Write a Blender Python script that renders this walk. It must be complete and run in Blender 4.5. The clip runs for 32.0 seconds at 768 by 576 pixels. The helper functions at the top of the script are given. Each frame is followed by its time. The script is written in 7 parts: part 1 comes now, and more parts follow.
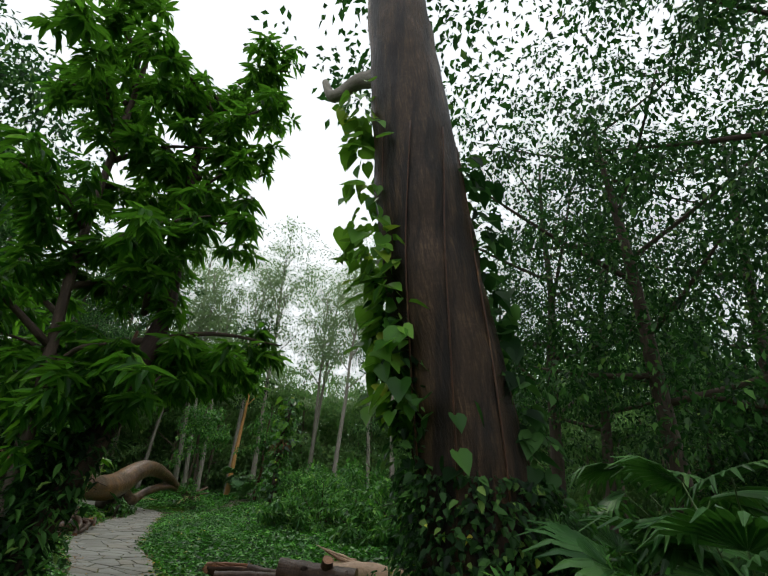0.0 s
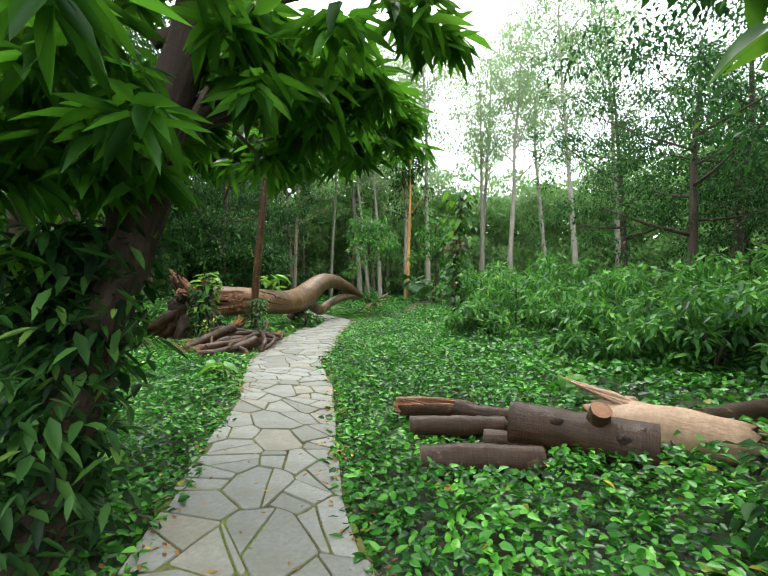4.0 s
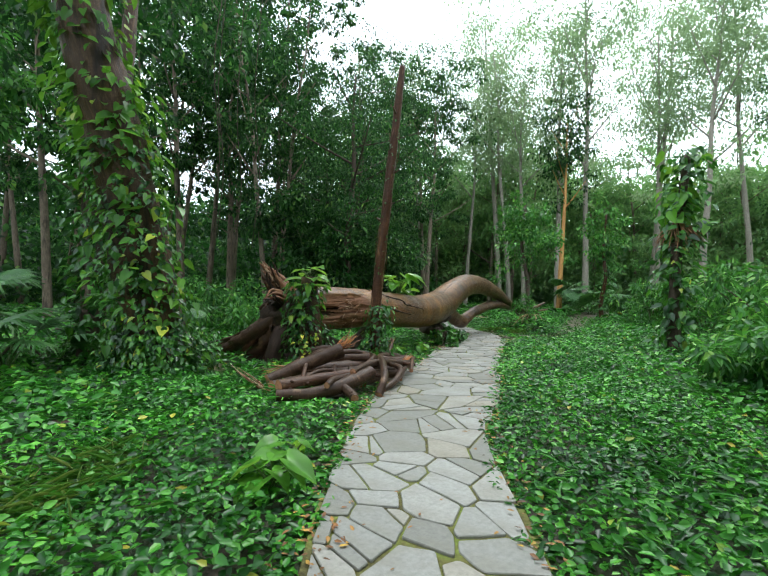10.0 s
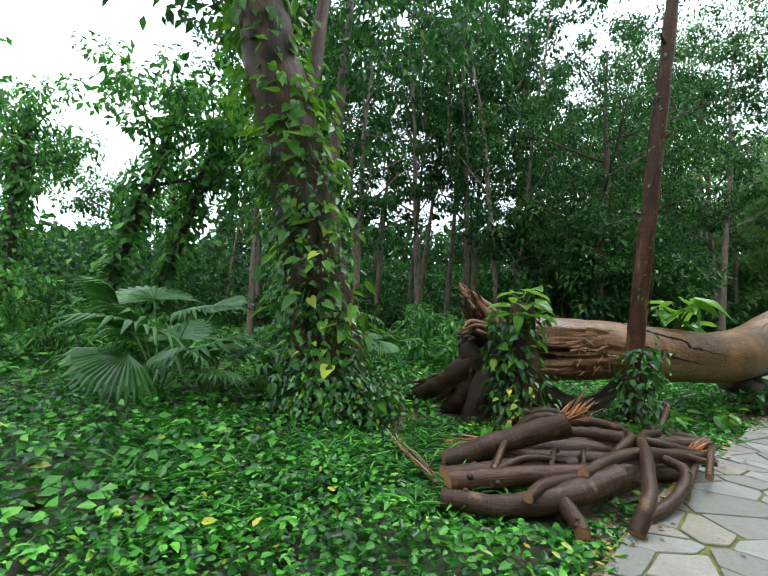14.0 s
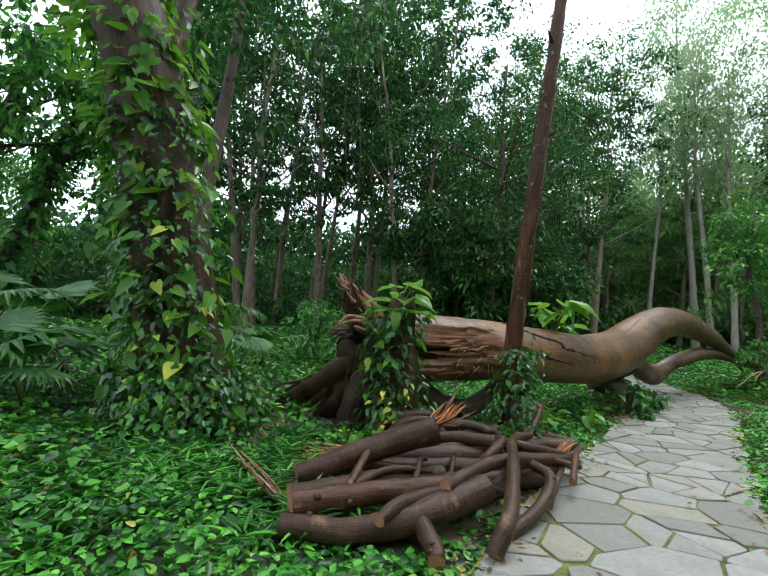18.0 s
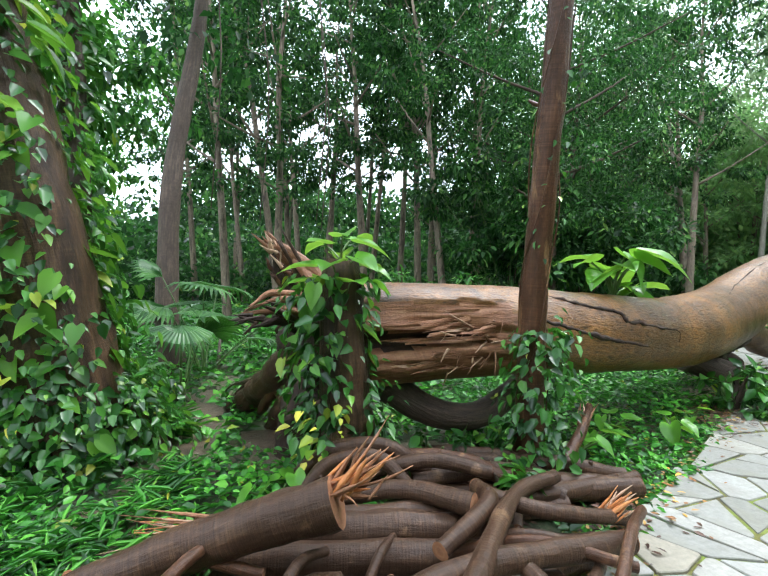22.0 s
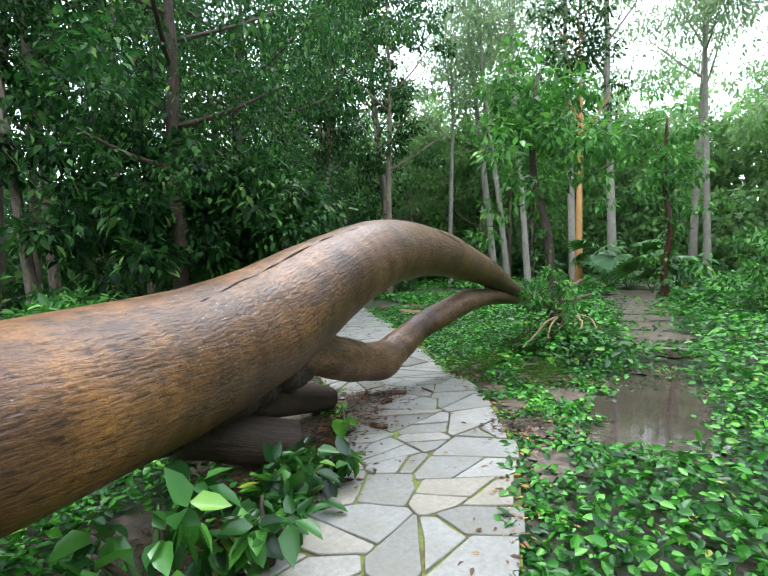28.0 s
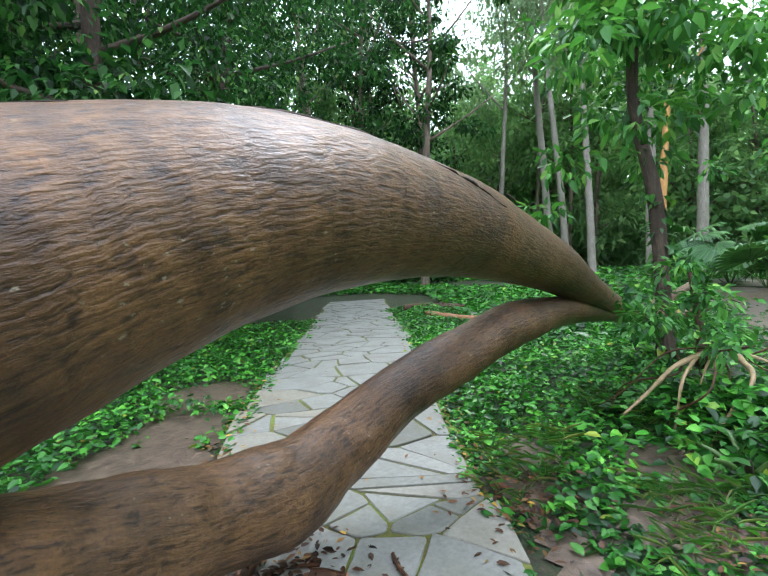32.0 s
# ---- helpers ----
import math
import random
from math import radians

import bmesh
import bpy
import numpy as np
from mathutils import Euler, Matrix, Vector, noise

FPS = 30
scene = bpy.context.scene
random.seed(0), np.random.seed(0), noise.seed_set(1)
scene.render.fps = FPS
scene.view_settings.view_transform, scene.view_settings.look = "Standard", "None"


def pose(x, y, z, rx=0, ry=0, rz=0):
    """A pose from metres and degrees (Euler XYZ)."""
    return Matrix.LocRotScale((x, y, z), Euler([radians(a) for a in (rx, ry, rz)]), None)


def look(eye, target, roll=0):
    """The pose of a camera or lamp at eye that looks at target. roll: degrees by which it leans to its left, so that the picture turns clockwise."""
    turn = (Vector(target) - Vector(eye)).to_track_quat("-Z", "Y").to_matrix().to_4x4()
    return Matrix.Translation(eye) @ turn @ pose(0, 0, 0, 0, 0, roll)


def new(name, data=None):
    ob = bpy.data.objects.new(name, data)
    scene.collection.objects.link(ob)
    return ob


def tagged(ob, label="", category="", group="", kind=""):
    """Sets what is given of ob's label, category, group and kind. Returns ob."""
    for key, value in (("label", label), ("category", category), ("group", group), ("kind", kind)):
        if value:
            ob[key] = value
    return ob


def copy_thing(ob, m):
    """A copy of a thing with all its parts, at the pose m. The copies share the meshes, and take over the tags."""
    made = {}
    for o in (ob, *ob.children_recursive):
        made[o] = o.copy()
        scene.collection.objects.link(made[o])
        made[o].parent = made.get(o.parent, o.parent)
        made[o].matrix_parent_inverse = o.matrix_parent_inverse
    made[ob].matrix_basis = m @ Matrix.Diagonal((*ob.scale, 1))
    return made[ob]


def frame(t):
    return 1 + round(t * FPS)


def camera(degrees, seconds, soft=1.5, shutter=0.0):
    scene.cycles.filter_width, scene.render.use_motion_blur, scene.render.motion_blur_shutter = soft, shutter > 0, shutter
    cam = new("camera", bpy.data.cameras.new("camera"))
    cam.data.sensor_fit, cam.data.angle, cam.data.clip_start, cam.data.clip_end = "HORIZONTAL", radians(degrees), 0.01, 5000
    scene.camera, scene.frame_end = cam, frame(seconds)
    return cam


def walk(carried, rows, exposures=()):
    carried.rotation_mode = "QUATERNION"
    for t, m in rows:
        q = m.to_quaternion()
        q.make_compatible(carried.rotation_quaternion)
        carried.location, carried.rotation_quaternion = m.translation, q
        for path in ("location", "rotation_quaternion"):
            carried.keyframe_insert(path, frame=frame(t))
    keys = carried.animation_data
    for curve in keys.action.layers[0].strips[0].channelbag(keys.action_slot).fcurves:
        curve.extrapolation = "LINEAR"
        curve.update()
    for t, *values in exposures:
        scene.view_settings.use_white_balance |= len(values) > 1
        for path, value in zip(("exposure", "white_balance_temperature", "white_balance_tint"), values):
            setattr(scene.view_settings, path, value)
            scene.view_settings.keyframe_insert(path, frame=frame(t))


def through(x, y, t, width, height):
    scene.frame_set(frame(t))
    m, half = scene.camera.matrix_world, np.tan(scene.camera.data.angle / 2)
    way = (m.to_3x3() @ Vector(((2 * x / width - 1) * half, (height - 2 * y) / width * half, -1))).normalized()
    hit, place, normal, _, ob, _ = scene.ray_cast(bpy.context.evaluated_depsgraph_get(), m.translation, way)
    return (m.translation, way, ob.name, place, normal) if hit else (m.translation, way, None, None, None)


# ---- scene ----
# ---- camera ----
cam = camera(81.0, 32.0, soft=1.35)
PATH = [
    (0, (-0.178, 1.011, 1.420), (-0.239, 2.835, 2.238), 3.95),
    (0.5, (-0.202, 1.580, 1.470), (-0.384, 3.484, 2.054), 2.93),
    (1, (-0.306, 2.250, 1.500), (-0.650, 4.192, 1.833), 2.64),
    (1.5, (-0.466, 2.927, 1.455), (-0.828, 4.884, 1.648), -1.46),
    (2, (-0.654, 3.370, 1.440), (-1.139, 5.307, 1.545), -1.40),
    (2.5, (-0.815, 3.710, 1.466), (-1.441, 5.609, 1.508), -1.55),
    (3, (-0.992, 4.015, 1.458), (-1.685, 5.892, 1.455), -1.65),
    (3.5, (-1.166, 4.306, 1.463), (-1.862, 6.181, 1.446), -0.90),
    (5.5, (-1.645, 5.045, 1.479), (-2.412, 6.892, 1.471), 1.33),
    (6, (-1.872, 5.413, 1.447), (-2.668, 7.248, 1.422), 1.51),
    (6.5, (-2.046, 5.710, 1.451), (-2.917, 7.510, 1.416), 1.70),
    (7, (-2.215, 6.067, 1.455), (-3.194, 7.810, 1.434), 1.22),
    (7.5, (-2.447, 6.376, 1.425), (-3.482, 8.087, 1.396), 1.46),
    (8, (-2.657, 6.685, 1.426), (-3.729, 8.373, 1.391), 2.58),
    (8.5, (-2.886, 7.032, 1.424), (-4.015, 8.683, 1.405), 3.03),
    (9, (-3.153, 7.344, 1.420), (-4.312, 8.974, 1.398), 3.28),
    (9.5, (-3.381, 7.629, 1.427), (-4.555, 9.249, 1.412), 2.18),
    (10, (-3.621, 7.953, 1.434), (-4.832, 9.545, 1.437), 1.03),
    (10.5, (-3.872, 8.256, 1.422), (-5.114, 9.824, 1.427), 1.03),
    (11, (-4.086, 8.560, 1.421), (-5.340, 10.118, 1.410), 0.95),
    (11.5, (-4.322, 8.895, 1.442), (-5.612, 10.424, 1.436), 0.88),
    (12, (-4.568, 9.189, 1.436), (-5.889, 10.690, 1.419), 1.20),
    (12.5, (-4.764, 9.481, 1.432), (-6.117, 10.954, 1.408), 0.56),
    (13, (-4.935, 9.758, 1.453), (-6.344, 11.177, 1.438), 0.89),
    (13.5, (-5.081, 9.927, 1.488), (-6.670, 11.141, 1.478), 2.08),
    (14, (-4.974, 9.853, 1.491), (-6.833, 10.584, 1.587), 1.66),
    (14.5, (-4.929, 9.904, 1.494), (-6.898, 10.187, 1.702), -0.36),
    (16.5, (-4.904, 9.931, 1.470), (-6.859, 10.183, 1.807), 0.73),
    (17, (-4.824, 9.927, 1.447), (-6.722, 10.488, 1.732), 1.91),
    (17.5, (-4.965, 10.090, 1.467), (-6.751, 10.967, 1.668), 2.32),
    (18, (-5.306, 10.456, 1.434), (-6.979, 11.547, 1.547), 3.43),
    (18.5, (-5.452, 10.659, 1.436), (-7.079, 11.820, 1.519), 2.78),
    (19, (-5.501, 10.935, 1.440), (-7.119, 12.109, 1.513), 2.22),
    (19.5, (-5.598, 11.184, 1.435), (-7.235, 12.330, 1.484), 1.61),
    (20, (-5.746, 11.453, 1.452), (-7.432, 12.530, 1.480), 1.88),
    (20.5, (-5.906, 11.707, 1.458), (-7.670, 12.650, 1.466), 0.98),
    (21, (-6.037, 11.894, 1.473), (-7.860, 12.717, 1.465), -0.01),
    (21.5, (-6.187, 12.092, 1.487), (-8.021, 12.889, 1.475), -0.08),
    (22, (-6.338, 12.353, 1.463), (-8.166, 13.163, 1.434), -0.07),
    (22.5, (-6.552, 12.610, 1.447), (-8.368, 13.446, 1.403), 1.26),
    (23, (-6.853, 12.932, 1.457), (-8.664, 13.772, 1.350), 2.83),
    (23.5, (-6.965, 13.170, 1.461), (-8.810, 13.934, 1.346), 2.88),
    (24, (-6.975, 13.489, 1.458), (-8.869, 14.126, 1.367), 2.70),
    (24.5, (-7.050, 13.808, 1.421), (-8.953, 14.417, 1.343), 1.90),
    (25, (-7.028, 14.254, 1.439), (-8.924, 14.885, 1.349), 1.43),
    (25.5, (-7.045, 14.658, 1.431), (-8.800, 15.616, 1.376), 1.30),
    (26, (-7.229, 15.069, 1.419), (-8.761, 16.354, 1.382), -0.49),
    (26.5, (-7.314, 15.545, 1.370), (-8.630, 17.052, 1.338), -2.89),
    (28.5, (-7.473, 17.574, 1.457), (-8.669, 19.174, 1.365), -2.70),
    (29, (-7.574, 17.910, 1.445), (-8.794, 19.493, 1.351), -2.20),
    (29.5, (-7.678, 18.277, 1.446), (-8.905, 19.854, 1.353), -2.14),
    (30, (-7.866, 18.712, 1.459), (-9.115, 20.272, 1.369), -2.72),
    (30.5, (-8.099, 19.037, 1.443), (-9.384, 20.567, 1.355), -3.16),
    (31, (-8.297, 19.341, 1.440), (-9.604, 20.851, 1.332), -2.88),
    (31.5, (-8.511, 19.689, 1.441), (-9.858, 21.163, 1.328), -2.62),
    (32, (-8.775, 19.988, 1.429), (-10.140, 21.443, 1.291), -2.19),
]
walk(cam, [(t, look(eye, target, roll)) for t, eye, target, roll in PATH],
     exposures=[(0.0, -1.3, 6900, 10), (0.6, -1.22, 6900, 10), (1.2, -0.95, 6900, 10), (2.0, -0.2, 6700, 5), (3.0, 0.3, 6900, 10), (4.5, 0.42, 6700, 9), (7.0, 0.42, 6450, 5), (9.0, 0.05, 6350, 6), (12.0, -0.04, 6350, 11),
                (14.5, 0.06, 6250, 11), (17.0, -0.25, 6200, 8), (19.0, 0.16, 6400, 13), (21.0, 0.52, 6300, 14), (22.0, 0.75, 6200, 11), (23.0, 0.95, 6150, 11), (25.0, 1.25, 6050, 14), (26.0, 0.88, 6050, 12), (28.0, 0.58, 6100, 15), (30.0, 0.5, 6050, 15), (32.0, 0.66, 5950, 13)])

# ---- world and sun: an overcast noon sky over open woodland ----
world = bpy.data.worlds.new("overcast_sky")
scene.world = world
world.use_nodes = True
wn, wl = world.node_tree.nodes, world.node_tree.links
wn.clear()
w_out, w_bg = wn.new("ShaderNodeOutputWorld"), wn.new("ShaderNodeBackground")
w_sky, w_mix = wn.new("ShaderNodeTexSky"), wn.new("ShaderNodeMix")
w_sky.sky_type, w_sky.sun_disc = "NISHITA", False
w_sky.sun_elevation, w_sky.sun_rotation = radians(58), radians(200)
w_mix.data_type, w_mix.blend_type = "RGBA", "MIX"
w_mix.inputs[0].default_value = 0.93
w_mix.inputs[7].default_value = (18.9, 20.4, 22.4, 1)
wl.new(w_sky.outputs[0], w_mix.inputs[6])
wl.new(w_mix.outputs[2], w_bg.inputs["Color"])
w_bg.inputs["Strength"].default_value = 0.145
wl.new(w_bg.outputs[0], w_out.inputs["Surface"])
sun_data = bpy.data.lights.new("sun", "SUN")
sun_data.energy, sun_data.angle, sun_data.color = 1.4, radians(18), (1.0, 0.97, 0.92)
sun = new("sun", sun_data)
sun.matrix_world = pose(0, 0, 40, 32, 0, 200)


# ---- materials ----
def material(name, rough=0.6, spec=0.5):
    m = bpy.data.materials.new(name)
    m.use_nodes = True
    nt = m.node_tree
    b = nt.nodes["Principled BSDF"]
    b.inputs["Roughness"].default_value = rough
    b.inputs["Specular IOR Level"].default_value = spec
    return m, nt, b


def ramp(nt, source, stops):
    r = nt.nodes.new("ShaderNodeValToRGB")
    e = r.color_ramp.elements
    while len(e) < len(stops):
        e.new(0.5)
    for el, (p, c) in zip(e, stops):
        el.position, el.color = p, (*c, 1)
    nt.links.new(source, r.inputs[0])
    return r.outputs[0]


def mixed(nt, fac, a, b, how="MIX"):
    m = nt.nodes.new("ShaderNodeMix")
    m.data_type, m.blend_type = "RGBA", how
    for sock, v in ((m.inputs[0], fac), (m.inputs[6], a), (m.inputs[7], b)):
        if isinstance(v, (int, float)):
            sock.default_value = v
        elif isinstance(v, tuple):
            sock.default_value = (*v, 1)
        else:
            nt.links.new(v, sock)
    return m.outputs[2]


def coords(nt, scale=(1, 1, 1), uv=False, spot="Object"):
    c = nt.nodes.new("ShaderNodeTexCoord")
    m = nt.nodes.new("ShaderNodeMapping")
    m.inputs["Scale"].default_value = scale
    nt.links.new(c.outputs["UV" if uv else spot], m.inputs[0])
    return m.outputs[0]


def noise_tex(nt, vec, scale, detail=4.0, rough=0.6):
    n = nt.nodes.new("ShaderNodeTexNoise")
    n.inputs["Scale"].default_value, n.inputs["Detail"].default_value, n.inputs["Roughness"].default_value = scale, detail, rough
    if vec:
        nt.links.new(vec, n.inputs["Vector"])
    return n.outputs["Fac"]


def bumped(nt, bsdf, height, strength=0.5, distance=0.01, before=None):
    b = nt.nodes.new("ShaderNodeBump")
    b.inputs["Strength"].default_value, b.inputs["Distance"].default_value = strength, distance
    nt.links.new(height, b.inputs["Height"])
    if before:
        nt.links.new(before, b.inputs["Normal"])
    nt.links.new(b.outputs[0], bsdf.inputs["Normal"])
    return b.outputs[0]


def leaf_material(name, stops, rough=0.38, through=0.3, glow=(0.10, 0.38, 0.02), scale=0.8, spec=0.34):
    """Waxy wet leaves: every leaf takes its own shade from the ramp, patches of the crown drift lighter and darker."""
    m, nt, b = material(name, rough, spec)
    geo = nt.nodes.new("ShaderNodeNewGeometry")
    col = ramp(nt, geo.outputs["Random Per Island"], stops)
    patch = noise_tex(nt, coords(nt), scale, 2.0)
    tone = ramp(nt, patch, [(0.3, (0.45, 0.5, 0.52)), (0.7, (1.4, 1.32, 1.05))])
    col = mixed(nt, 1.0, col, tone, "MULTIPLY")
    nt.links.new(col, b.inputs["Base Color"])
    t = nt.nodes.new("ShaderNodeBsdfTranslucent")
    nt.links.new(mixed(nt, 0.5, col, glow), t.inputs["Color"])
    s = nt.nodes.new("ShaderNodeMixShader")
    s.inputs[0].default_value = through
    nt.links.new(b.outputs[0], s.inputs[1])
    nt.links.new(t.outputs[0], s.inputs[2])
    nt.links.new(s.outputs[0], nt.nodes["Material Output"].inputs["Surface"])
    return m


def bark_material(name, dark, mid, light, ring=0.0, furrow=1.0, rough=0.7, spec=0.4, stain=None, stain_cut=0.55, run=(1, 1, 2.2)):
    """Bark in metres round and along the trunk (UV): furrows along it, fine wrinkles across it, stains at two sizes."""
    m, nt, b = material(name, rough, spec)
    uv = coords(nt, uv=True)
    along = noise_tex(nt, coords(nt, (14, 1.6, 1), uv=True), 2.2, 6.0, 0.65)
    across = noise_tex(nt, coords(nt, (2.2, 55, 1), uv=True), 1.6, 5.0, 0.6)
    big = noise_tex(nt, coords(nt), 1.4, 4.0, 0.6)
    fine = noise_tex(nt, coords(nt), 26.0, 5.0, 0.7)
    mid_fac = nt.nodes.new("ShaderNodeMix")
    mid_fac.inputs[0].default_value = 0.6 * ring / (ring + furrow + 1e-6) + 0.2
    nt.links.new(along, mid_fac.inputs[2])
    nt.links.new(across, mid_fac.inputs[3])
    col = ramp(nt, mid_fac.outputs[0], [(0.3, dark), (0.5, mid), (0.72, light)])
    col = mixed(nt, ramp(nt, big, [(0.38, (0, 0, 0)), (0.62, (0.75, 0.75, 0.75))]), col, mixed(nt, 0.6, dark, mid))
    if stain:
        col = mixed(nt, ramp(nt, noise_tex(nt, coords(nt, run), 2.3, 6.0, 0.62), [(stain_cut, (0, 0, 0)), (stain_cut + 0.12, (0.85, 0.85, 0.85))]), col, stain)
    col = mixed(nt, 0.35, col, ramp(nt, fine, [(0.3, (0.25, 0.25, 0.25)), (0.7, (1.5, 1.5, 1.5))]), "MULTIPLY")
    nt.links.new(col, b.inputs["Base Color"])
    rr = nt.nodes.new("ShaderNodeMapRange")
    rr.inputs["To Min"].default_value, rr.inputs["To Max"].default_value = max(rough - 0.2, 0.15), min(rough + 0.15, 1)
    nt.links.new(big, rr.inputs["Value"])
    nt.links.new(rr.outputs[0], b.inputs["Roughness"])
    n1 = bumped(nt, b, along, min(1.0, 0.9 * furrow), 0.02)
    n2 = bumped(nt, b, across, min(1.0, ring), 0.006, n1) if ring else n1
    bumped(nt, b, fine, 0.55, 0.006, n2)
    return m


# near-black low stops put the shade inside dense crowns into the leaf colour
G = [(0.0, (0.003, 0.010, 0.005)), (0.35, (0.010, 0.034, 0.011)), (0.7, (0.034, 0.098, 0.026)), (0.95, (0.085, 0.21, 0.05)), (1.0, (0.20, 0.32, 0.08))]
M_COVER = leaf_material("ground_cover_leaf", [(0.0, (0.006, 0.030, 0.008)), (0.3, (0.024, 0.122, 0.019)), (0.7, (0.068, 0.30, 0.036)), (0.985, (0.15, 0.45, 0.06)), (1.0, (0.42, 0.34, 0.05))], 0.33, 0.2, (0.07, 0.40, 0.02), scale=0.8, spec=0.3)
M_VINE = leaf_material("vine_leaf", [(0.0, (0.008, 0.034, 0.011)), (0.5, (0.036, 0.135, 0.03)), (0.85, (0.085, 0.27, 0.045)), (0.975, (0.16, 0.36, 0.05)), (1.0, (0.45, 0.45, 0.06))], 0.28, 0.25, scale=1.3, spec=0.42)
M_VINE_BRIGHT = leaf_material("bright_vine_leaf", [(0.0, (0.03, 0.11, 0.02)), (0.5, (0.075, 0.22, 0.035)), (0.9, (0.16, 0.36, 0.05)), (1.0, (0.42, 0.48, 0.07))], 0.34, 0.35, (0.26, 0.6, 0.04), scale=1.3, spec=0.24)
M_VINE_YELLOW = leaf_material("yellowing_vine_leaf", [(0.0, (0.10, 0.22, 0.03)), (0.4, (0.35, 0.42, 0.05)), (1.0, (0.62, 0.58, 0.10))], 0.32, 0.3)
M_MANGO = leaf_material("long_drooping_leaf", [(0.0, (0.006, 0.024, 0.008)), (0.5, (0.028, 0.10, 0.022)), (0.88, (0.085, 0.25, 0.035)), (1.0, (0.18, 0.38, 0.05))], 0.36, 0.48, (0.20, 0.6, 0.03), spec=0.22)
M_FOREST = leaf_material("shade_dark_forest_leaf", G, 0.45, 0.2, (0.10, 0.40, 0.07), scale=0.6, spec=0.14)
# far woodland and gum leaves: distance haze is put into their paler colour
M_MIDWOOD = leaf_material("hazed_woodland_leaf", [(0.0, (0.075, 0.17, 0.07)), (0.5, (0.14, 0.29, 0.12)), (0.9, (0.21, 0.39, 0.15)), (1.0, (0.32, 0.46, 0.18))], 0.45, 0.5, (0.34, 0.6, 0.18), scale=0.35)
M_EUC = leaf_material("hazed_gum_leaf", [(0.0, (0.13, 0.22, 0.11)), (0.6, (0.22, 0.34, 0.18)), (1.0, (0.34, 0.45, 0.26))], 0.5, 0.5, (0.55, 0.75, 0.4), scale=0.3)
M_BUSH = leaf_material("shrub_leaf", [(0.0, (0.016, 0.055, 0.020)), (0.45, (0.058, 0.19, 0.056)), (0.85, (0.14, 0.37, 0.09)), (1.0, (0.26, 0.47, 0.11))], 0.36, 0.36, spec=0.22)
M_PALM = leaf_material("fan_palm_leaf", [(0.0, (0.03, 0.10, 0.03)), (0.6, (0.06, 0.18, 0.05)), (1.0, (0.11, 0.25, 0.08))], 0.33, 0.2)
M_ARUM = leaf_material("elephant_ear_leaf", [(0.0, (0.06, 0.22, 0.03)), (0.6, (0.12, 0.34, 0.04)), (1.0, (0.20, 0.44, 0.07))], 0.3, 0.35, (0.4, 0.7, 0.06))
M_GRASS = leaf_material("grass_blade", [(0.0, (0.05, 0.13, 0.02)), (0.6, (0.10, 0.22, 0.04)), (1.0, (0.28, 0.27, 0.09))], 0.5, 0.3)
M_DEAD = leaf_material("dead_leaf", [(0.0, (0.10, 0.045, 0.02)), (0.5, (0.24, 0.11, 0.04)), (0.85, (0.40, 0.22, 0.06)), (1.0, (0.62, 0.40, 0.06))], 0.55, 0.15, (0.4, 0.2, 0.05))
M_CHIP = leaf_material("wet_bark_chip", [(0.0, (0.016, 0.008, 0.006)), (0.5, (0.06, 0.026, 0.016)), (0.9, (0.15, 0.065, 0.034)), (1.0, (0.34, 0.2, 0.07))], 0.45, 0.05, (0.2, 0.1, 0.04))
M_STEM = material("green_stem", 0.45)[0]
M_STEM.node_tree.nodes["Principled BSDF"].inputs["Base Color"].default_value = (0.07, 0.13, 0.03, 1)



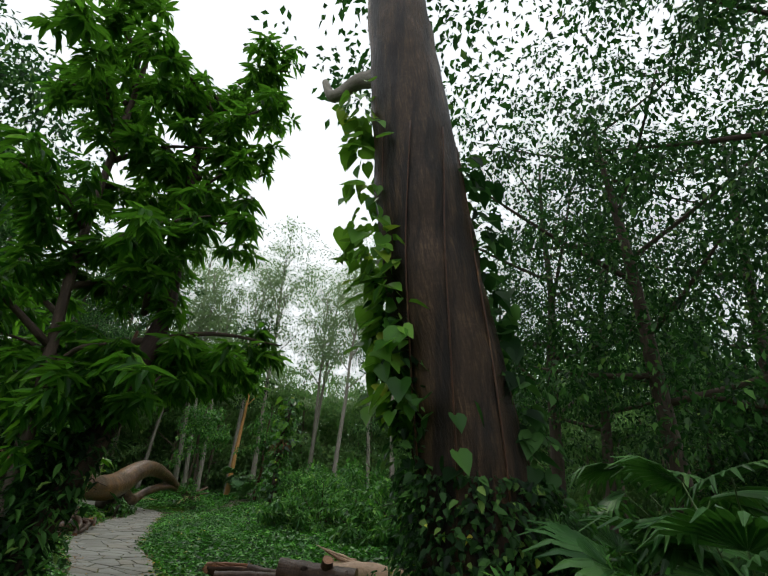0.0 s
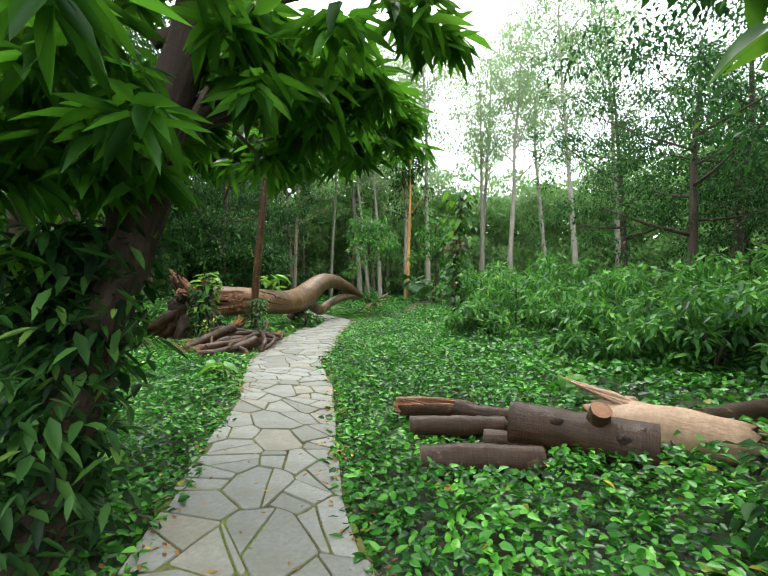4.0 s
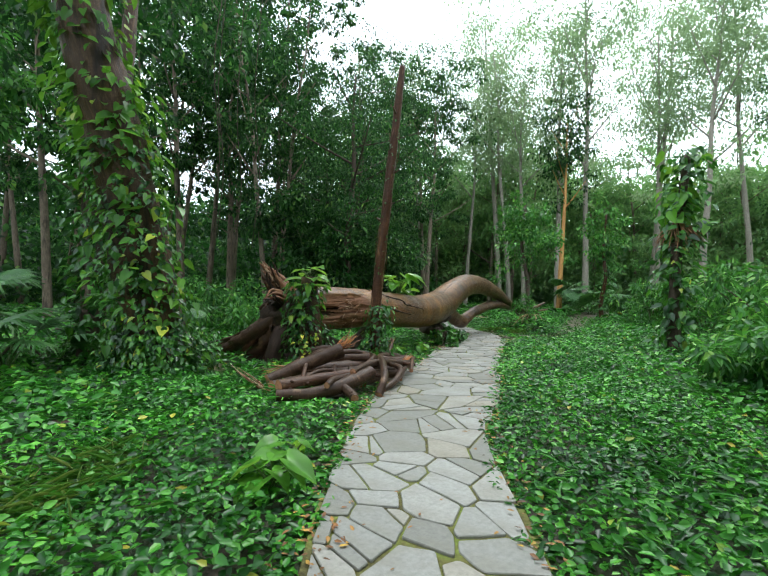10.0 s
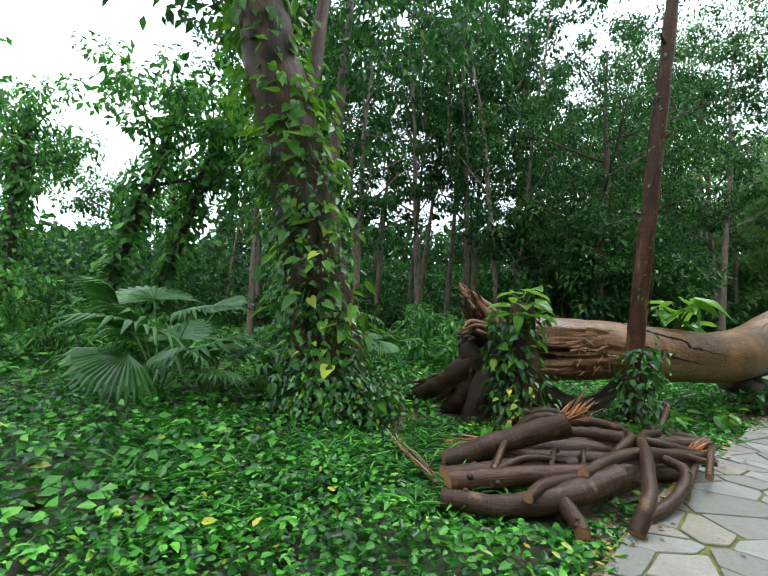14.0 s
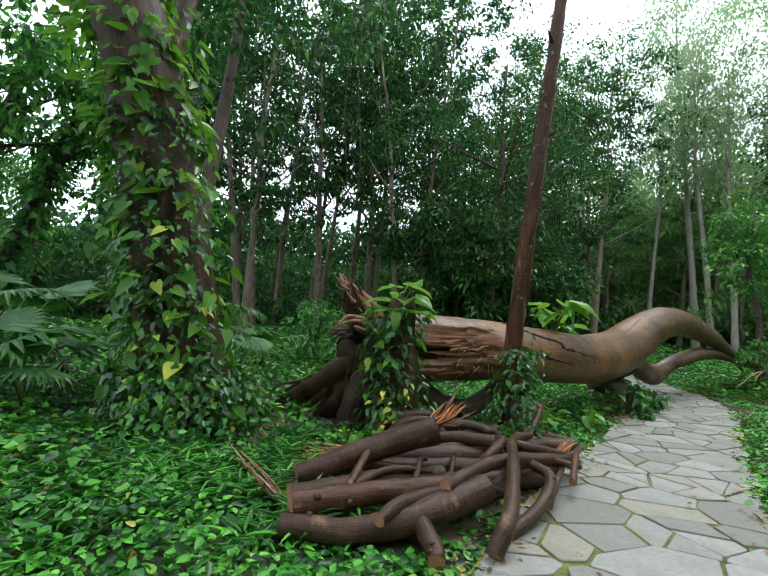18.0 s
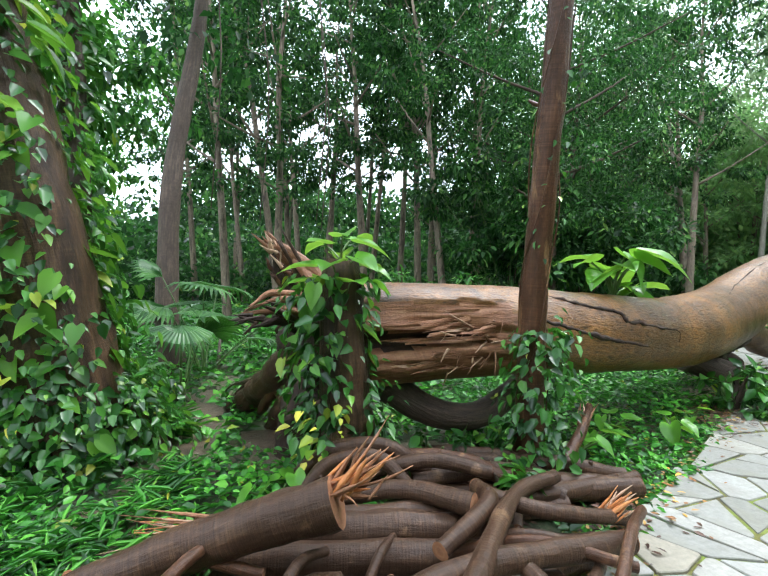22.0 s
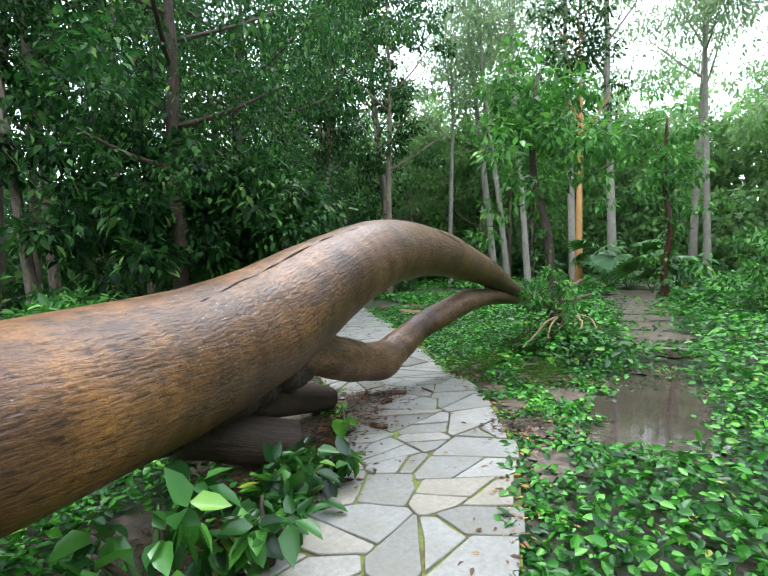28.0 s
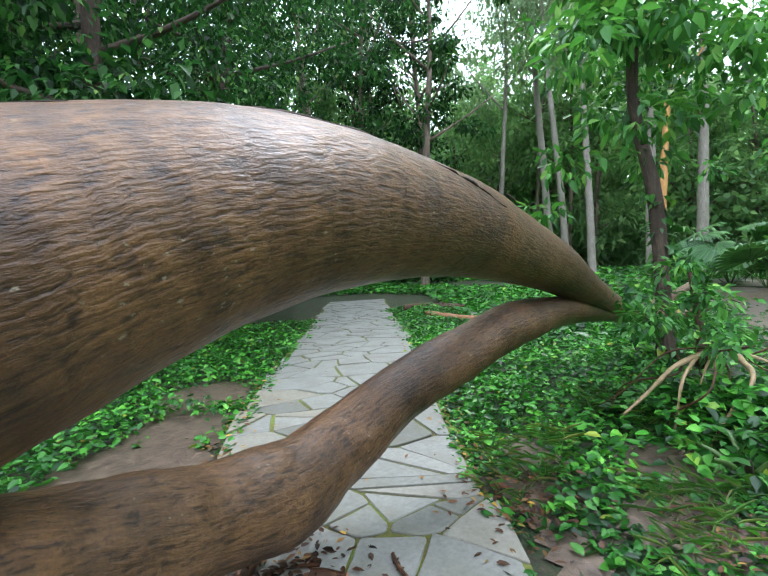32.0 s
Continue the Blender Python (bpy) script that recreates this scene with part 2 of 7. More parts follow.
def fallen_bark():
    """Wet smooth bark: close short wavy wrinkles along the trunk, faint bands round it, orange drifts that turn grey-brown towards the crown, dark wet stains, pale lichen flecks."""
    m, nt, b = material("wet_smooth_brown_bark", 0.5, 0.2)
    b.inputs["Coat Weight"].default_value, b.inputs["Coat Roughness"].default_value = 0.42, 0.3
    o = coords(nt)
    bend = noise_tex(nt, coords(nt, (3.0, 7.0, 1), uv=True), 1.6, 3.0, 0.5)
    shift = nt.nodes.new("ShaderNodeVectorMath")
    shift.operation = "SCALE"
    shift.inputs["Scale"].default_value = 1.3
    nt.links.new(bend, shift.inputs[0])
    moved = nt.nodes.new("ShaderNodeVectorMath")
    nt.links.new(coords(nt, (82, 15, 1), uv=True), moved.inputs[0])
    nt.links.new(shift.outputs[0], moved.inputs[1])
    wrinkle = noise_tex(nt, moved.outputs[0], 1.0, 4.0, 0.55)
    wave = noise_tex(nt, coords(nt, (30, 9.0, 1), uv=True), 1.0, 3.0, 0.5)
    band = noise_tex(nt, coords(nt, (1.0, 6.0, 1), uv=True), 1.1, 4.0, 0.55)
    drift = noise_tex(nt, o, 0.9, 5.0, 0.6)
    blotch = noise_tex(nt, coords(nt, (1.7, 0.8, 1.9)), 2.2, 9.0, 0.72)
    speck = noise_tex(nt, coords(nt, (9, 5, 9)), 2.4, 7.0, 0.7)
    fine = noise_tex(nt, o, 70.0, 5.0, 0.7)
    base = ramp(nt, drift, [(0.30, (0.082, 0.041, 0.017)), (0.42, (0.145, 0.068, 0.023)), (0.54, (0.235, 0.110, 0.030)), (0.68, (0.155, 0.085, 0.042))])
    place = nt.nodes.new("ShaderNodeNewGeometry")
    split = nt.nodes.new("ShaderNodeSeparateXYZ")
    nt.links.new(place.outputs["Position"], split.inputs[0])
    older = nt.nodes.new("ShaderNodeMapRange")
    older.inputs["From Min"].default_value, older.inputs["From Max"].default_value = 17.5, 21.0
    older.inputs["To Min"].default_value, older.inputs["To Max"].default_value = 0.0, 0.62
    nt.links.new(split.outputs["Y"], older.inputs["Value"])
    base = mixed(nt, older.outputs[0], base, ramp(nt, drift, [(0.34, (0.062, 0.040, 0.026)), (0.5, (0.105, 0.066, 0.040)), (0.66, (0.125, 0.078, 0.044))]))
    col = mixed(nt, 1.0, base, ramp(nt, wrinkle, [(0.34, (0.30, 0.28, 0.26)), (0.45, (0.88, 0.87, 0.86)), (0.66, (1.22, 1.2, 1.16))]), "MULTIPLY")
    col = mixed(nt, 1.0, col, ramp(nt, band, [(0.32, (0.62, 0.60, 0.58)), (0.5, (1, 1, 1)), (0.7, (1.16, 1.13, 1.08))]), "MULTIPLY")
    col = mixed(nt, ramp(nt, blotch, [(0.50, (0, 0, 0)), (0.66, (0.62, 0.62, 0.62))]), col, (0.024, 0.015, 0.010))
    col = mixed(nt, ramp(nt, speck, [(0.58, (0, 0, 0)), (0.64, (0.6, 0.6, 0.6))]), col, (0.026, 0.017, 0.012))
    col = mixed(nt, 0.4, col, ramp(nt, fine, [(0.3, (0.4, 0.4, 0.4)), (0.7, (1.5, 1.46, 1.4))]), "MULTIPLY")
    dots = nt.nodes.new("ShaderNodeTexVoronoi")
    dots.inputs["Scale"].default_value = 24.0
    ragged = nt.nodes.new("ShaderNodeVectorMath")
    nt.links.new(coords(nt, (1, 0.8, 1.3)), ragged.inputs[0])
    small = nt.nodes.new("ShaderNodeVectorMath")
    small.operation = "SCALE"
    small.inputs["Scale"].default_value = 0.035
    nt.links.new(fine, small.inputs[0])
    nt.links.new(small.outputs[0], ragged.inputs[1])
    nt.links.new(ragged.outputs[0], dots.inputs["Vector"])
    spot = ramp(nt, dots.outputs["Distance"], [(0.10, (1, 1, 1)), (0.17, (0, 0, 0))])
    where = ramp(nt, noise_tex(nt, o, 2.3, 3.0), [(0.50, (0, 0, 0)), (0.58, (0.8, 0.8, 0.8))])
    col = mixed(nt, mixed(nt, 1.0, spot, where, "MULTIPLY"), col, (0.30, 0.26, 0.18))
    nt.links.new(col, b.inputs["Base Color"])
    r = nt.nodes.new("ShaderNodeMapRange")
    r.inputs["From Min"].default_value, r.inputs["From Max"].default_value = 0.3, 0.7
    r.inputs["To Min"].default_value, r.inputs["To Max"].default_value = 0.34, 0.6
    nt.links.new(noise_tex(nt, o, 5.0, 6.0, 0.7), r.inputs["Value"])
    nt.links.new(r.outputs[0], b.inputs["Roughness"])
    n1 = bumped(nt, b, wrinkle, 0.9, 0.010)
    n2 = bumped(nt, b, wave, 0.35, 0.010, n1)
    n3 = bumped(nt, b, speck, 0.45, 0.008, n2)
    n4 = bumped(nt, b, fine, 0.45, 0.003, n3)
    nt.links.new(n4, b.inputs["Coat Normal"])
    return m


M_BARK_FALLEN = fallen_bark()
M_BARK_DARK = bark_material("dark_forest_bark", (0.025, 0.017, 0.012), (0.075, 0.05, 0.034), (0.16, 0.11, 0.075), furrow=1.0, rough=0.75)
M_BARK_BROWN = bark_material("wet_brown_bark", (0.022, 0.011, 0.007), (0.075, 0.033, 0.016), (0.17, 0.08, 0.04), furrow=0.7, ring=0.3, rough=0.4, spec=0.22, stain=(0.30, 0.17, 0.08), stain_cut=0.58, run=(4, 4, 1.0))
M_BARK_LOG = bark_material("wet_log_bark", (0.014, 0.008, 0.005), (0.058, 0.031, 0.018), (0.15, 0.085, 0.047), furrow=0.5, ring=0.6, rough=0.42, spec=0.22, stain=(0.21, 0.125, 0.068), stain_cut=0.6, run=(2.2, 2.2, 2.2))
M_BARK_SCALY = bark_material("dark_flaking_bark", (0.010, 0.007, 0.005), (0.040, 0.024, 0.015), (0.13, 0.085, 0.05), furrow=1.0, ring=0.8, rough=0.5, spec=0.45, stain=(0.16, 0.095, 0.045), stain_cut=0.66)
M_BARK_TAN = bark_material("tan_forest_bark", (0.06, 0.043, 0.03), (0.19, 0.145, 0.10), (0.36, 0.29, 0.21), furrow=0.8, rough=0.7, stain=(0.04, 0.03, 0.022), stain_cut=0.52, run=(3, 3, 0.5))
M_BARK_PALE = bark_material("pale_gum_bark", (0.15, 0.13, 0.10), (0.30, 0.27, 0.22), (0.46, 0.42, 0.36), furrow=0.25, rough=0.7, stain=(0.20, 0.15, 0.11), stain_cut=0.6)
M_BARK_ORANGE = bark_material("orange_peeling_bark", (0.30, 0.13, 0.04), (0.52, 0.27, 0.08), (0.66, 0.40, 0.16), furrow=0.3, rough=0.65)
M_BARK_MOSS = bark_material("mossy_vine_trunk_bark", (0.022, 0.013, 0.008), (0.085, 0.048, 0.026), (0.24, 0.14, 0.07), furrow=1.0, ring=0.15, rough=0.48, spec=0.22, stain=(0.010, 0.008, 0.006), stain_cut=0.52, run=(1.6, 1.6, 0.2))
M_BARK_FIRST = bark_material("dark_wet_streaked_bark", (0.012, 0.008, 0.005), (0.062, 0.036, 0.020), (0.21, 0.125, 0.062), furrow=1.0, ring=0.15, rough=0.5, spec=0.2, stain=(0.006, 0.005, 0.004), stain_cut=0.45, run=(1.3, 1.3, 0.12))
M_SPLIT = bark_material("splintered_red_wood", (0.07, 0.028, 0.014), (0.27, 0.12, 0.055), (0.50, 0.29, 0.16), furrow=1.0, rough=0.6)
M_HEART = bark_material("fresh_orange_heartwood", (0.30, 0.09, 0.025), (0.52, 0.20, 0.06), (0.70, 0.40, 0.17), furrow=0.8, rough=0.55)
M_CUT = bark_material("sawn_log_end", (0.20, 0.085, 0.04), (0.34, 0.16, 0.08), (0.50, 0.28, 0.15), furrow=0.4, rough=0.6)
M_PALE_SPLIT = bark_material("pale_split_wood", (0.30, 0.18, 0.10), (0.52, 0.34, 0.22), (0.68, 0.50, 0.36), furrow=0.7, rough=0.55)
M_ROOT = bark_material("pale_yellow_root", (0.22, 0.14, 0.07), (0.42, 0.30, 0.16), (0.58, 0.45, 0.28), furrow=0.5, ring=0.4, rough=0.5)
# dark wood; also puts shade into the trunk's hollow and cracks
M_HOLLOW = bark_material("dark_wood_and_hollow_shade", (0.012, 0.008, 0.006), (0.04, 0.022, 0.014), (0.10, 0.055, 0.032), furrow=1.0, rough=0.8)


def soil_material():
    m, nt, b = material("damp_soil_and_litter", 0.7, 0.4)
    a = noise_tex(nt, coords(nt), 0.7, 5.0)
    f = noise_tex(nt, coords(nt), 18.0, 8.0, 0.7)
    g = noise_tex(nt, coords(nt), 3.1, 6.0, 0.7)
    col = ramp(nt, f, [(0.3, (0.012, 0.008, 0.006)), (0.5, (0.048, 0.031, 0.022)), (0.72, (0.13, 0.085, 0.056))])
    col = mixed(nt, ramp(nt, g, [(0.36, (0, 0, 0)), (0.55, (0.8, 0.8, 0.8))]), col, (0.018, 0.052, 0.012))
    col = mixed(nt, ramp(nt, a, [(0.5, (0, 0, 0)), (0.75, (0.5, 0.5, 0.5))]), col, (0.05, 0.03, 0.02))
    nt.links.new(col, b.inputs["Base Color"])
    bumped(nt, b, f, 0.8, 0.03)
    return m


def mud_material():
    m, nt, b = material("wet_trodden_mud", 0.35, 0.5)
    f = noise_tex(nt, coords(nt), 9.0, 8.0, 0.65)
    col = ramp(nt, f, [(0.3, (0.05, 0.036, 0.026)), (0.55, (0.13, 0.092, 0.066)), (0.75, (0.22, 0.16, 0.115))])
    nt.links.new(col, b.inputs["Base Color"])
    bumped(nt, b, f, 0.7, 0.03)
    return m


def stone_material():
    m, nt, b = material("grey_flagstone", 0.5, 0.5)
    info = nt.nodes.new("ShaderNodeObjectInfo")
    c = coords(nt, spot="Object")
    base = ramp(nt, info.outputs["Random"], [(0.0, (0.17, 0.17, 0.145)), (0.35, (0.23, 0.23, 0.205)), (0.7, (0.29, 0.29, 0.265)), (1.0, (0.26, 0.235, 0.18))])
    f = noise_tex(nt, c, 30.0, 8.0, 0.7)
    g = noise_tex(nt, c, 3.0, 6.0, 0.6)
    col = mixed(nt, 0.6, base, ramp(nt, f, [(0.3, (0.55, 0.55, 0.53)), (0.6, (1.15, 1.15, 1.12))]), "MULTIPLY")
    col = mixed(nt, ramp(nt, g, [(0.45, (0, 0, 0)), (0.7, (0.55, 0.55, 0.55))]), col, (0.17, 0.16, 0.115))
    nt.links.new(col, b.inputs["Base Color"])
    r = nt.nodes.new("ShaderNodeMapRange")
    r.inputs["To Min"].default_value, r.inputs["To Max"].default_value = 0.28, 0.7
    nt.links.new(g, r.inputs["Value"])
    nt.links.new(r.outputs[0], b.inputs["Roughness"])
    n1 = bumped(nt, b, g, 0.35, 0.02)
    bumped(nt, b, f, 0.45, 0.004, n1)
    return m


def joint_material():
    m, nt, b = material("mossy_joint_earth", 0.85, 0.2)
    f = noise_tex(nt, coords(nt), 2.2, 6.0, 0.7)
    h = noise_tex(nt, coords(nt), 40.0, 5.0)
    col = ramp(nt, f, [(0.34, (0.06, 0.05, 0.026)), (0.48, (0.14, 0.135, 0.04)), (0.62, (0.17, 0.23, 0.04))])
    col = mixed(nt, 0.5, col, ramp(nt, h, [(0.3, (0.4, 0.4, 0.4)), (0.7, (1.3, 1.3, 1.3))]), "MULTIPLY")
    nt.links.new(col, b.inputs["Base Color"])
    bumped(nt, b, h, 0.8, 0.01)
    return m


def water_material():
    m, nt, b = material("muddy_puddle_water", 0.05, 0.6)
    col = ramp(nt, noise_tex(nt, coords(nt), 3.0, 3.0), [(0.3, (0.045, 0.033, 0.025)), (0.7, (0.085, 0.064, 0.049))])
    nt.links.new(col, b.inputs["Base Color"])
    bumped(nt, b, noise_tex(nt, coords(nt), 14.0, 2.0), 0.08, 0.01)
    return m


M_SOIL, M_MUD, M_STONE, M_JOINT, M_WATER = soil_material(), mud_material(), stone_material(), joint_material(), water_material()


def treeline_material():
    m, nt, b = material("far_wood_leaves", 0.8, 0.2)
    f = noise_tex(nt, coords(nt), 1.6, 8.0, 0.75)
    g = noise_tex(nt, coords(nt, (1, 1, 0.25)), 0.5, 5.0, 0.7)
    col = mixed(nt, g, ramp(nt, f, [(0.35, (0.006, 0.02, 0.008)), (0.5, (0.03, 0.08, 0.03)), (0.68, (0.08, 0.18, 0.065))]), ramp(nt, f, [(0.35, (0.01, 0.03, 0.015)), (0.7, (0.06, 0.14, 0.055))]))
    nt.links.new(col, b.inputs["Base Color"])
    return m


M_TREELINE = treeline_material()


# ---- shape helpers ----
rng = np.random.default_rng(7)


def mesh_of(name, verts, faces, mat, uv=None, smooth=True):
    me = bpy.data.meshes.new(name)
    me.from_pydata([tuple(v) for v in verts], [], faces)
    me.materials.append(mat)
    if smooth:
        me.polygons.foreach_set("use_smooth", [True] * len(me.polygons))
    if uv is not None:
        layer = me.uv_layers.new(name="UVMap")
        layer.data.foreach_set("uv", np.asarray(uv, dtype=np.float32).ravel())
    me.update()
    return me


def thing(name, label, category, at=(0, 0, 0), group="", kind=""):
    ob = new(name)
    ob.location = at
    ob.empty_display_size = 0.2
    return tagged(ob, label, category, group, kind)


def put(name, me, parent=None, label="", at=None):
    ob = new(name, me)
    if parent is not None:
        ob.parent = parent
        ob.matrix_parent_inverse = Matrix.Translation(-Vector(parent.location)) if at is None else Matrix.Identity(4)
    if at is not None:
        ob.location = at
    if label:
        ob["label"] = label
    return ob


def spline(points, steps):
    """Catmull-Rom through rows of numbers (x, y, z, radius), with so many steps a span."""
    p = np.asarray(points, float)
    p = np.vstack([2 * p[0] - p[1], p, 2 * p[-1] - p[-2]])
    out = []
    for i in range(1, len(p) - 2):
        for k in range(steps):
            t = k / steps
            a, b, c, d = p[i - 1], p[i], p[i + 1], p[i + 2]
            out.append(0.5 * (2 * b + (c - a) * t + (2 * a - 5 * b + 4 * c - d) * t * t + (3 * b - a - 3 * c + d) * t ** 3))
    out.append(p[-2])
    return np.array(out)


def tube(points, sides=12, steps=4, rough=0.05, wave=2.0, cap=True, seed=0, flute=0.0, ends=0.0):
    """A tapered limb: verts, faces and UV in metres. rough: uneven radius; flute: ribs round the foot; ends: ragged ends."""
    s = spline(points, steps)
    c, r = s[:, :3], np.maximum(s[:, 3], 0.002)
    tan = np.gradient(c, axis=0)
    tan /= np.linalg.norm(tan, axis=1)[:, None] + 1e-9
    ref = np.array([0, 0, 1.0]) if abs(tan[0][2]) < 0.85 else np.array([1.0, 0, 0])
    u = np.cross(tan[0], ref)
    u /= np.linalg.norm(u)
    verts, dist, ring_r = [], [0.0], []
    for i in range(len(c)):
        u = u - tan[i] * (u @ tan[i])
        u /= np.linalg.norm(u)
        v = np.cross(tan[i], u)
        if i:
            dist.append(dist[-1] + np.linalg.norm(c[i] - c[i - 1]))
        for k in range(sides):
            a = 2 * math.pi * k / sides
            q = c[i] + r[i] * (math.cos(a) * u + math.sin(a) * v)
            n = noise.noise(Vector(q * wave) + Vector((seed * 3.1, seed * 1.7, 0)))
            m = noise.noise(Vector(q * wave * 3.3) + Vector((seed, 9, 4)))
            f = 1 + rough * (1.6 * n + 0.7 * m)
            if flute:
                f += flute * math.exp(-dist[-1] / 0.7) * (0.5 + 0.5 * math.sin(5 * a + seed))
            shift = tan[i] * (ends * (rng.random() - 0.3)) if ends and i in (0, len(c) - 1) else 0
            verts.append(c[i] + r[i] * f * (math.cos(a) * u + math.sin(a) * v) + shift)
    faces, uv = [], []
    w = 2 * math.pi * float(r.mean()) / sides
    for i in range(len(c) - 1):
        for k in range(sides):
            k2, q = (k + 1) % sides, (k - sides // 4) % sides
            faces.append((i * sides + k, i * sides + k2, (i + 1) * sides + k2, (i + 1) * sides + k))
            uv += [(q * w, dist[i]), ((q + 1) * w, dist[i]), ((q + 1) * w, dist[i + 1]), (q * w, dist[i + 1])]
    if cap:
        for i, order in ((0, -1), (len(c) - 1, 1)):
            verts.append(c[i])
            for k in range(sides):
                a, b = i * sides + k, i * sides + (k + 1) % sides
                faces.append((a, b, len(verts) - 1) if order > 0 else (b, a, len(verts) - 1))
                uv += [(0, 0), (0.02, 0), (0.01, r[i])]
    return verts, faces, uv


def limb(name, points, mat, parent=None, label="", **kw):
    return put(name, mesh_of(name, *(lambda t: (t[0], t[1], mat, t[2]))(tube(points, **kw))), parent, label)


def leaf_cloud(name, pos, axis, normal, length, width, mat, oval=True, fold=0.25, droop=0.15, heart=False):
    """One mesh of many leaves, each folded along its midrib: pointed ovals (two quads), or lozenges (two triangles)."""
    pos, axis, normal = (np.asarray(a, float) for a in (pos, axis, normal))
    n = len(pos)
    axis = axis / (np.linalg.norm(axis, axis=1)[:, None] + 1e-9)
    side = np.cross(normal, axis)
    side /= np.linalg.norm(side, axis=1)[:, None] + 1e-9
    up = np.cross(axis, side)
    L, W = np.broadcast_to(length, n)[:, None], np.broadcast_to(width, n)[:, None] * 0.5
    f = fold * W
    tip = pos + axis * L - up * droop * L
    if heart:
        rows = [(0.0, 0.0, 0.0, 0.0), (-0.14, 0.38, 0.6, 0.0), (0.02, 0.86, 1.0, 0.0), (0.3, 1.0, 1.0, 0.1), (0.62, 0.66, 0.7, 0.4)]
        half = [pos + axis * L * a + side * W * s + up * (f * z - droop * L * q) for a, s, z, q in rows]
        other = [pos + axis * L * a - side * W * s + up * (f * z - droop * L * q) for a, s, z, q in rows[1:]]
        v = np.stack(half + [tip] + other, 1)
        per, faces = 10, [(0, 5, 4, 3, 2, 1), (0, 6, 7, 8, 9, 5)]
    elif oval:
        v = np.stack([pos, pos + axis * L * 0.28 + side * W * 0.92 + up * f, pos + axis * L * 0.66 + side * W * 0.72 + up * (f - droop * L * 0.4), tip,
                      pos + axis * L * 0.66 - side * W * 0.72 + up * (f - droop * L * 0.4), pos + axis * L * 0.28 - side * W * 0.92 + up * f], 1)
        per, faces = 6, [(0, 3, 2, 1), (0, 5, 4, 3)]
    else:
        v = np.stack([pos, pos + axis * L * 0.45 + side * W + up * f, tip, pos + axis * L * 0.45 - side * W + up * f], 1)
        per, faces = 4, [(0, 2, 1), (0, 3, 2)]
    fl = np.array(faces)
    k = fl.shape[1]
    idx = (np.arange(n)[:, None, None] * per + fl[None]).reshape(-1).astype(np.int32)
    me = bpy.data.meshes.new(name)
    me.vertices.add(n * per)
    me.vertices.foreach_set("co", v.reshape(-1).astype(np.float32))
    me.loops.add(len(idx))
    me.loops.foreach_set("vertex_index", idx)
    nf = n * len(faces)
    me.polygons.add(nf)
    me.polygons.foreach_set("loop_start", np.arange(0, nf * k, k, dtype=np.int32))
    me.polygons.foreach_set("loop_total", np.full(nf, k, dtype=np.int32))
    me.materials.append(mat)
    me.update(calc_edges=True)
    return me


def unit(n):
    v = rng.normal(size=(n, 3))
    return v / np.linalg.norm(v, axis=1)[:, None]


def clumps(centres, radii, each, flat=0.75):
    """Places for leaves: so many about each centre, thicker towards the shell, and their outward ways."""
    centres, radii = np.asarray(centres, float), np.broadcast_to(np.asarray(radii, float), len(centres))
    d = unit(len(centres) * each)
    rad = rng.random(len(d)) ** 0.45
    p = np.repeat(centres, each, 0) + d * rad[:, None] * np.repeat(radii, each)[:, None] * np.array([1, 1, flat])
    return p, d


def foliage(name, centres, radii, each, size, mat, parent=None, oval=False, slim=0.5, hang=0.5, label="", flat=0.6):
    p, d = clumps(centres, radii, each, flat)
    ax = d * 0.8 + unit(len(p)) * 0.7 - np.array([0, 0, hang])
    nm = unit(len(p)) * 0.6 + np.array([0, 0, 1.2])
    ln = size * (0.6 + 0.7 * rng.random(len(p)))
    return put(name, leaf_cloud(name, p, ax, nm, ln, ln * slim, mat, oval), parent, label)


# ---- the lie of the land ----
LEFT = [(-0.6, -2.0), (-1.5, 1.5), (-2.3, 3.6), (-3.0, 5.5), (-3.76, 6.85), (-4.94, 9.0), (-5.64, 9.95), (-6.58, 11.3), (-7.18, 12.4), (-7.8, 13.8),
        (-8.33, 15.15), (-8.88, 16.75), (-9.22, 17.65), (-9.62, 18.9), (-10.02, 19.75), (-10.6, 20.55), (-11.55, 21.25), (-12.9, 22.35), (-14.9, 24.3), (-20.0, 29.3)]
RIGHT = [(0.9, -2.0), (0.05, 1.5), (-0.75, 3.8), (-1.62, 5.8), (-2.66, 7.3), (-3.62, 9.0), (-4.28, 10.25), (-5.44, 12.1), (-5.88, 13.3), (-6.42, 14.6),
         (-6.98, 15.9), (-7.6, 17.5), (-7.95, 18.5), (-8.42, 19.8), (-8.95, 20.9), (-9.65, 21.8), (-10.35, 22.45), (-11.7, 23.85), (-13.75, 25.85), (-19.0, 30.9)]
L_EDGE, R_EDGE = spline(LEFT, 6), spline(RIGHT, 6)
MIDDLE = 0.5 * (L_EDGE + R_EDGE)
HALF = 0.5 * np.linalg.norm(L_EDGE - R_EDGE, axis=1)


def off_path(xy):
    """How far each place lies outside the paved path (negative on it)."""
    xy = np.atleast_2d(xy)
    out = np.empty(len(xy))
    for i in range(0, len(xy), 20000):
        d = np.linalg.norm(xy[i:i + 20000, None, :2] - MIDDLE[None], axis=2)
        k = d.argmin(1)
        out[i:i + 20000] = d[np.arange(len(k)), k] - HALF[k]
    return out


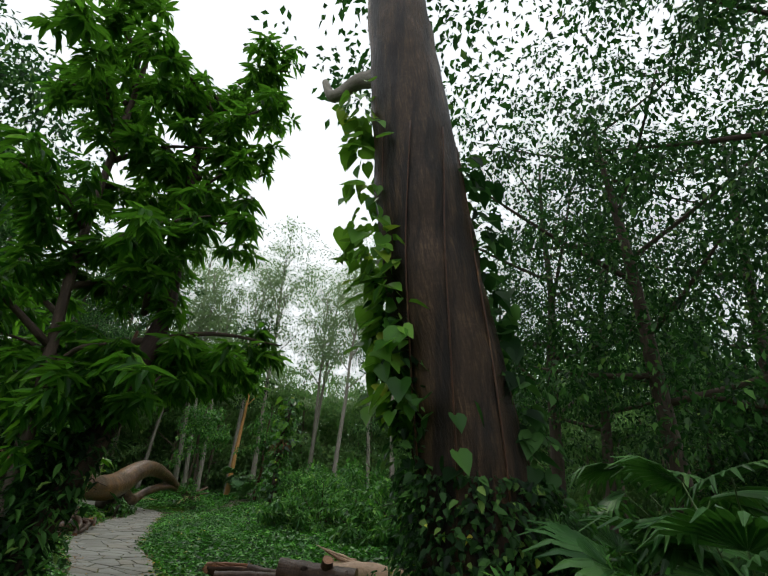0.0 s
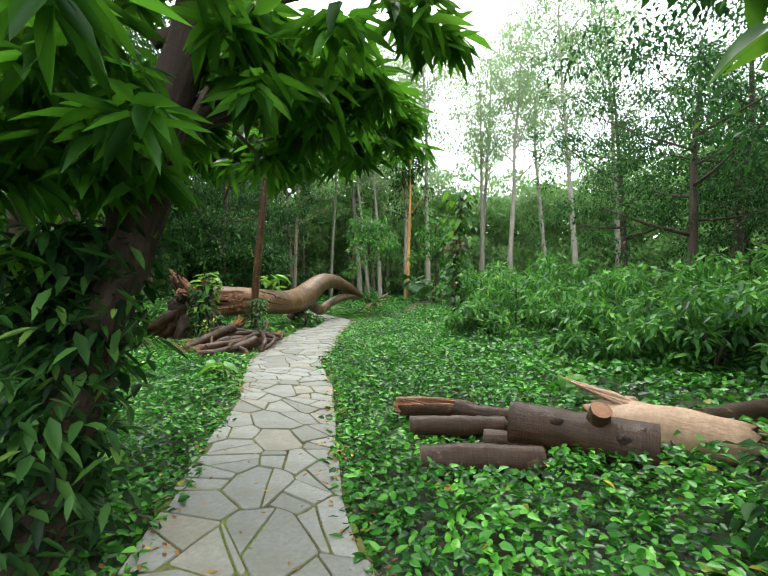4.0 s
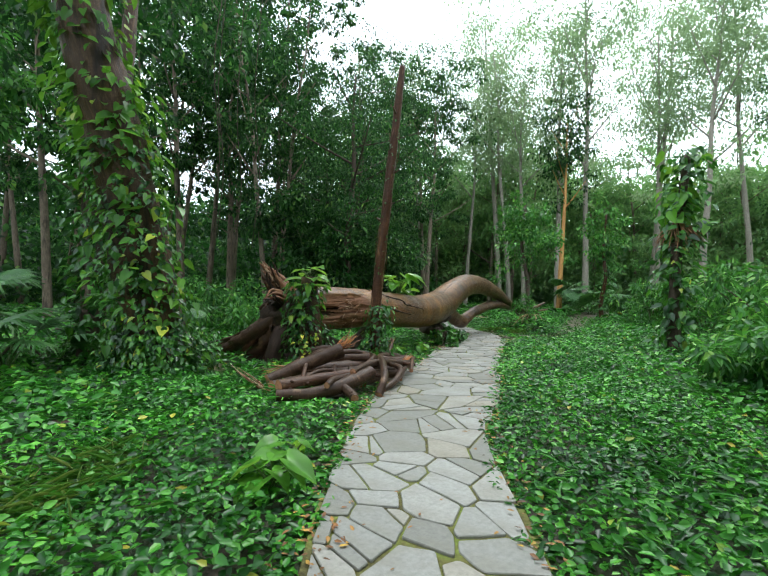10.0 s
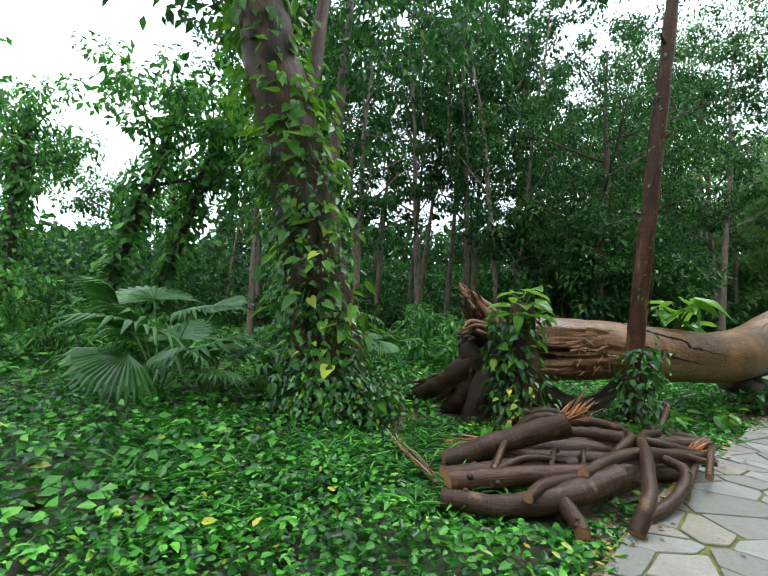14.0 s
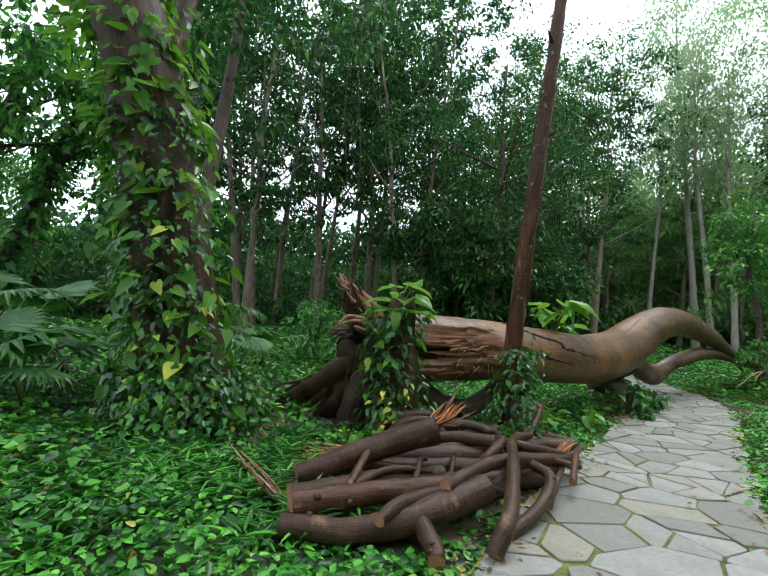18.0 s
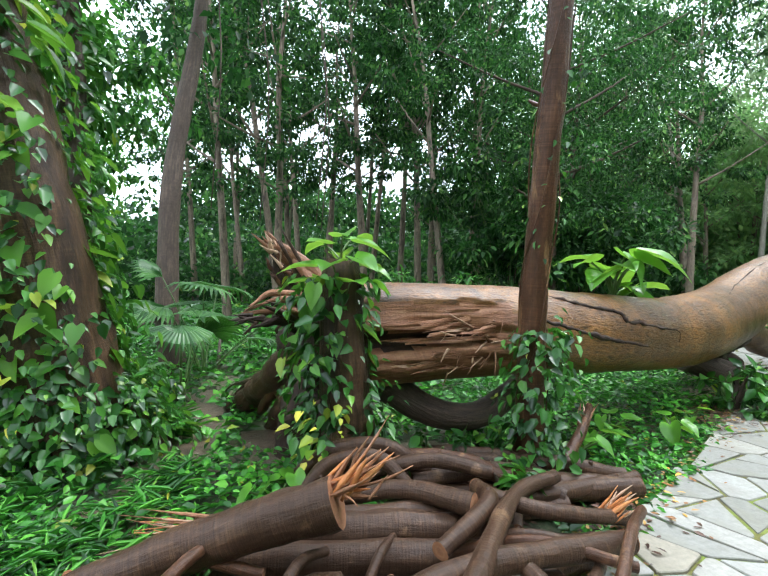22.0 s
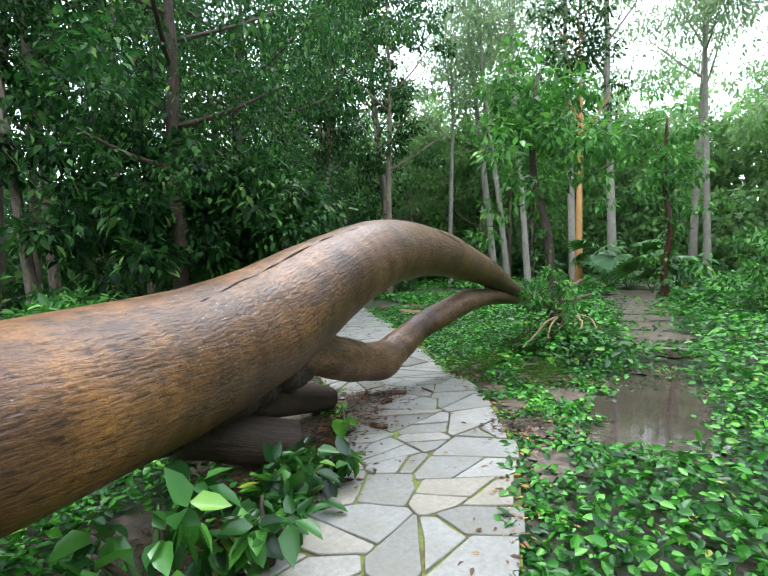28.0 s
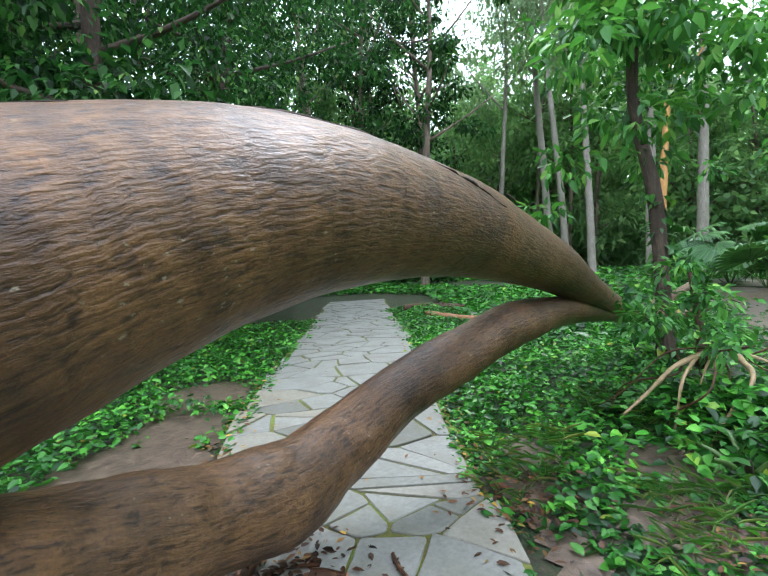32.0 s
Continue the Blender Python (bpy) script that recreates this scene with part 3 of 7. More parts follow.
PUDDLE = [(-7.85, 21.2, 0.38), (-7.95, 21.9, 0.48), (-7.98, 22.7, 0.46), (-7.98, 23.7, 0.3), (-7.95, 24.9, 0.22), (-7.9, 25.9, 0.2)]
BARE = [(-8.9, 11.95, 0.16), (-9.4, 12.1, 0.2), (-9.95, 12.25, 0.2), (-10.5, 12.3, 0.2), (-9.9, 18.2, 0.28), (-10.15, 19.2, 0.42), (-10.6, 19.9, 0.4), (-11.2, 20.2, 0.6), (-11.9, 20.9, 0.7),
        (-9.15, 22.6, 0.22), (-9.35, 23.3, 0.25), (-8.75, 22.0, 0.2), (-8.2, 25.4, 0.42), (-8.35, 26.4, 0.45), (-8.6, 27.6, 0.5), (-8.9, 29.0, 0.6), (-9.2, 30.6, 0.7), (-9.5, 32.4, 0.9), (-9.7, 34.5, 1.1), (-9.9, 37, 1.4), (-10.2, 40, 1.8),
        (-9.6, 14.1, 0.3), (-7.9, 12.6, 0.35), (-8.2, 13.4, 0.5), (-10.2, 13.2, 0.5), (-9.3, 17.6, 0.16), (-9.55, 18.3, 0.2), (-9.9, 19.3, 0.3), (-8.35, 20.3, 0.12), (-8.72, 20.9, 0.14), (-9.15, 21.4, 0.14), (-9.6, 21.95, 0.14), (-9.95, 22.4, 0.14), (-10.2, 22.9, 0.14), (-12.6, 21.5, 0.4), (-13.4, 22.1, 0.5), (-12.2, 21.0, 0.5), (-9.54, 12.04, 0.2), (-10.3, 12.25, 0.24), (-11.0, 12.42, 0.22), (-11.6, 12.5, 0.22), (-12.3, 12.6, 0.2), (-13.0, 12.86, 0.2)]


def field(xy, spots, soft=0.35):
    """1 inside the round spots, falling to 0 outside."""
    xy = np.atleast_2d(xy)
    f = np.zeros(len(xy))
    for x, y, r in spots:
        d = np.hypot(xy[:, 0] - x, xy[:, 1] - y)
        f = np.maximum(f, np.clip((r + soft - d) / soft, 0, 1))
    return f


def land(xy):
    """Height of the ground: nearly level, with low swells off the path and a shallow hollow for the puddle."""
    xy = np.atleast_2d(xy)
    z = np.array([0.06 * noise.noise(Vector((x * 0.35, y * 0.35, 0))) + 0.03 * noise.noise(Vector((x * 1.3, y * 1.3, 5))) for x, y in xy[:, :2]])
    d = np.clip(off_path(xy) / 1.2, 0, 1)
    return z * d + 0.01 * d - 0.05 * field(xy, PUDDLE, 0.4)


# ground sheet: fine round the walk, coarse to the horizon
gx = np.concatenate([np.array([-900, -400, -180, -100, -65, -45, -33, -26]), np.arange(-21, 6.01, 0.25), np.array([9, 14, 22, 34, 55, 90, 180, 400, 900])])
gy = np.concatenate([np.array([-900, -400, -180, -90, -50, -30, -18, -10, -6]), np.arange(-3, 28.01, 0.25), np.array([30, 33, 38, 45, 55, 75, 110, 200, 400, 900])])
GX, GY = np.meshgrid(gx, gy, indexing="ij")
flat_xy = np.stack([GX.ravel(), GY.ravel()], 1)
gz = land(flat_xy)
nx, ny = len(gx), len(gy)
ground = put("ground", mesh_of("ground", np.c_[flat_xy, gz], [(i * ny + j, (i + 1) * ny + j, (i + 1) * ny + j + 1, i * ny + j + 1) for i in range(nx - 1) for j in range(ny - 1)], M_SOIL))
tagged(ground, "damp brown woodland soil with leaf litter under green cover", "ground", kind="structure")


def patch(name, spots, z, mat, label, category, wob=0.25, kind="structure"):
    """A ragged flat patch laid on the ground: the outline of some overlapping rounds, cut in a fine grid."""
    xs = np.arange(min(s[0] - s[2] for s in spots) - 0.5, max(s[0] + s[2] for s in spots) + 0.5, 0.09)
    ys = np.arange(min(s[1] - s[2] for s in spots) - 0.5, max(s[1] + s[2] for s in spots) + 0.5, 0.09)
    X, Y = np.meshgrid(xs, ys, indexing="ij")
    xy = np.stack([X.ravel(), Y.ravel()], 1)
    f = field(xy, spots, 0.3) + np.array([wob * noise.noise(Vector((x * 2.1, y * 2.1, 3))) for x, y in xy])
    keep = (f > 0.45) & (off_path(xy) > 0.03)
    zz = (land(xy) if z is None else np.zeros(len(xy))) + (0.012 if z is None else z)
    n2 = len(ys)
    index = -np.ones(len(xy), int)
    index[keep] = np.arange(keep.sum())
    faces = []
    for i in range(len(xs) - 1):
        for j in range(n2 - 1):
            q = index[[i * n2 + j, (i + 1) * n2 + j, (i + 1) * n2 + j + 1, i * n2 + j + 1]]
            if (q >= 0).all():
                faces.append(tuple(int(a) for a in q))
    return tagged(put(name, mesh_of(name, np.c_[xy, zz][keep], faces, mat)), label, category, kind=kind)


patch("mud_track", BARE, None, M_MUD, "trodden brown mud track between the green plants", "track")
patch("puddle_water", PUDDLE, -0.012, M_WATER, "shallow brown muddy puddle beside the paved path", "puddle", 0.12)

# the bed of the path, with mossy joints between the flags
n = len(MIDDLE)
bed_v = [(*(m + (e - m) * 1.015), 0.022) for l, m, r in zip(L_EDGE, MIDDLE, R_EDGE) for e in (l, m, r)]
bed_f = [(3 * i + k, 3 * i + k + 1, 3 * i + k + 4, 3 * i + k + 3) for i in range(n - 1) for k in (0, 1)]
path_bed = tagged(put("path_bed", mesh_of("path_bed", bed_v, [f[::-1] for f in bed_f], M_JOINT)), "curving footpath of grey crazy-paving flagstones with mossy joints", "path", kind="structure")


# ---- green ground cover ----
NO_COVER = [(x, y, r) for x, y, r in BARE if y > 25] + [(-7.9, 12.2, 0.3), (-8.3, 12.4, 0.4), (-8.2, 13.1, 0.45), (-8.0, 13.8, 0.35), (-8.4, 14.0, 0.3), (-8.7, 14.3, 0.3), (-8.6, 14.8, 0.22), (-9.0, 13.7, 0.25), (-10.25, 19.7, 0.3)] + [(x, y, r * 0.7) for x, y, r in BARE] + [(x, y, r * 0.95) for x, y, r in PUDDLE]


LOW_COVER = [(-7.85, 11.75, 0.3), (-7.55, 12.4, 0.35), (-8.1, 11.9, 0.35), (-8.6, 12.2, 0.4), (-7.4, 13.2, 0.35), (-1.9, 8.2, 0.35), (-2.3, 8.8, 0.4), (-1.5, 8.9, 0.4), (-2.7, 9.4, 0.35), (-0.7, 9.3, 0.4), (-2.4, 9.5, 0.3), (0.3, 10.0, 0.3), (-9.3, 24.0, 0.4), (-8.6, 21.7, 0.5), (-9.0, 22.3, 0.5), (-8.8, 22.8, 0.4), (-9.9, 23.2, 0.5), (-8.4, 21.0, 0.3)]


def scatter(lo, hi, per_m2, box, thin=0.0, sparse_spots=NO_COVER):
    area = (box[1] - box[0]) * (box[3] - box[2])
    n = int(area * per_m2)
    xy = np.c_[rng.uniform(box[0], box[1], n), rng.uniform(box[2], box[3], n)]
    d = off_path(xy) + 0.10 * np.array([noise.noise(Vector((x * 2.3, y * 2.3, 1))) for x, y in xy])
    keep = (d > lo) & (d < hi) & (rng.random(n) > field(xy, sparse_spots, 0.25))
    if thin:
        p = np.array([noise.noise(Vector((x * 0.9, y * 0.9, 8))) for x, y in xy])
        keep &= rng.random(n) > thin * (p > 0.15)
    return xy[keep], d[keep]


def cover(name, xy, d, size, tall, mat, label, slim=0.62, oval=True):
    n = len(xy)
    swell = np.array([0.5 + 0.5 * noise.noise(Vector((x * 0.8, y * 0.8, 2))) for x, y in xy])
    swell = 0.65 * swell + 0.35 * np.array([0.5 + 0.5 * noise.noise(Vector((x * 3.1, y * 3.1, 6))) for x, y in xy])
    top = tall * (0.2 + 1.15 * swell) * (1 - 0.8 * field(xy, LOW_COVER, 0.3)) * np.clip(d / 0.5, 0.15, 1)
    z = land(xy) + 0.01 + top * rng.random(n) ** 0.6
    a = rng.uniform(0, 2 * math.pi, n)
    ax = np.c_[np.cos(a), np.sin(a), rng.normal(0.0, 0.3, n)]
    nm = np.c_[rng.normal(0, 0.62, (n, 2)), np.ones(n)]
    ln = size * rng.uniform(0.45, 1.25, n)
    ob = put(name, leaf_cloud(name, np.c_[xy, z], ax, nm, ln, ln * slim, mat, oval))
    return tagged(ob, label, "ground cover", kind="stuff")


xy, d = scatter(-0.09, 2.6, 980, (-17, 4.5, -2.5, 29), 0.2)
cover("creeper_cover", xy, d, 0.075, 0.2, M_COVER, "glossy heart-leaved creeper carpeting the ground beside the path")
xy, d = scatter(2.6, 8.5, 290, (-18, 9, -4, 33), 0.2)
cover("creeper_cover", xy, d, 0.118, 0.28, M_COVER, "glossy green creeper carpeting the woodland floor", oval=False)
xy, d = scatter(8.5, 30, 38, (-40, 24, -10, 52), 0.3)
cover("creeper_cover", xy, d, 0.30, 0.28, M_COVER, "green weeds covering the woodland floor far off", oval=False)
xy, d = scatter(1.5, 30, 130, (-25, -9.5, 26.5, 36), 0.1)
cover("creeper_cover", xy, d, 0.2, 0.2, M_COVER, "green weeds carpeting the clearing beyond the fallen tree", oval=False)


def weeds(name, n_b, box, label, mat, tall=0.16, slim=0.14):
    """Narrow leaves standing out of tufts."""
    tuft = np.c_[rng.uniform(box[0], box[1], n_b // 9), rng.uniform(box[2], box[3], n_b // 9)]
    p = np.array([noise.noise(Vector((x * 1.3, y * 1.3, 3))) for x, y in tuft])
    tuft = tuft[(off_path(tuft) > 0.06) & (p > -0.1)]
    xy = np.repeat(tuft, 9, 0) + rng.normal(0, 0.04, (len(tuft) * 9, 2))
    a = rng.uniform(0, 2 * math.pi, len(xy))
    ln = tall * rng.uniform(0.5, 1.3, len(xy))
    me = leaf_cloud(name, np.c_[xy, land(xy) + rng.uniform(0, 0.14, len(xy))], np.c_[np.cos(a), np.sin(a), rng.uniform(0.2, 0.9, len(xy))], np.c_[-np.cos(a) * 0.4, -np.sin(a) * 0.4, np.ones(len(a))], ln, ln * slim, mat, True, 0.2, 0.3)
    return tagged(put(name, me), label, "weeds", kind="stuff")


weeds("thin_grass", 1600, (-7.6, -6.4, 8.3, 9.7), "thin dry grass standing in the creeper", M_GRASS, 0.2, 0.05)
weeds("spiky_weeds", 12000, (-11.5, -7.9, 9.2, 12.4), "narrow-leaved green weeds among the creeper", M_COVER)
weeds("spiky_weeds", 5000, (-4.6, -1.0, 10.6, 16.5), "narrow-leaved green weeds among the creeper beside the path", M_COVER)
weeds("thin_grass", 1500, (-10.4, -9.0, 22.0, 24.6), "grass tufts beside the muddy track", M_GRASS, 0.14, 0.06)


# ---- the fallen tree ----
TRUNK = [(-9.80, 13.6, 1.02, 0.44), (-9.67, 14.15, 1.04, 0.415), (-9.54, 15.0, 1.03, 0.385), (-9.50, 16.0, 0.966, 0.385), (-9.58, 17.0, 0.90, 0.385), (-9.76, 17.9, 0.912, 0.415), (-9.98, 18.8, 0.99, 0.42),
         (-10.09, 19.5, 1.185, 0.41), (-10.13, 20.1, 1.405, 0.38), (-10.14, 20.6, 1.56, 0.348), (-10.15, 21.2, 1.622, 0.312), (-10.17, 22.0, 1.585, 0.274), (-10.2, 22.7, 1.468, 0.238),
         (-10.22, 23.4, 1.32, 0.205), (-10.23, 24.0, 1.14, 0.165), (-10.23, 24.8, 0.89, 0.125), (-10.22, 25.8, 0.68, 0.09), (-10.1, 26.8, 0.72, 0.07), (-9.85, 27.6, 0.95, 0.04)]
FORK = [(-10.1, 19.3, 0.92, 0.2), (-10.25, 20.1, 0.66, 0.2), (-10.36, 20.6, 0.50, 0.205), (-10.43, 21.05, 0.42, 0.215), (-10.46, 21.35, 0.48, 0.185), (-10.41, 21.75, 0.655, 0.16), (-10.34, 22.3, 0.80, 0.162), (-10.3, 23.0, 0.91, 0.152),
        (-10.28, 24.1, 0.885, 0.122), (-10.27, 25.9, 0.62, 0.08), (-10.35, 27.0, 0.42, 0.05)]
fallen = thing("fallen_tree", "huge fallen tree with wet orange-brown bark arching over the paved path", "fallen tree", (-9.5, 15.0, 0.0))
v, f, uv = tube(TRUNK, sides=88, steps=28, rough=0.03, wave=1.3, seed=2, cap=True)
v = np.array(v)
axis_s = spline(TRUNK, 28)
split_faces, hollow_faces = set(), set()
for k in range(len(v)):
    y = v[k][1]
    if y < 15.3:
        i = int(np.abs(axis_s[:, 1] - y).argmin())
        d = v[k] - axis_s[i, :3]
        face = d[0] / (np.linalg.norm(d) + 1e-6) + 0.12 * noise.noise(Vector(v[k] * 3))
        up = d[2] / (axis_s[i, 3] + 1e-6)
        ragged = 0.35 * noise.noise(Vector((0, v[k][2] * 6, 2))) + 0.2 * noise.noise(Vector((3, v[k][2] * 19, 2)))
        depth = min(1.0, max(0.0, (14.85 + ragged - y) / 0.28))
        if face > 0.2 and up < 0.66 + 0.12 * noise.noise(Vector((y * 3, 0, 7))) and depth > 0:
            shelf = noise.noise(Vector((1, y * 1.1, v[k][2] * 11 + 0.8 * y))) + 0.5 * noise.noise(Vector((5, y * 3.0, v[k][2] * 27)))
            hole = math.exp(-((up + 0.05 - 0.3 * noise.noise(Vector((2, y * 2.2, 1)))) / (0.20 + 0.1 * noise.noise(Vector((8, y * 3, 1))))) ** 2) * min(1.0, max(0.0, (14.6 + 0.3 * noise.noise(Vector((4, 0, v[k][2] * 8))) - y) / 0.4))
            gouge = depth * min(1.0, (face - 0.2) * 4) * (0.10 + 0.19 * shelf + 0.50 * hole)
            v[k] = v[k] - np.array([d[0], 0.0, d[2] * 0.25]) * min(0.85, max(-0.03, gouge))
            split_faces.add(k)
            # deep gouges go dark: the recess's shade is put into the colour
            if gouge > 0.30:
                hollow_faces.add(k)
me = mesh_of("trunk", v, f, M_BARK_FALLEN, uv)
me.materials.append(M_SPLIT)
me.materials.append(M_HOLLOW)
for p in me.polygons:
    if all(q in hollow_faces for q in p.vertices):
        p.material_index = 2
    elif all(q in split_faces for q in p.vertices):
        p.material_index = 1
put("trunk", me, fallen, "smooth wet orange-brown trunk, hollow and splintered at the root end")
limb("fork_branch", FORK, M_BARK_FALLEN, fallen, "forked branch resting on the path", sides=40, steps=12, rough=0.06, wave=3.0, seed=5)
limb("scaly_base", [(-9.78, 17.7, 0.74, 0.22), (-9.95, 18.4, 0.76, 0.28), (-10.1, 19.0, 0.80, 0.29), (-10.2, 19.5, 0.76, 0.235), (-10.28, 19.9, 0.68, 0.17)], M_BARK_SCALY, fallen, "dark flaking bark under the trunk", sides=44, steps=14, rough=0.17, wave=6.5, seed=15)
limb("branch_tip", [(-10.2, 25.6, 0.8, 0.1), (-10.6, 26.3, 0.6, 0.07), (-10.8, 27.2, 0.35, 0.04)], M_BARK_FALLEN, fallen, sides=10, steps=5, seed=3)
limb("branch_tip", [(-10.2, 25.2, 0.8, 0.09), (-9.9, 26.0, 0.62, 0.06), (-9.5, 26.9, 0.7, 0.03)], M_BARK_FALLEN, fallen, sides=10, steps=5, seed=4)
limb("branch_stub", [(-10.35, 18.7, 0.42, 0.2), (-10.2, 19.1, 0.24, 0.18), (-10.02, 19.42, 0.15, 0.15)], M_BARK_DARK, fallen, "dark broken stub under the trunk", sides=18, steps=6, rough=0.08, seed=6)
limb("branch_stub", [(-10.35, 19.2, 0.5, 0.2), (-10.55, 19.9, 0.28, 0.15), (-10.62, 20.4, 0.14, 0.12)], M_BARK_DARK, fallen, sides=18, steps=6, rough=0.08, seed=7)
limb("low_root", [(-9.85, 13.9, 0.6, 0.16), (-9.72, 14.3, 0.34, 0.13), (-9.66, 14.7, 0.27, 0.12), (-9.7, 15.1, 0.4, 0.1), (-9.75, 15.4, 0.62, 0.07)], M_BARK_DARK, fallen, "curved dark root under the trunk", sides=14, steps=6, rough=0.08, seed=8)

# cracks in the bark: half-sunk tubes with the gap's shade in their colour
CRACKS = [[(-9.46, 15.05, 1.40), (-9.34, 15.2, 1.36), (-9.26, 15.4, 1.31), (-9.20, 15.62, 1.26), (-9.18, 15.86, 1.21), (-9.16, 15.97, 1.17), (-9.16, 15.99, 1.10), (-9.16, 16.2, 1.07), (-9.18, 16.45, 1.02), (-9.20, 16.73, 0.98), (-9.21, 16.76, 0.88)],
          [(-9.21, 14.9, 1.18), (-9.16, 15.2, 1.1), (-9.14, 15.5, 1.02), (-9.13, 15.78, 0.95), (-9.14, 16.05, 0.9), (-9.18, 16.4, 0.85)],
          [(-9.69, 18.44, 1.26), (-9.75, 18.63, 1.30), (-9.86, 18.92, 1.38), (-9.93, 19.29, 1.50), (-10.0, 19.72, 1.66), (-10.0, 20.26, 1.83)],
          [(-10.1, 20.65, 1.93), (-10.06, 20.92, 1.94), (-10.04, 21.31, 1.94)], [(-9.98, 21.62, 1.83), (-9.94, 21.85, 1.77), (-9.93, 22.18, 1.66)]]


def from_axis(p, sink):
    """The place on the bark nearest to p, sunk a little into it."""
    i = int(np.linalg.norm(axis_s[:, :3] - np.array(p), axis=1).argmin())
    d = np.array(p) - axis_s[i, :3]
    d /= np.linalg.norm(d)
    skin = v[np.abs((v - axis_s[i, :3]) @ np.gradient(axis_s[:, :3], axis=0)[i]).argsort()[:88]] - axis_s[i, :3]
    k = (skin / np.linalg.norm(skin, axis=1)[:, None] @ d).argmax()
    return axis_s[i, :3] + d * (np.linalg.norm(skin[k]) - sink)


for n_crack, c in enumerate(CRACKS):
    wide = 0.019 if n_crack < 2 else 0.007
    fine_c = spline([(*p, 0) for p in c], 4)[:, :3]
    way = [from_axis(p, wide * 0.15) + rng.normal(0, 0.004, 3) for p in fine_c]
    pts = [(*p, wide * (0.35 + 0.75 * math.sin(math.pi * (k + 0.6) / len(way))) * rng.uniform(0.6, 1.25)) for k, p in enumerate(way)]
    limb("bark_crack", pts, M_HOLLOW, fallen, "crack in the bark, its shade drawn as a dark line", sides=6, steps=3, rough=0.4, wave=20, seed=n_crack)


def splinter(p, q, r, mat, parent, name="splinter", seed=0, label=""):
    """A torn sliver of wood, thick at p and pointed at q, with a slight bend."""
    p, q = np.array(p, float), np.array(q, float)
    m = (p + q) / 2 + rng.normal(0, 0.03, 3) * np.linalg.norm(q - p)
    return limb(name, [(*p, r), (*m, r * 0.75), (*q, r * 0.1)], mat, parent, label, sides=5, steps=3, rough=0.35, wave=9, seed=seed)


def slab(base, ln, wide, thick, lean, mat, parent, name="torn_slab", label=""):
    """A flat torn strip of wood lying along the trunk, its free end frayed into points."""
    cols, rows = 6, 9
    verts, faces = [], []
    frayed = [rng.uniform(0.55, 1.0) for _ in range(cols)]
    wave = rng.uniform(0, 6)
    for side in (0, 1):
        for j in range(rows):
            for c in range(cols):
                q = j / (rows - 1) * frayed[c]
                h = (c / (cols - 1) - 0.5) * wide * (1 - 0.35 * q)
                bow = 0.02 * math.sin(3 * q + wave) + lean * q * q + 0.008 * math.sin(7 * c + wave + 5 * q)
                verts.append((base[0] + bow - side * thick * (1 - 0.7 * q), base[1] - q * ln, base[2] + h + 0.03 * math.sin(2 * q + wave) * q))
    n_s = rows * cols
    for j in range(rows - 1):
        for c in range(cols - 1):
            a = j * cols + c
            faces += [(a, a + cols, a + cols + 1, a + 1), (n_s + a, n_s + a + 1, n_s + a + cols + 1, n_s + a + cols)]
    rim = [c for c in range(cols)] + [j * cols + cols - 1 for j in range(1, rows)] + [(rows - 1) * cols + c for c in range(cols - 2, -1, -1)] + [j * cols for j in range(rows - 2, 0, -1)]
    faces += [(rim[k], rim[(k + 1) % len(rim)], n_s + rim[(k + 1) % len(rim)], n_s + rim[k]) for k in range(len(rim))]
    uv = []
    for f in faces:
        uv += [(verts[q][2], verts[q][1]) for q in f]
    return put(name, mesh_of(name, verts, faces, mat, uv, smooth=False), parent, label)


for k in range(30):
    a = rng.uniform(-1.0, 0.72)
    y0 = rng.uniform(14.25, 14.85)
    i = int(np.abs(axis_s[:, 1] - y0).argmin())
    rad = axis_s[i, 3] * rng.uniform(0.70, 0.88)
    base = axis_s[i, :3] + rad * np.array([math.cos(a), 0, math.sin(a)])
    slab(base, rng.uniform(0.3, 0.75), rng.uniform(0.02, 0.07), 0.012, rng.uniform(-0.04, 0.10), M_SPLIT if k % 9 else M_PALE_SPLIT, fallen)
for k in range(34):
    a = rng.uniform(-1.1, 0.6)
    y0 = rng.uniform(14.1, 14.8)
    i = int(np.abs(axis_s[:, 1] - y0).argmin())
    base = axis_s[i, :3] + axis_s[i, 3] * rng.uniform(0.75, 0.95) * np.array([math.cos(a), 0, math.sin(a)])
    ln = rng.uniform(0.1, 0.35)
    splinter(base, base + np.array([rng.uniform(0.0, 0.12), -ln * rng.uniform(0.4, 1), rng.normal(-0.05, 0.09)]), rng.uniform(0.004, 0.012), (M_SPLIT, M_PALE_SPLIT)[k % 3 == 0], fallen, seed=k)
splinter((-9.28, 14.42, 1.1), (-9.2, 14.12, 1.24), 0.009, M_PALE_SPLIT, fallen, seed=90)

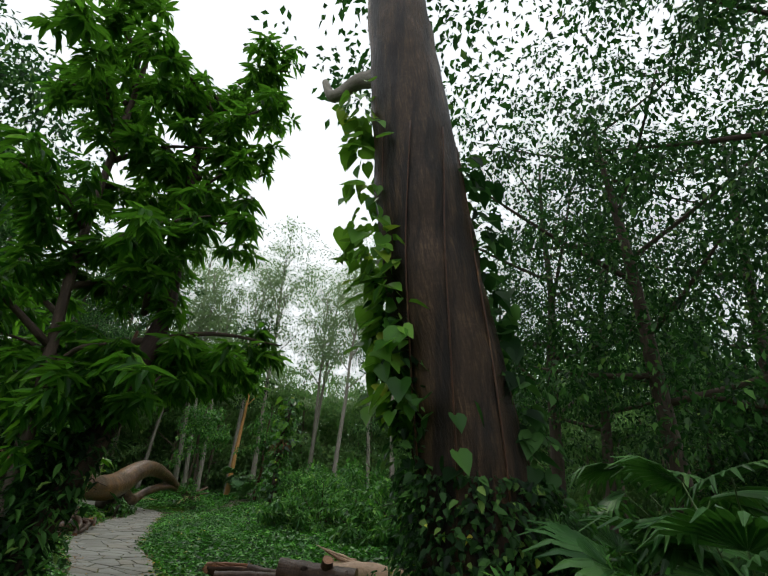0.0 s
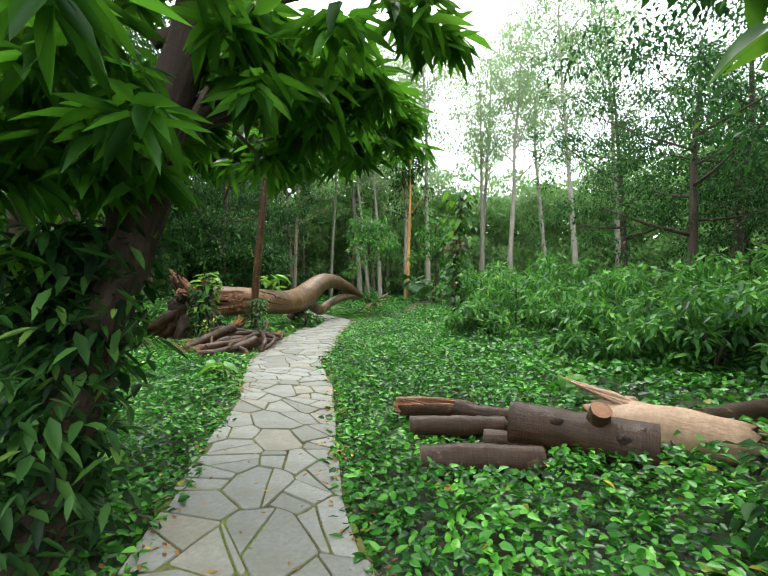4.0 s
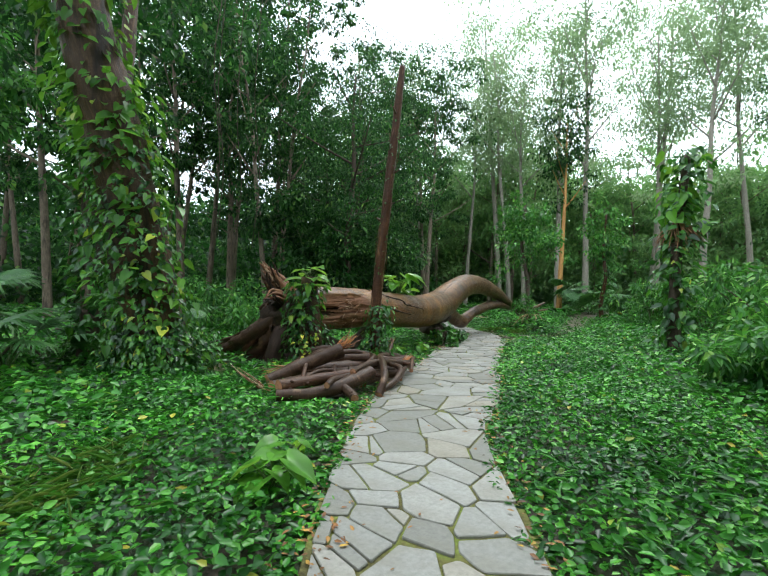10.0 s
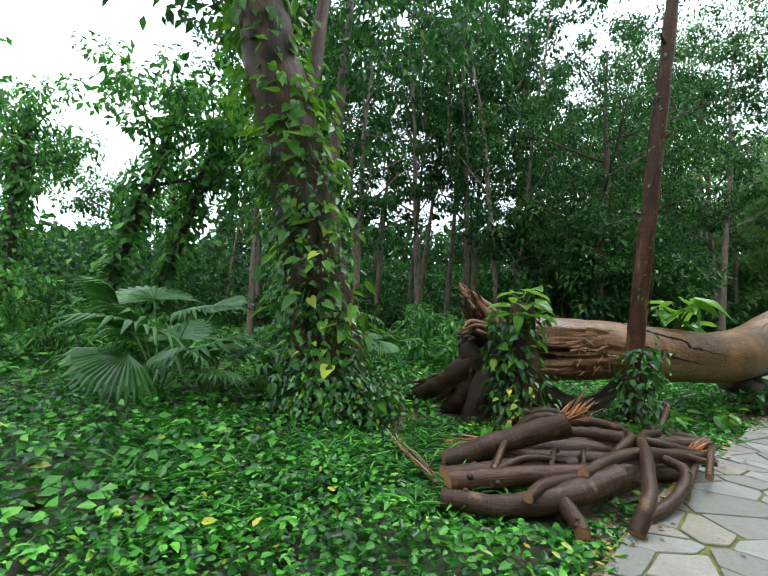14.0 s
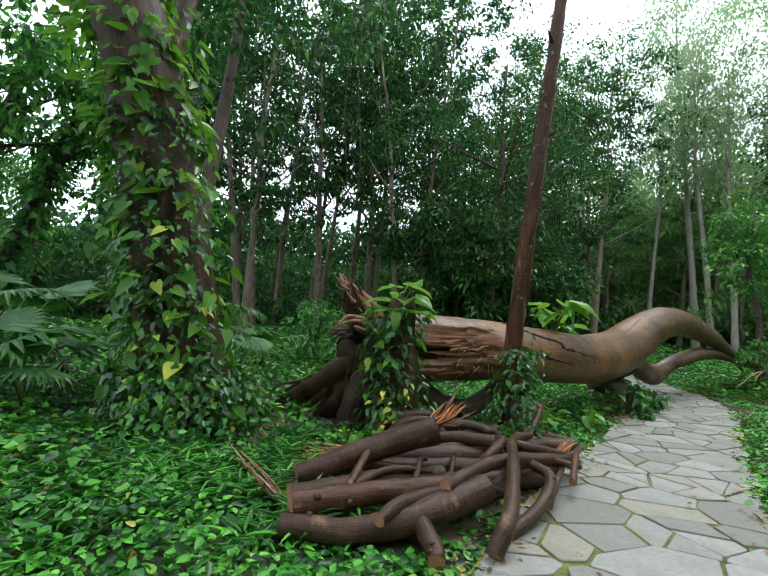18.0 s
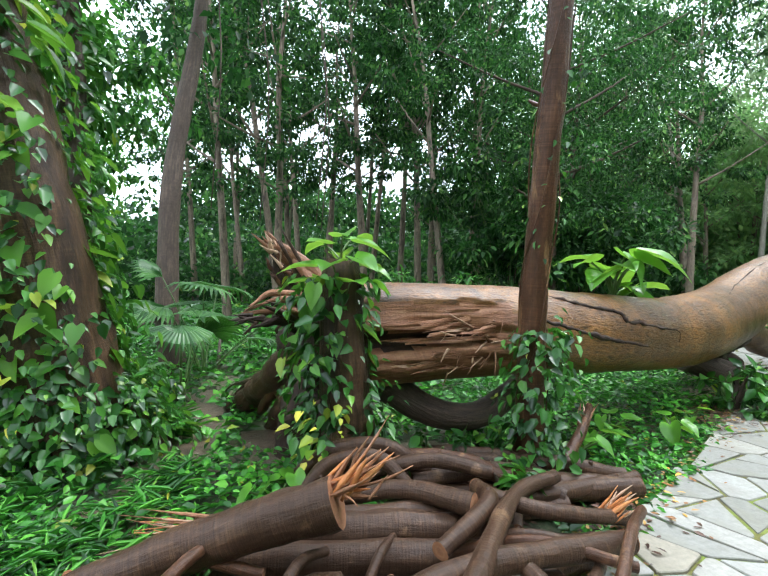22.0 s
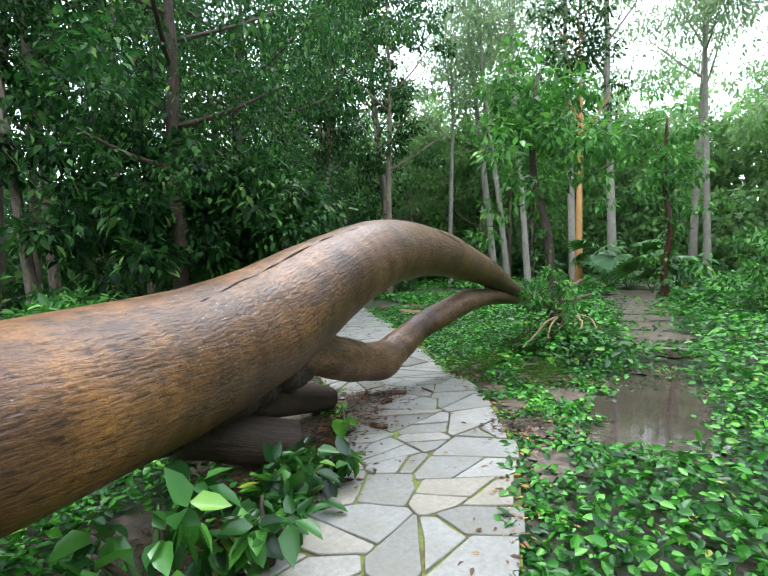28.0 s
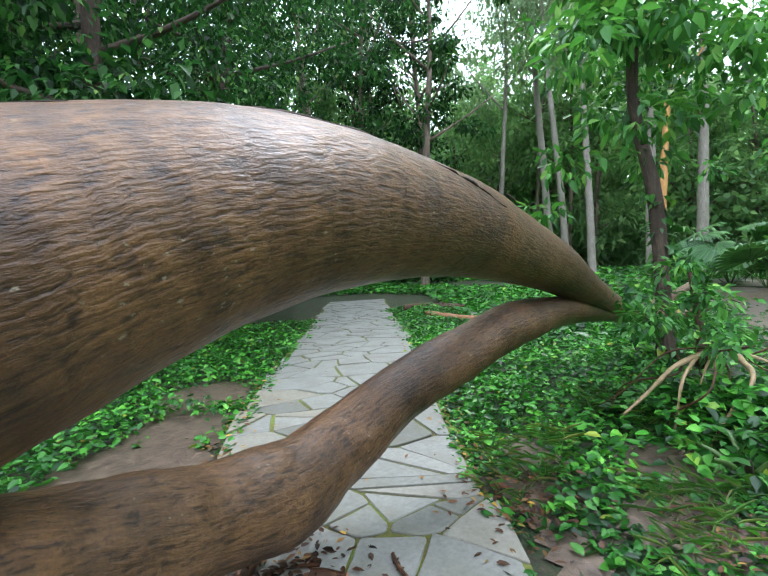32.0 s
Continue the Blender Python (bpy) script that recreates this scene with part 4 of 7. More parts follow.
# the torn root plate
ROOTS = [[(-9.85, 13.8, 0.98, 0.40), (-10.05, 13.5, 0.95, 0.34), (-10.25, 13.3, 0.85, 0.24), (-10.35, 13.2, 0.7, 0.15)],
         [(-10.05, 13.4, 0.95, 0.2), (-10.4, 13.15, 0.65, 0.15), (-10.9, 13.0, 0.36, 0.125), (-11.4, 12.88, 0.14, 0.11), (-11.9, 12.8, 0.0, 0.06)],
         [(-10.0, 13.45, 0.7, 0.24), (-10.05, 13.25, 0.35, 0.18), (-10.08, 13.15, -0.02, 0.15)],
         [(-9.95, 13.55, 1.15, 0.2), (-10.05, 13.3, 1.4, 0.15), (-10.1, 13.12, 1.6, 0.11), (-10.1, 13.02, 1.74, 0.07)],
         [(-10.0, 13.5, 1.02, 0.17), (-9.97, 13.22, 1.16, 0.13), (-9.87, 13.0, 1.21, 0.10), (-9.77, 12.82, 1.2, 0.07)],
         [(-9.95, 13.5, 1.2, 0.16), (-10.15, 13.3, 1.42, 0.11), (-10.3, 13.2, 1.58, 0.06)],
         [(-10.1, 13.35, 0.7, 0.19), (-10.45, 13.25, 0.35, 0.15), (-10.85, 13.14, 0.0, 0.1)],
         [(-9.9, 13.5, 0.5, 0.22), (-9.8, 13.45, 0.2, 0.18), (-9.75, 13.45, -0.05, 0.15)]]


def frayed(name, pts, n_s, mats, parent, label="", seed=0):
    """A torn root: twisted strands side by side that part towards their broken ends."""
    r = random.Random(seed)
    for k in range(n_s):
        a, q = k * 2.4, r.uniform(0.35, 0.85)
        strand = []
        m = len(pts) if r.random() < 0.6 else max(2, len(pts) - 1)
        for i, (x, y, z, rad) in enumerate(pts[:m]):
            w = rad * q * (1 + 0.5 * i)
            b = a + 0.7 * i
            strand.append((x + w * math.cos(b) * 0.6 + r.gauss(0, 0.02), y + w * math.cos(b) * 0.6 + r.gauss(0, 0.02), z + w * math.sin(b) + r.gauss(0, 0.02), max(0.006, rad * r.uniform(0.32, 0.55) * (1 - 0.22 * i))))
        limb(name, strand, mats[k % len(mats)], parent, label if k == 0 else "", sides=9, steps=7, rough=0.3, wave=7, seed=seed + k, ends=0.1)


for k, r in enumerate(ROOTS):
    if k in (3, 4, 5):
        frayed("torn_root", r, 10, (M_SPLIT, M_BARK_BROWN, M_BARK_LOG, M_SPLIT, M_HOLLOW), fallen, "shredded reddish root", 700 + 10 * k)
    else:
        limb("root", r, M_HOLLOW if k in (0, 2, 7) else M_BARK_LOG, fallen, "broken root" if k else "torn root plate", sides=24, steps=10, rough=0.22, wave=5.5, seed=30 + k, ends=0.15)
        frayed("root_strand", r, 5, (M_BARK_LOG, M_BARK_BROWN, M_HOLLOW), fallen, "", 800 + 10 * k)
for k in range(60):
    end = ROOTS[(3, 4, 5, 3)[k % 4]]
    i = int(rng.integers(1, len(end)))
    b = np.array(end[i][:3]) + rng.normal(0, 0.4, 3) * end[i][3]
    way = np.array(end[i][:3]) - np.array(end[i - 1][:3])
    tip = b + way / np.linalg.norm(way) * rng.uniform(0.06, 0.2) + rng.normal(0, 0.035, 3)
    splinter(b, tip, rng.uniform(0.006, 0.022), (M_SPLIT, M_HOLLOW, M_BARK_BROWN, M_PALE_SPLIT)[k % 4], fallen, "root_fibre", 60 + k)

# ---- elephant-ear plants ----
def broad_leaf(size, mat, name="leaf", bend=0.5):
    """A heart-shaped blade at the origin along +y, dished along the midrib and drooping at the tip, waved at the rim."""
    outline = [(0.0, -0.16), (0.16, -0.30), (0.34, -0.26), (0.46, -0.02), (0.46, 0.25), (0.36, 0.52), (0.2, 0.78), (0.0, 1.0)]
    rows = 9
    verts, faces = [], []
    for j in range(rows):
        t = j / (rows - 1)
        y = -0.22 + 1.22 * t
        wide = float(np.interp(y, [-0.3, -0.2, 0.0, 0.25, 0.5, 0.75, 1.0], [0.12, 0.34, 0.45, 0.45, 0.36, 0.2, 0.0]))
        for i in range(-3, 4):
            u = i / 3
            x = u * wide
            yy = y - (0.12 * abs(u) if y < 0.1 else 0) + (0.10 if (i == 0 and y < -0.1) else 0)
            z = 0.16 * abs(u) * wide * 2 - bend * max(0, y) ** 2 * 0.5 + 0.02 * math.sin(9 * y + 2 * u) * abs(u) + (0.012 if abs(i) == 2 and j % 2 else 0)
            verts.append((x * size, yy * size, z * size))
    for j in range(rows - 1):
        for i in range(6):
            faces.append((j * 7 + i, j * 7 + i + 1, j * 7 + i + 8, j * 7 + i + 7))
    return mesh_of(name, verts, faces, mat)


BLADES = [broad_leaf(1.0, M_ARUM, "leaf", b) for b in (0.3, 0.6, 1.0)]


def arum(at, leaves, size, label, seed, name="elephant_ear_plant", stem=0.35, group="elephant-ear plants"):
    """A tuft of stalks, each with one broad drooping blade."""
    r = random.Random(seed)
    plant = thing(name, label, "plant", at, group)
    for k in range(leaves):
        a = k * 2.4 + r.uniform(-0.5, 0.5)
        ln = stem * r.uniform(0.6, 1.25)
        out = ln * r.uniform(0.35, 0.8)
        top = (math.cos(a) * out, math.sin(a) * out, ln)
        v, f, uv = tube([(0, 0, -0.02, 0.014), (top[0] * 0.35, top[1] * 0.35, ln * 0.6, 0.01), (*top, 0.006)], sides=6, steps=4, rough=0.02)
        st = put("stalk", mesh_of("stalk", v, f, M_STEM, uv), plant, at=(0, 0, 0))
        b = put("leaf", BLADES[k % 3], st, at=top)
        b.rotation_euler = (radians(r.uniform(-38, 8)), radians(r.uniform(-20, 20)), a - math.pi / 2 + r.uniform(-0.3, 0.3))
        s = size * r.uniform(0.65, 1.15)
        b.scale = (s, s, s)
    return plant


arum((-9.55, 16.3, 1.30), 11, 0.37, "bright green elephant-ear plant growing on the fallen trunk", 3, stem=0.34)
arum((-9.64, 16.75, 1.22), 8, 0.24, "small elephant-ear plant rooted on the fallen trunk", 4, stem=0.16)
for k, (x, y, n_l, s) in enumerate([(-9.1, 15.5, 4, 0.17), (-9.0, 16.4, 5, 0.17), (-9.25, 15.9, 4, 0.15), (-8.95, 15.15, 4, 0.16), (-9.15, 16.9, 3, 0.15), (-9.3, 13.0, 4, 0.2), (-9.15, 12.85, 3, 0.22),
                                    (-6.1, 9.95, 8, 0.24), (-6.3, 10.3, 6, 0.2), (-8.5, 13.9, 4, 0.13), (-8.7, 14.3, 4, 0.12), (-9.6, 14.7, 4, 0.16), (-10.02, 19.98, 4, 0.17), (-4.6, 6.9, 4, 0.2), (-1.2, 10.8, 4, 0.25)]):
    arum((x, y, 0.0), n_l, s, "low elephant-ear plant with broad glossy leaves on the ground", 20 + k, stem=0.2)


# ---- vine-clad stump, thin tree ----
def vine_wrap(name, pts, reach, n, size, mat, parent, seed, slim=0.72, label="", bare=None):
    """Leaves of a climber all round a stem, held out flat and drooping at the tip. bare: a side (angle, half width, lowest, highest) with few leaves."""
    s = spline(pts, 12)
    k = rng.integers(0, len(s), n)
    h = rng.random(n)
    c = s[k, :3] + (s[np.minimum(k + 1, len(s) - 1), :3] - s[k, :3]) * h[:, None]
    a = rng.uniform(0, 2 * math.pi, n)
    if bare:
        side = np.abs((a - bare[0] + math.pi) % math.tau - math.pi) < bare[1] * (0.75 + 0.5 * rng.random(n))
        keep = ~(side & (c[:, 2] > bare[2]) & (c[:, 2] < bare[3]) & (rng.random(n) < 0.93))
        k, c, a, n = k[keep], c[keep], a[keep], int(keep.sum())
    out = np.c_[np.cos(a), np.sin(a), np.zeros(n)]
    turn = np.c_[-np.sin(a), np.cos(a), np.zeros(n)]
    rad = s[k, 3] + reach * rng.random(n) ** 1.6
    p = c + out * rad[:, None]
    ax = out * rng.uniform(0.2, 1.2, n)[:, None] + turn * rng.normal(0, 0.7, n)[:, None] + np.c_[np.zeros((n, 2)), rng.normal(-0.55, 0.4, n)]
    nm = out * rng.uniform(0.25, 0.9, n)[:, None] + np.array([0, 0, 0.85]) + unit(n) * 0.45
    ln = size * rng.uniform(0.45, 1.3, n)
    return put(name, leaf_cloud(name, p, ax, nm, ln, ln * slim, mat, True, 0.3, 0.3, heart=size > 0.11), parent, label)


stump = thing("vine_clad_stump", "upright broken stump wrapped in glossy vine leaves before the fallen trunk", "stump", (-9.33, 13.4, 0))
STUMP = [(-9.33, 13.40, -0.05, 0.28), (-9.33, 13.40, 0.3, 0.2), (-9.34, 13.38, 0.9, 0.17), (-9.36, 13.36, 1.6, 0.13)]
limb("trunk", STUMP, M_BARK_MOSS, stump, sides=20, steps=6, rough=0.16, wave=5, seed=41, ends=0.04)
vine_wrap("vine_leaves", [(-9.42, 13.3, 0.25, 0.12), (-9.40, 13.28, 0.9, 0.12), (-9.38, 13.3, 1.5, 0.12)], 0.26, 620, 0.1, M_VINE, stump, 1, 0.6)
vine_wrap("vine_leaves", [(-9.2, 13.5, 0.2, 0.12), (-9.22, 13.48, 0.8, 0.1)], 0.16, 120, 0.085, M_VINE, stump, 1, 0.55)
vine_wrap("broad_leaves", [(-9.36, 13.3, 0.9, 0.12), (-9.36, 13.3, 1.5, 0.12)], 0.26, 44, 0.14, M_VINE_BRIGHT, stump, 2)
vine_wrap("yellow_leaves", [(-9.16, 13.2, 0.3, 0.08), (-9.14, 13.2, 0.68, 0.08)], 0.14, 24, 0.085, M_VINE_YELLOW, stump, 3, label="yellowing lower leaves")
for k in range(15):
    a, ln = k * 2.4, rng.uniform(0.10, 0.26)
    z0 = 1.32 + 0.028 * k
    tip = (-9.34 + math.cos(a) * ln, 13.34 + math.sin(a) * ln, z0 + rng.uniform(0.05, 0.14))
    st = limb("leaf_stalk", [(-9.35, 13.36, z0 - 0.05, 0.009), (-9.35 + math.cos(a) * ln * 0.5, 13.35 + math.sin(a) * ln * 0.5, z0 + 0.04, 0.006), (*tip, 0.004)], M_STEM, stump, sides=5, steps=3)
    b = new("top_leaf", BLADES[k % 2])
    b.parent = st
    b.location = tip
    b.rotation_euler = (radians(rng.uniform(-22, 10)), radians(rng.uniform(-15, 15)), a - math.pi / 2)
    b.scale = (rng.uniform(0.16, 0.24),) * 3

thin = thing("thin_tree", "slender wet brown tree with vines at its foot", "tree", (-8.84, 14.75, 0))
THIN = [(-8.96, 14.68, -0.05, 0.125), (-8.95, 14.69, 0.5, 0.105), (-8.93, 14.73, 1.5, 0.098), (-8.78, 14.77, 3.0, 0.088), (-8.62, 14.8, 4.5, 0.076), (-8.55, 14.8, 5.1, 0.07), (-8.49, 14.8, 5.6, 0.05)]
limb("trunk", THIN, M_BARK_BROWN, thin, "wet brown stem snapped off to a point high up", sides=20, steps=10, rough=0.07, wave=5, seed=44)
vine_wrap("vine_leaves", [(-8.88, 14.66, 0.0, 0.1), (-8.86, 14.68, 0.5, 0.1), (-8.84, 14.74, 1.1, 0.08)], 0.22, 620, 0.085, M_VINE, thin, 4, 0.72)
vine_wrap("vine_leaves", [(-8.86, 14.74, 1.2, 0.1), (-8.61, 14.8, 4.6, 0.08)], 0.07, 80, 0.06, M_VINE, thin, 5, 0.6)
for k in range(3):
    limb("vine_stem", [(np.interp(z, [0, 1.5, 5], [-8.95, -8.93, -8.56]) + 0.105 * math.cos(k * 2 + 1.7 * z) + rng.normal(0, 0.012), 14.7 + 0.02 * z + 0.105 * math.sin(k * 2 + 1.7 * z), z, 0.006) for z in np.arange(0, 4.8, 0.4)], M_BARK_BROWN, thin, sides=5, steps=3)
for k, (z, a) in enumerate(((3.6, 0.5), (4.2, 2.4), (2.7, 3.8), (4.7, 5.0))):
    tx = np.interp(z, [1.5, 5], [-8.93, -8.56])
    limb("twig_stub", [(tx, 14.77, z, 0.03), (tx + 0.12 * math.cos(a), 14.77 + 0.12 * math.sin(a), z + 0.05, 0.018), (tx + 0.17 * math.cos(a), 14.77 + 0.17 * math.sin(a), z + 0.09, 0.008)], M_BARK_BROWN, thin, sides=7, steps=3, rough=0.15, seed=k)

# ---- heap of cut branches before the fallen tree ----
def log(pts, r0, r1, mat, label, seed, name="log", cuts=True, group="heap of cut branches"):
    """A cut branch: bark along it, sawn faces at both ends."""
    n_p = len(pts)
    full = [(*p, r0 + (r1 - r0) * k / (n_p - 1)) for k, p in enumerate(pts)]
    low = min(p[2] for p in pts)
    ob = thing(name, label, "log", (pts[0][0], pts[0][1], 0), group)
    if n_p > 2:
        for q in range(1, n_p - 1):
            full[q] = (full[q][0] + rng.normal(0, 0.012), full[q][1] + rng.normal(0, 0.012), full[q][2] + rng.uniform(-0.005, 0.015), full[q][3] * rng.uniform(0.95, 1.12))
    limb("bark", full, mat, ob, sides=22 if r0 > 0.06 else 14, steps=12, rough=0.10, wave=6.0, seed=seed, cap=False)
    body = spline(full, 6)
    for q in range(0 if name == "knot_stub" or mat is M_PALE_SPLIT else int(rng.integers(0, 3))):
        e = body[int(rng.integers(2, len(body) - 2))]
        w = rng.normal(0, 1, 3) + np.array([0.5, -0.2, 0.9])
        w /= np.linalg.norm(w)
        limb("knot", [(*(e[:3] + w * e[3] * 0.4), e[3] * 0.5), (*(e[:3] + w * e[3] * 0.95), e[3] * 0.32), (*(e[:3] + w * e[3] * 1.25), e[3] * 0.2)], mat, ob, sides=9, steps=3, rough=0.15, wave=9, seed=seed + q)
    if cuts:
        s = spline(full, 7)
        for e, q in ((0, 1), (-1, -2)):
            d = Vector(s[e, :3] - s[q, :3]).normalized()
            rr = s[e, 3] * 1.02
            v = [tuple(Vector(s[e, :3]) + d * 0.004)]
            side = d.orthogonal().normalized()
            v += [tuple(Vector(s[e, :3]) + (side * math.cos(a) + d.cross(side) * math.sin(a)) * rr * (1 + 0.05 * math.sin(3 * a + seed))) for a in np.arange(14) * math.tau / 14]
            put("cut_face", mesh_of("cut_face", v, [(0, 1 + k, 1 + (k + 1) % 14) for k in range(14)], M_CUT, [(x, y) for k in range(14) for x, y in ((0, 0), (0.1, 0), (0.1, 0.1))]), ob, "sawn orange-brown end")
    return ob


HEAP = [([(-7.99, 11.55, 0.10), (-7.70, 11.93, 0.10), (-7.63, 12.35, 0.14), (-7.60, 12.90, 0.24)], 0.075, 0.10, M_BARK_LOG, "thick forked wet branch"),
        ([(-8.03, 11.62, 0.19), (-7.93, 12.2, 0.20), (-7.76, 12.78, 0.23)], 0.085, 0.075, M_BARK_BROWN, "smooth brown wet log"),
        ([(-8.28, 11.72, 0.12), (-8.20, 12.3, 0.14), (-8.12, 12.95, 0.15)], 0.095, 0.085, M_BARK_LOG, "dark wet log"),
        ([(-8.60, 11.90, 0.15), (-8.42, 12.5, 0.33), (-8.22, 12.96, 0.50)], 0.085, 0.115, M_BARK_LOG, "dark log propped on the heap"),
        ([(-8.85, 12.1, 0.06), (-8.69, 12.7, 0.07)], 0.06, 0.055, M_BARK_LOG, "short dark branch"),
        ([(-8.59, 13.10, 0.20), (-8.47, 13.86, 0.17), (-8.46, 15.2, 0.10)], 0.07, 0.05, M_BARK_LOG, "long wet branch"),
        ([(-7.17, 12.55, 0.06), (-7.26, 12.75, 0.24), (-7.70, 13.30, 0.32), (-8.30, 14.0, 0.28), (-8.45, 14.45, 0.25)], 0.05, 0.04, M_BARK_LOG, "crooked branch lying across the heap"),
        ([(-7.31, 12.82, 0.05), (-7.40, 13.28, 0.12), (-7.60, 13.62, 0.20), (-7.84, 13.67, 0.25)], 0.045, 0.04, M_BARK_LOG, "bent branch beside the path"),
        ([(-7.62, 12.55, 0.30), (-7.81, 13.32, 0.32), (-7.88, 14.37, 0.16)], 0.045, 0.06, M_BARK_LOG, "long crooked branch"),
        ([(-7.55, 11.98, 0.22), (-7.67, 12.27, 0.24), (-7.78, 12.98, 0.2)], 0.04, 0.045, M_BARK_LOG, "thin branch with an orange sawn end"),
        ([(-8.83, 12.40, 0.15), (-8.50, 13.2, 0.16), (-8.30, 13.85, 0.12)], 0.10, 0.085, M_BARK_LOG, "thick wet grey-brown log"),
        ([(-8.70, 12.25, 0.10), (-8.36, 13.16, 0.10), (-8.1, 13.8, 0.1)], 0.09, 0.08, M_BARK_LOG, "thick wet log"),
        ([(-8.79, 13.08, 0.22), (-8.62, 13.48, 0.28), (-8.27, 13.72, 0.30)], 0.045, 0.06, M_BARK_LOG, "twisted forked branch"),
        ([(-9.05, 13.02, 0.16), (-9.03, 13.2, 0.33), (-8.92, 13.45, 0.36), (-8.76, 13.6, 0.2)], 0.05, 0.045, M_BARK_LOG, "arched crooked branch"),
        ([(-8.85, 13.66, 0.2), (-8.68, 14.25, 0.22), (-8.42, 14.5, 0.12)], 0.05, 0.055, M_BARK_LOG, "pale-edged wet branch"),
        ([(-8.08, 13.40, 0.24), (-8.25, 13.80, 0.30), (-8.58, 13.96, 0.22)], 0.045, 0.05, M_BARK_LOG, "short twisted branch"),
        ([(-8.40, 13.9, 0.26), (-8.17, 14.13, 0.22), (-8.12, 14.75, 0.08)], 0.045, 0.04, M_BARK_LOG, "crooked thin branch"),
        ([(-8.85, 13.1, 0.07), (-8.63, 13.8, 0.07), (-8.4, 14.5, 0.08)], 0.065, 0.06, M_BARK_LOG, "wet log at the bottom of the heap"),
        ([(-8.83, 13.71, 0.1), (-8.55, 14.5, 0.1), (-8.36, 15.1, 0.10)], 0.075, 0.065, M_BARK_LOG, "straight wet log"),
        ([(-7.75, 12.9, 0.07), (-7.9, 13.5, 0.08), (-8.0, 14.2, 0.07)], 0.07, 0.06, M_BARK_LOG, "wet log under the crooked branches"),
        ([(-8.3, 12.6, 0.08), (-8.0, 13.3, 0.09), (-7.85, 13.9, 0.08)], 0.08, 0.07, M_BARK_LOG, "wet log in the heap"),
        ([(-8.45, 13.2, 0.06), (-8.2, 13.8, 0.07), (-8.05, 14.4, 0.06)], 0.06, 0.055, M_BARK_LOG, "thin log in the heap"),
        ([(-9.3, 13.95, 0.20), (-8.92, 14.42, 0.20), (-8.64, 14.55, 0.15)], 0.05, 0.045, M_BARK_LOG, "wet branch split along its side"),
        ([(-9.1, 14.15, 0.16), (-8.74, 14.68, 0.18), (-8.52, 15.15, 0.10)], 0.06, 0.055, M_BARK_LOG, "wet knotty log by the thin tree"),
        ([(-9.3, 13.25, 0.10), (-8.95, 13.95, 0.12), (-8.6, 14.55, 0.12), (-8.45, 15.0, 0.09)], 0.085, 0.07, M_BARK_LOG, "long thick wet log"),
        ([(-9.35, 12.98, 0.10), (-9.15, 13.2, 0.36), (-8.98, 13.55, 0.38), (-8.9, 13.85, 0.14)], 0.05, 0.055, M_BARK_LOG, "arched wet branch"),
        ([(-9.15, 13.45, 0.30), (-8.85, 13.95, 0.30), (-8.62, 14.22, 0.20)], 0.042, 0.048, M_BARK_BROWN, "brown branch with peeling bark"),
        ([(-9.0, 13.3, 0.24), (-8.78, 13.75, 0.34), (-8.6, 14.08, 0.28)], 0.05, 0.04, M_BARK_LOG, "forked wet branch"),
        ([(-8.78, 14.85, 0.12), (-8.95, 15.2, 0.26), (-9.12, 15.5, 0.40)], 0.05, 0.03, M_BARK_BROWN, "leaning torn branch"),
        ([(-7.56, 12.3, 0.14), (-7.36, 12.25, 0.08), (-7.28, 12.2, 0.06)], 0.06, 0.05, M_BARK_LOG, "stub of a forked branch")]
stick_rng = random.Random(77)
for k in range(16):
    x, y, a, ln = stick_rng.uniform(-8.7, -7.6), stick_rng.uniform(12.2, 14.3), stick_rng.uniform(0.6, 2.6), stick_rng.uniform(0.4, 0.9)
    z0 = stick_rng.uniform(0.12, 0.3)
    HEAP.append(([(x - 0.5 * ln * math.cos(a), y - 0.5 * ln * math.sin(a), z0 * 0.7), (x + stick_rng.uniform(-0.06, 0.06), y, z0 + 0.04), (x + 0.5 * ln * math.cos(a), y + 0.5 * ln * math.sin(a), z0)],
                 stick_rng.uniform(0.022, 0.04), stick_rng.uniform(0.015, 0.03), M_BARK_LOG if k % 3 else M_BARK_BROWN, "thin crooked wet branch"))
for k, (pts, r0, r1, mat, label) in enumerate(HEAP):
    log(pts, r0, r1, mat, label + " in a heap", 100 + k)


def torn_wood(name, label, at, way, ln, spread, n_s, mats, seed):
    """A torn end of a branch: a sheaf of slivers."""
    ob = thing(name, label, "broken wood", (at[0], at[1], 0))
    w = Vector(way).normalized()
    for k in range(n_s * 2):
        b = np.array(at) + rng.normal(0, spread * 0.45, 3) * np.array([1, 1, 0.5])
        tip = b + np.array(w) * ln * rng.uniform(0.5, 1.1) + rng.normal(0, spread * 0.5, 3)
        splinter(b, tip, rng.uniform(0.005, 0.016), mats[k % len(mats)], ob, "splinter", seed + k)
    return ob


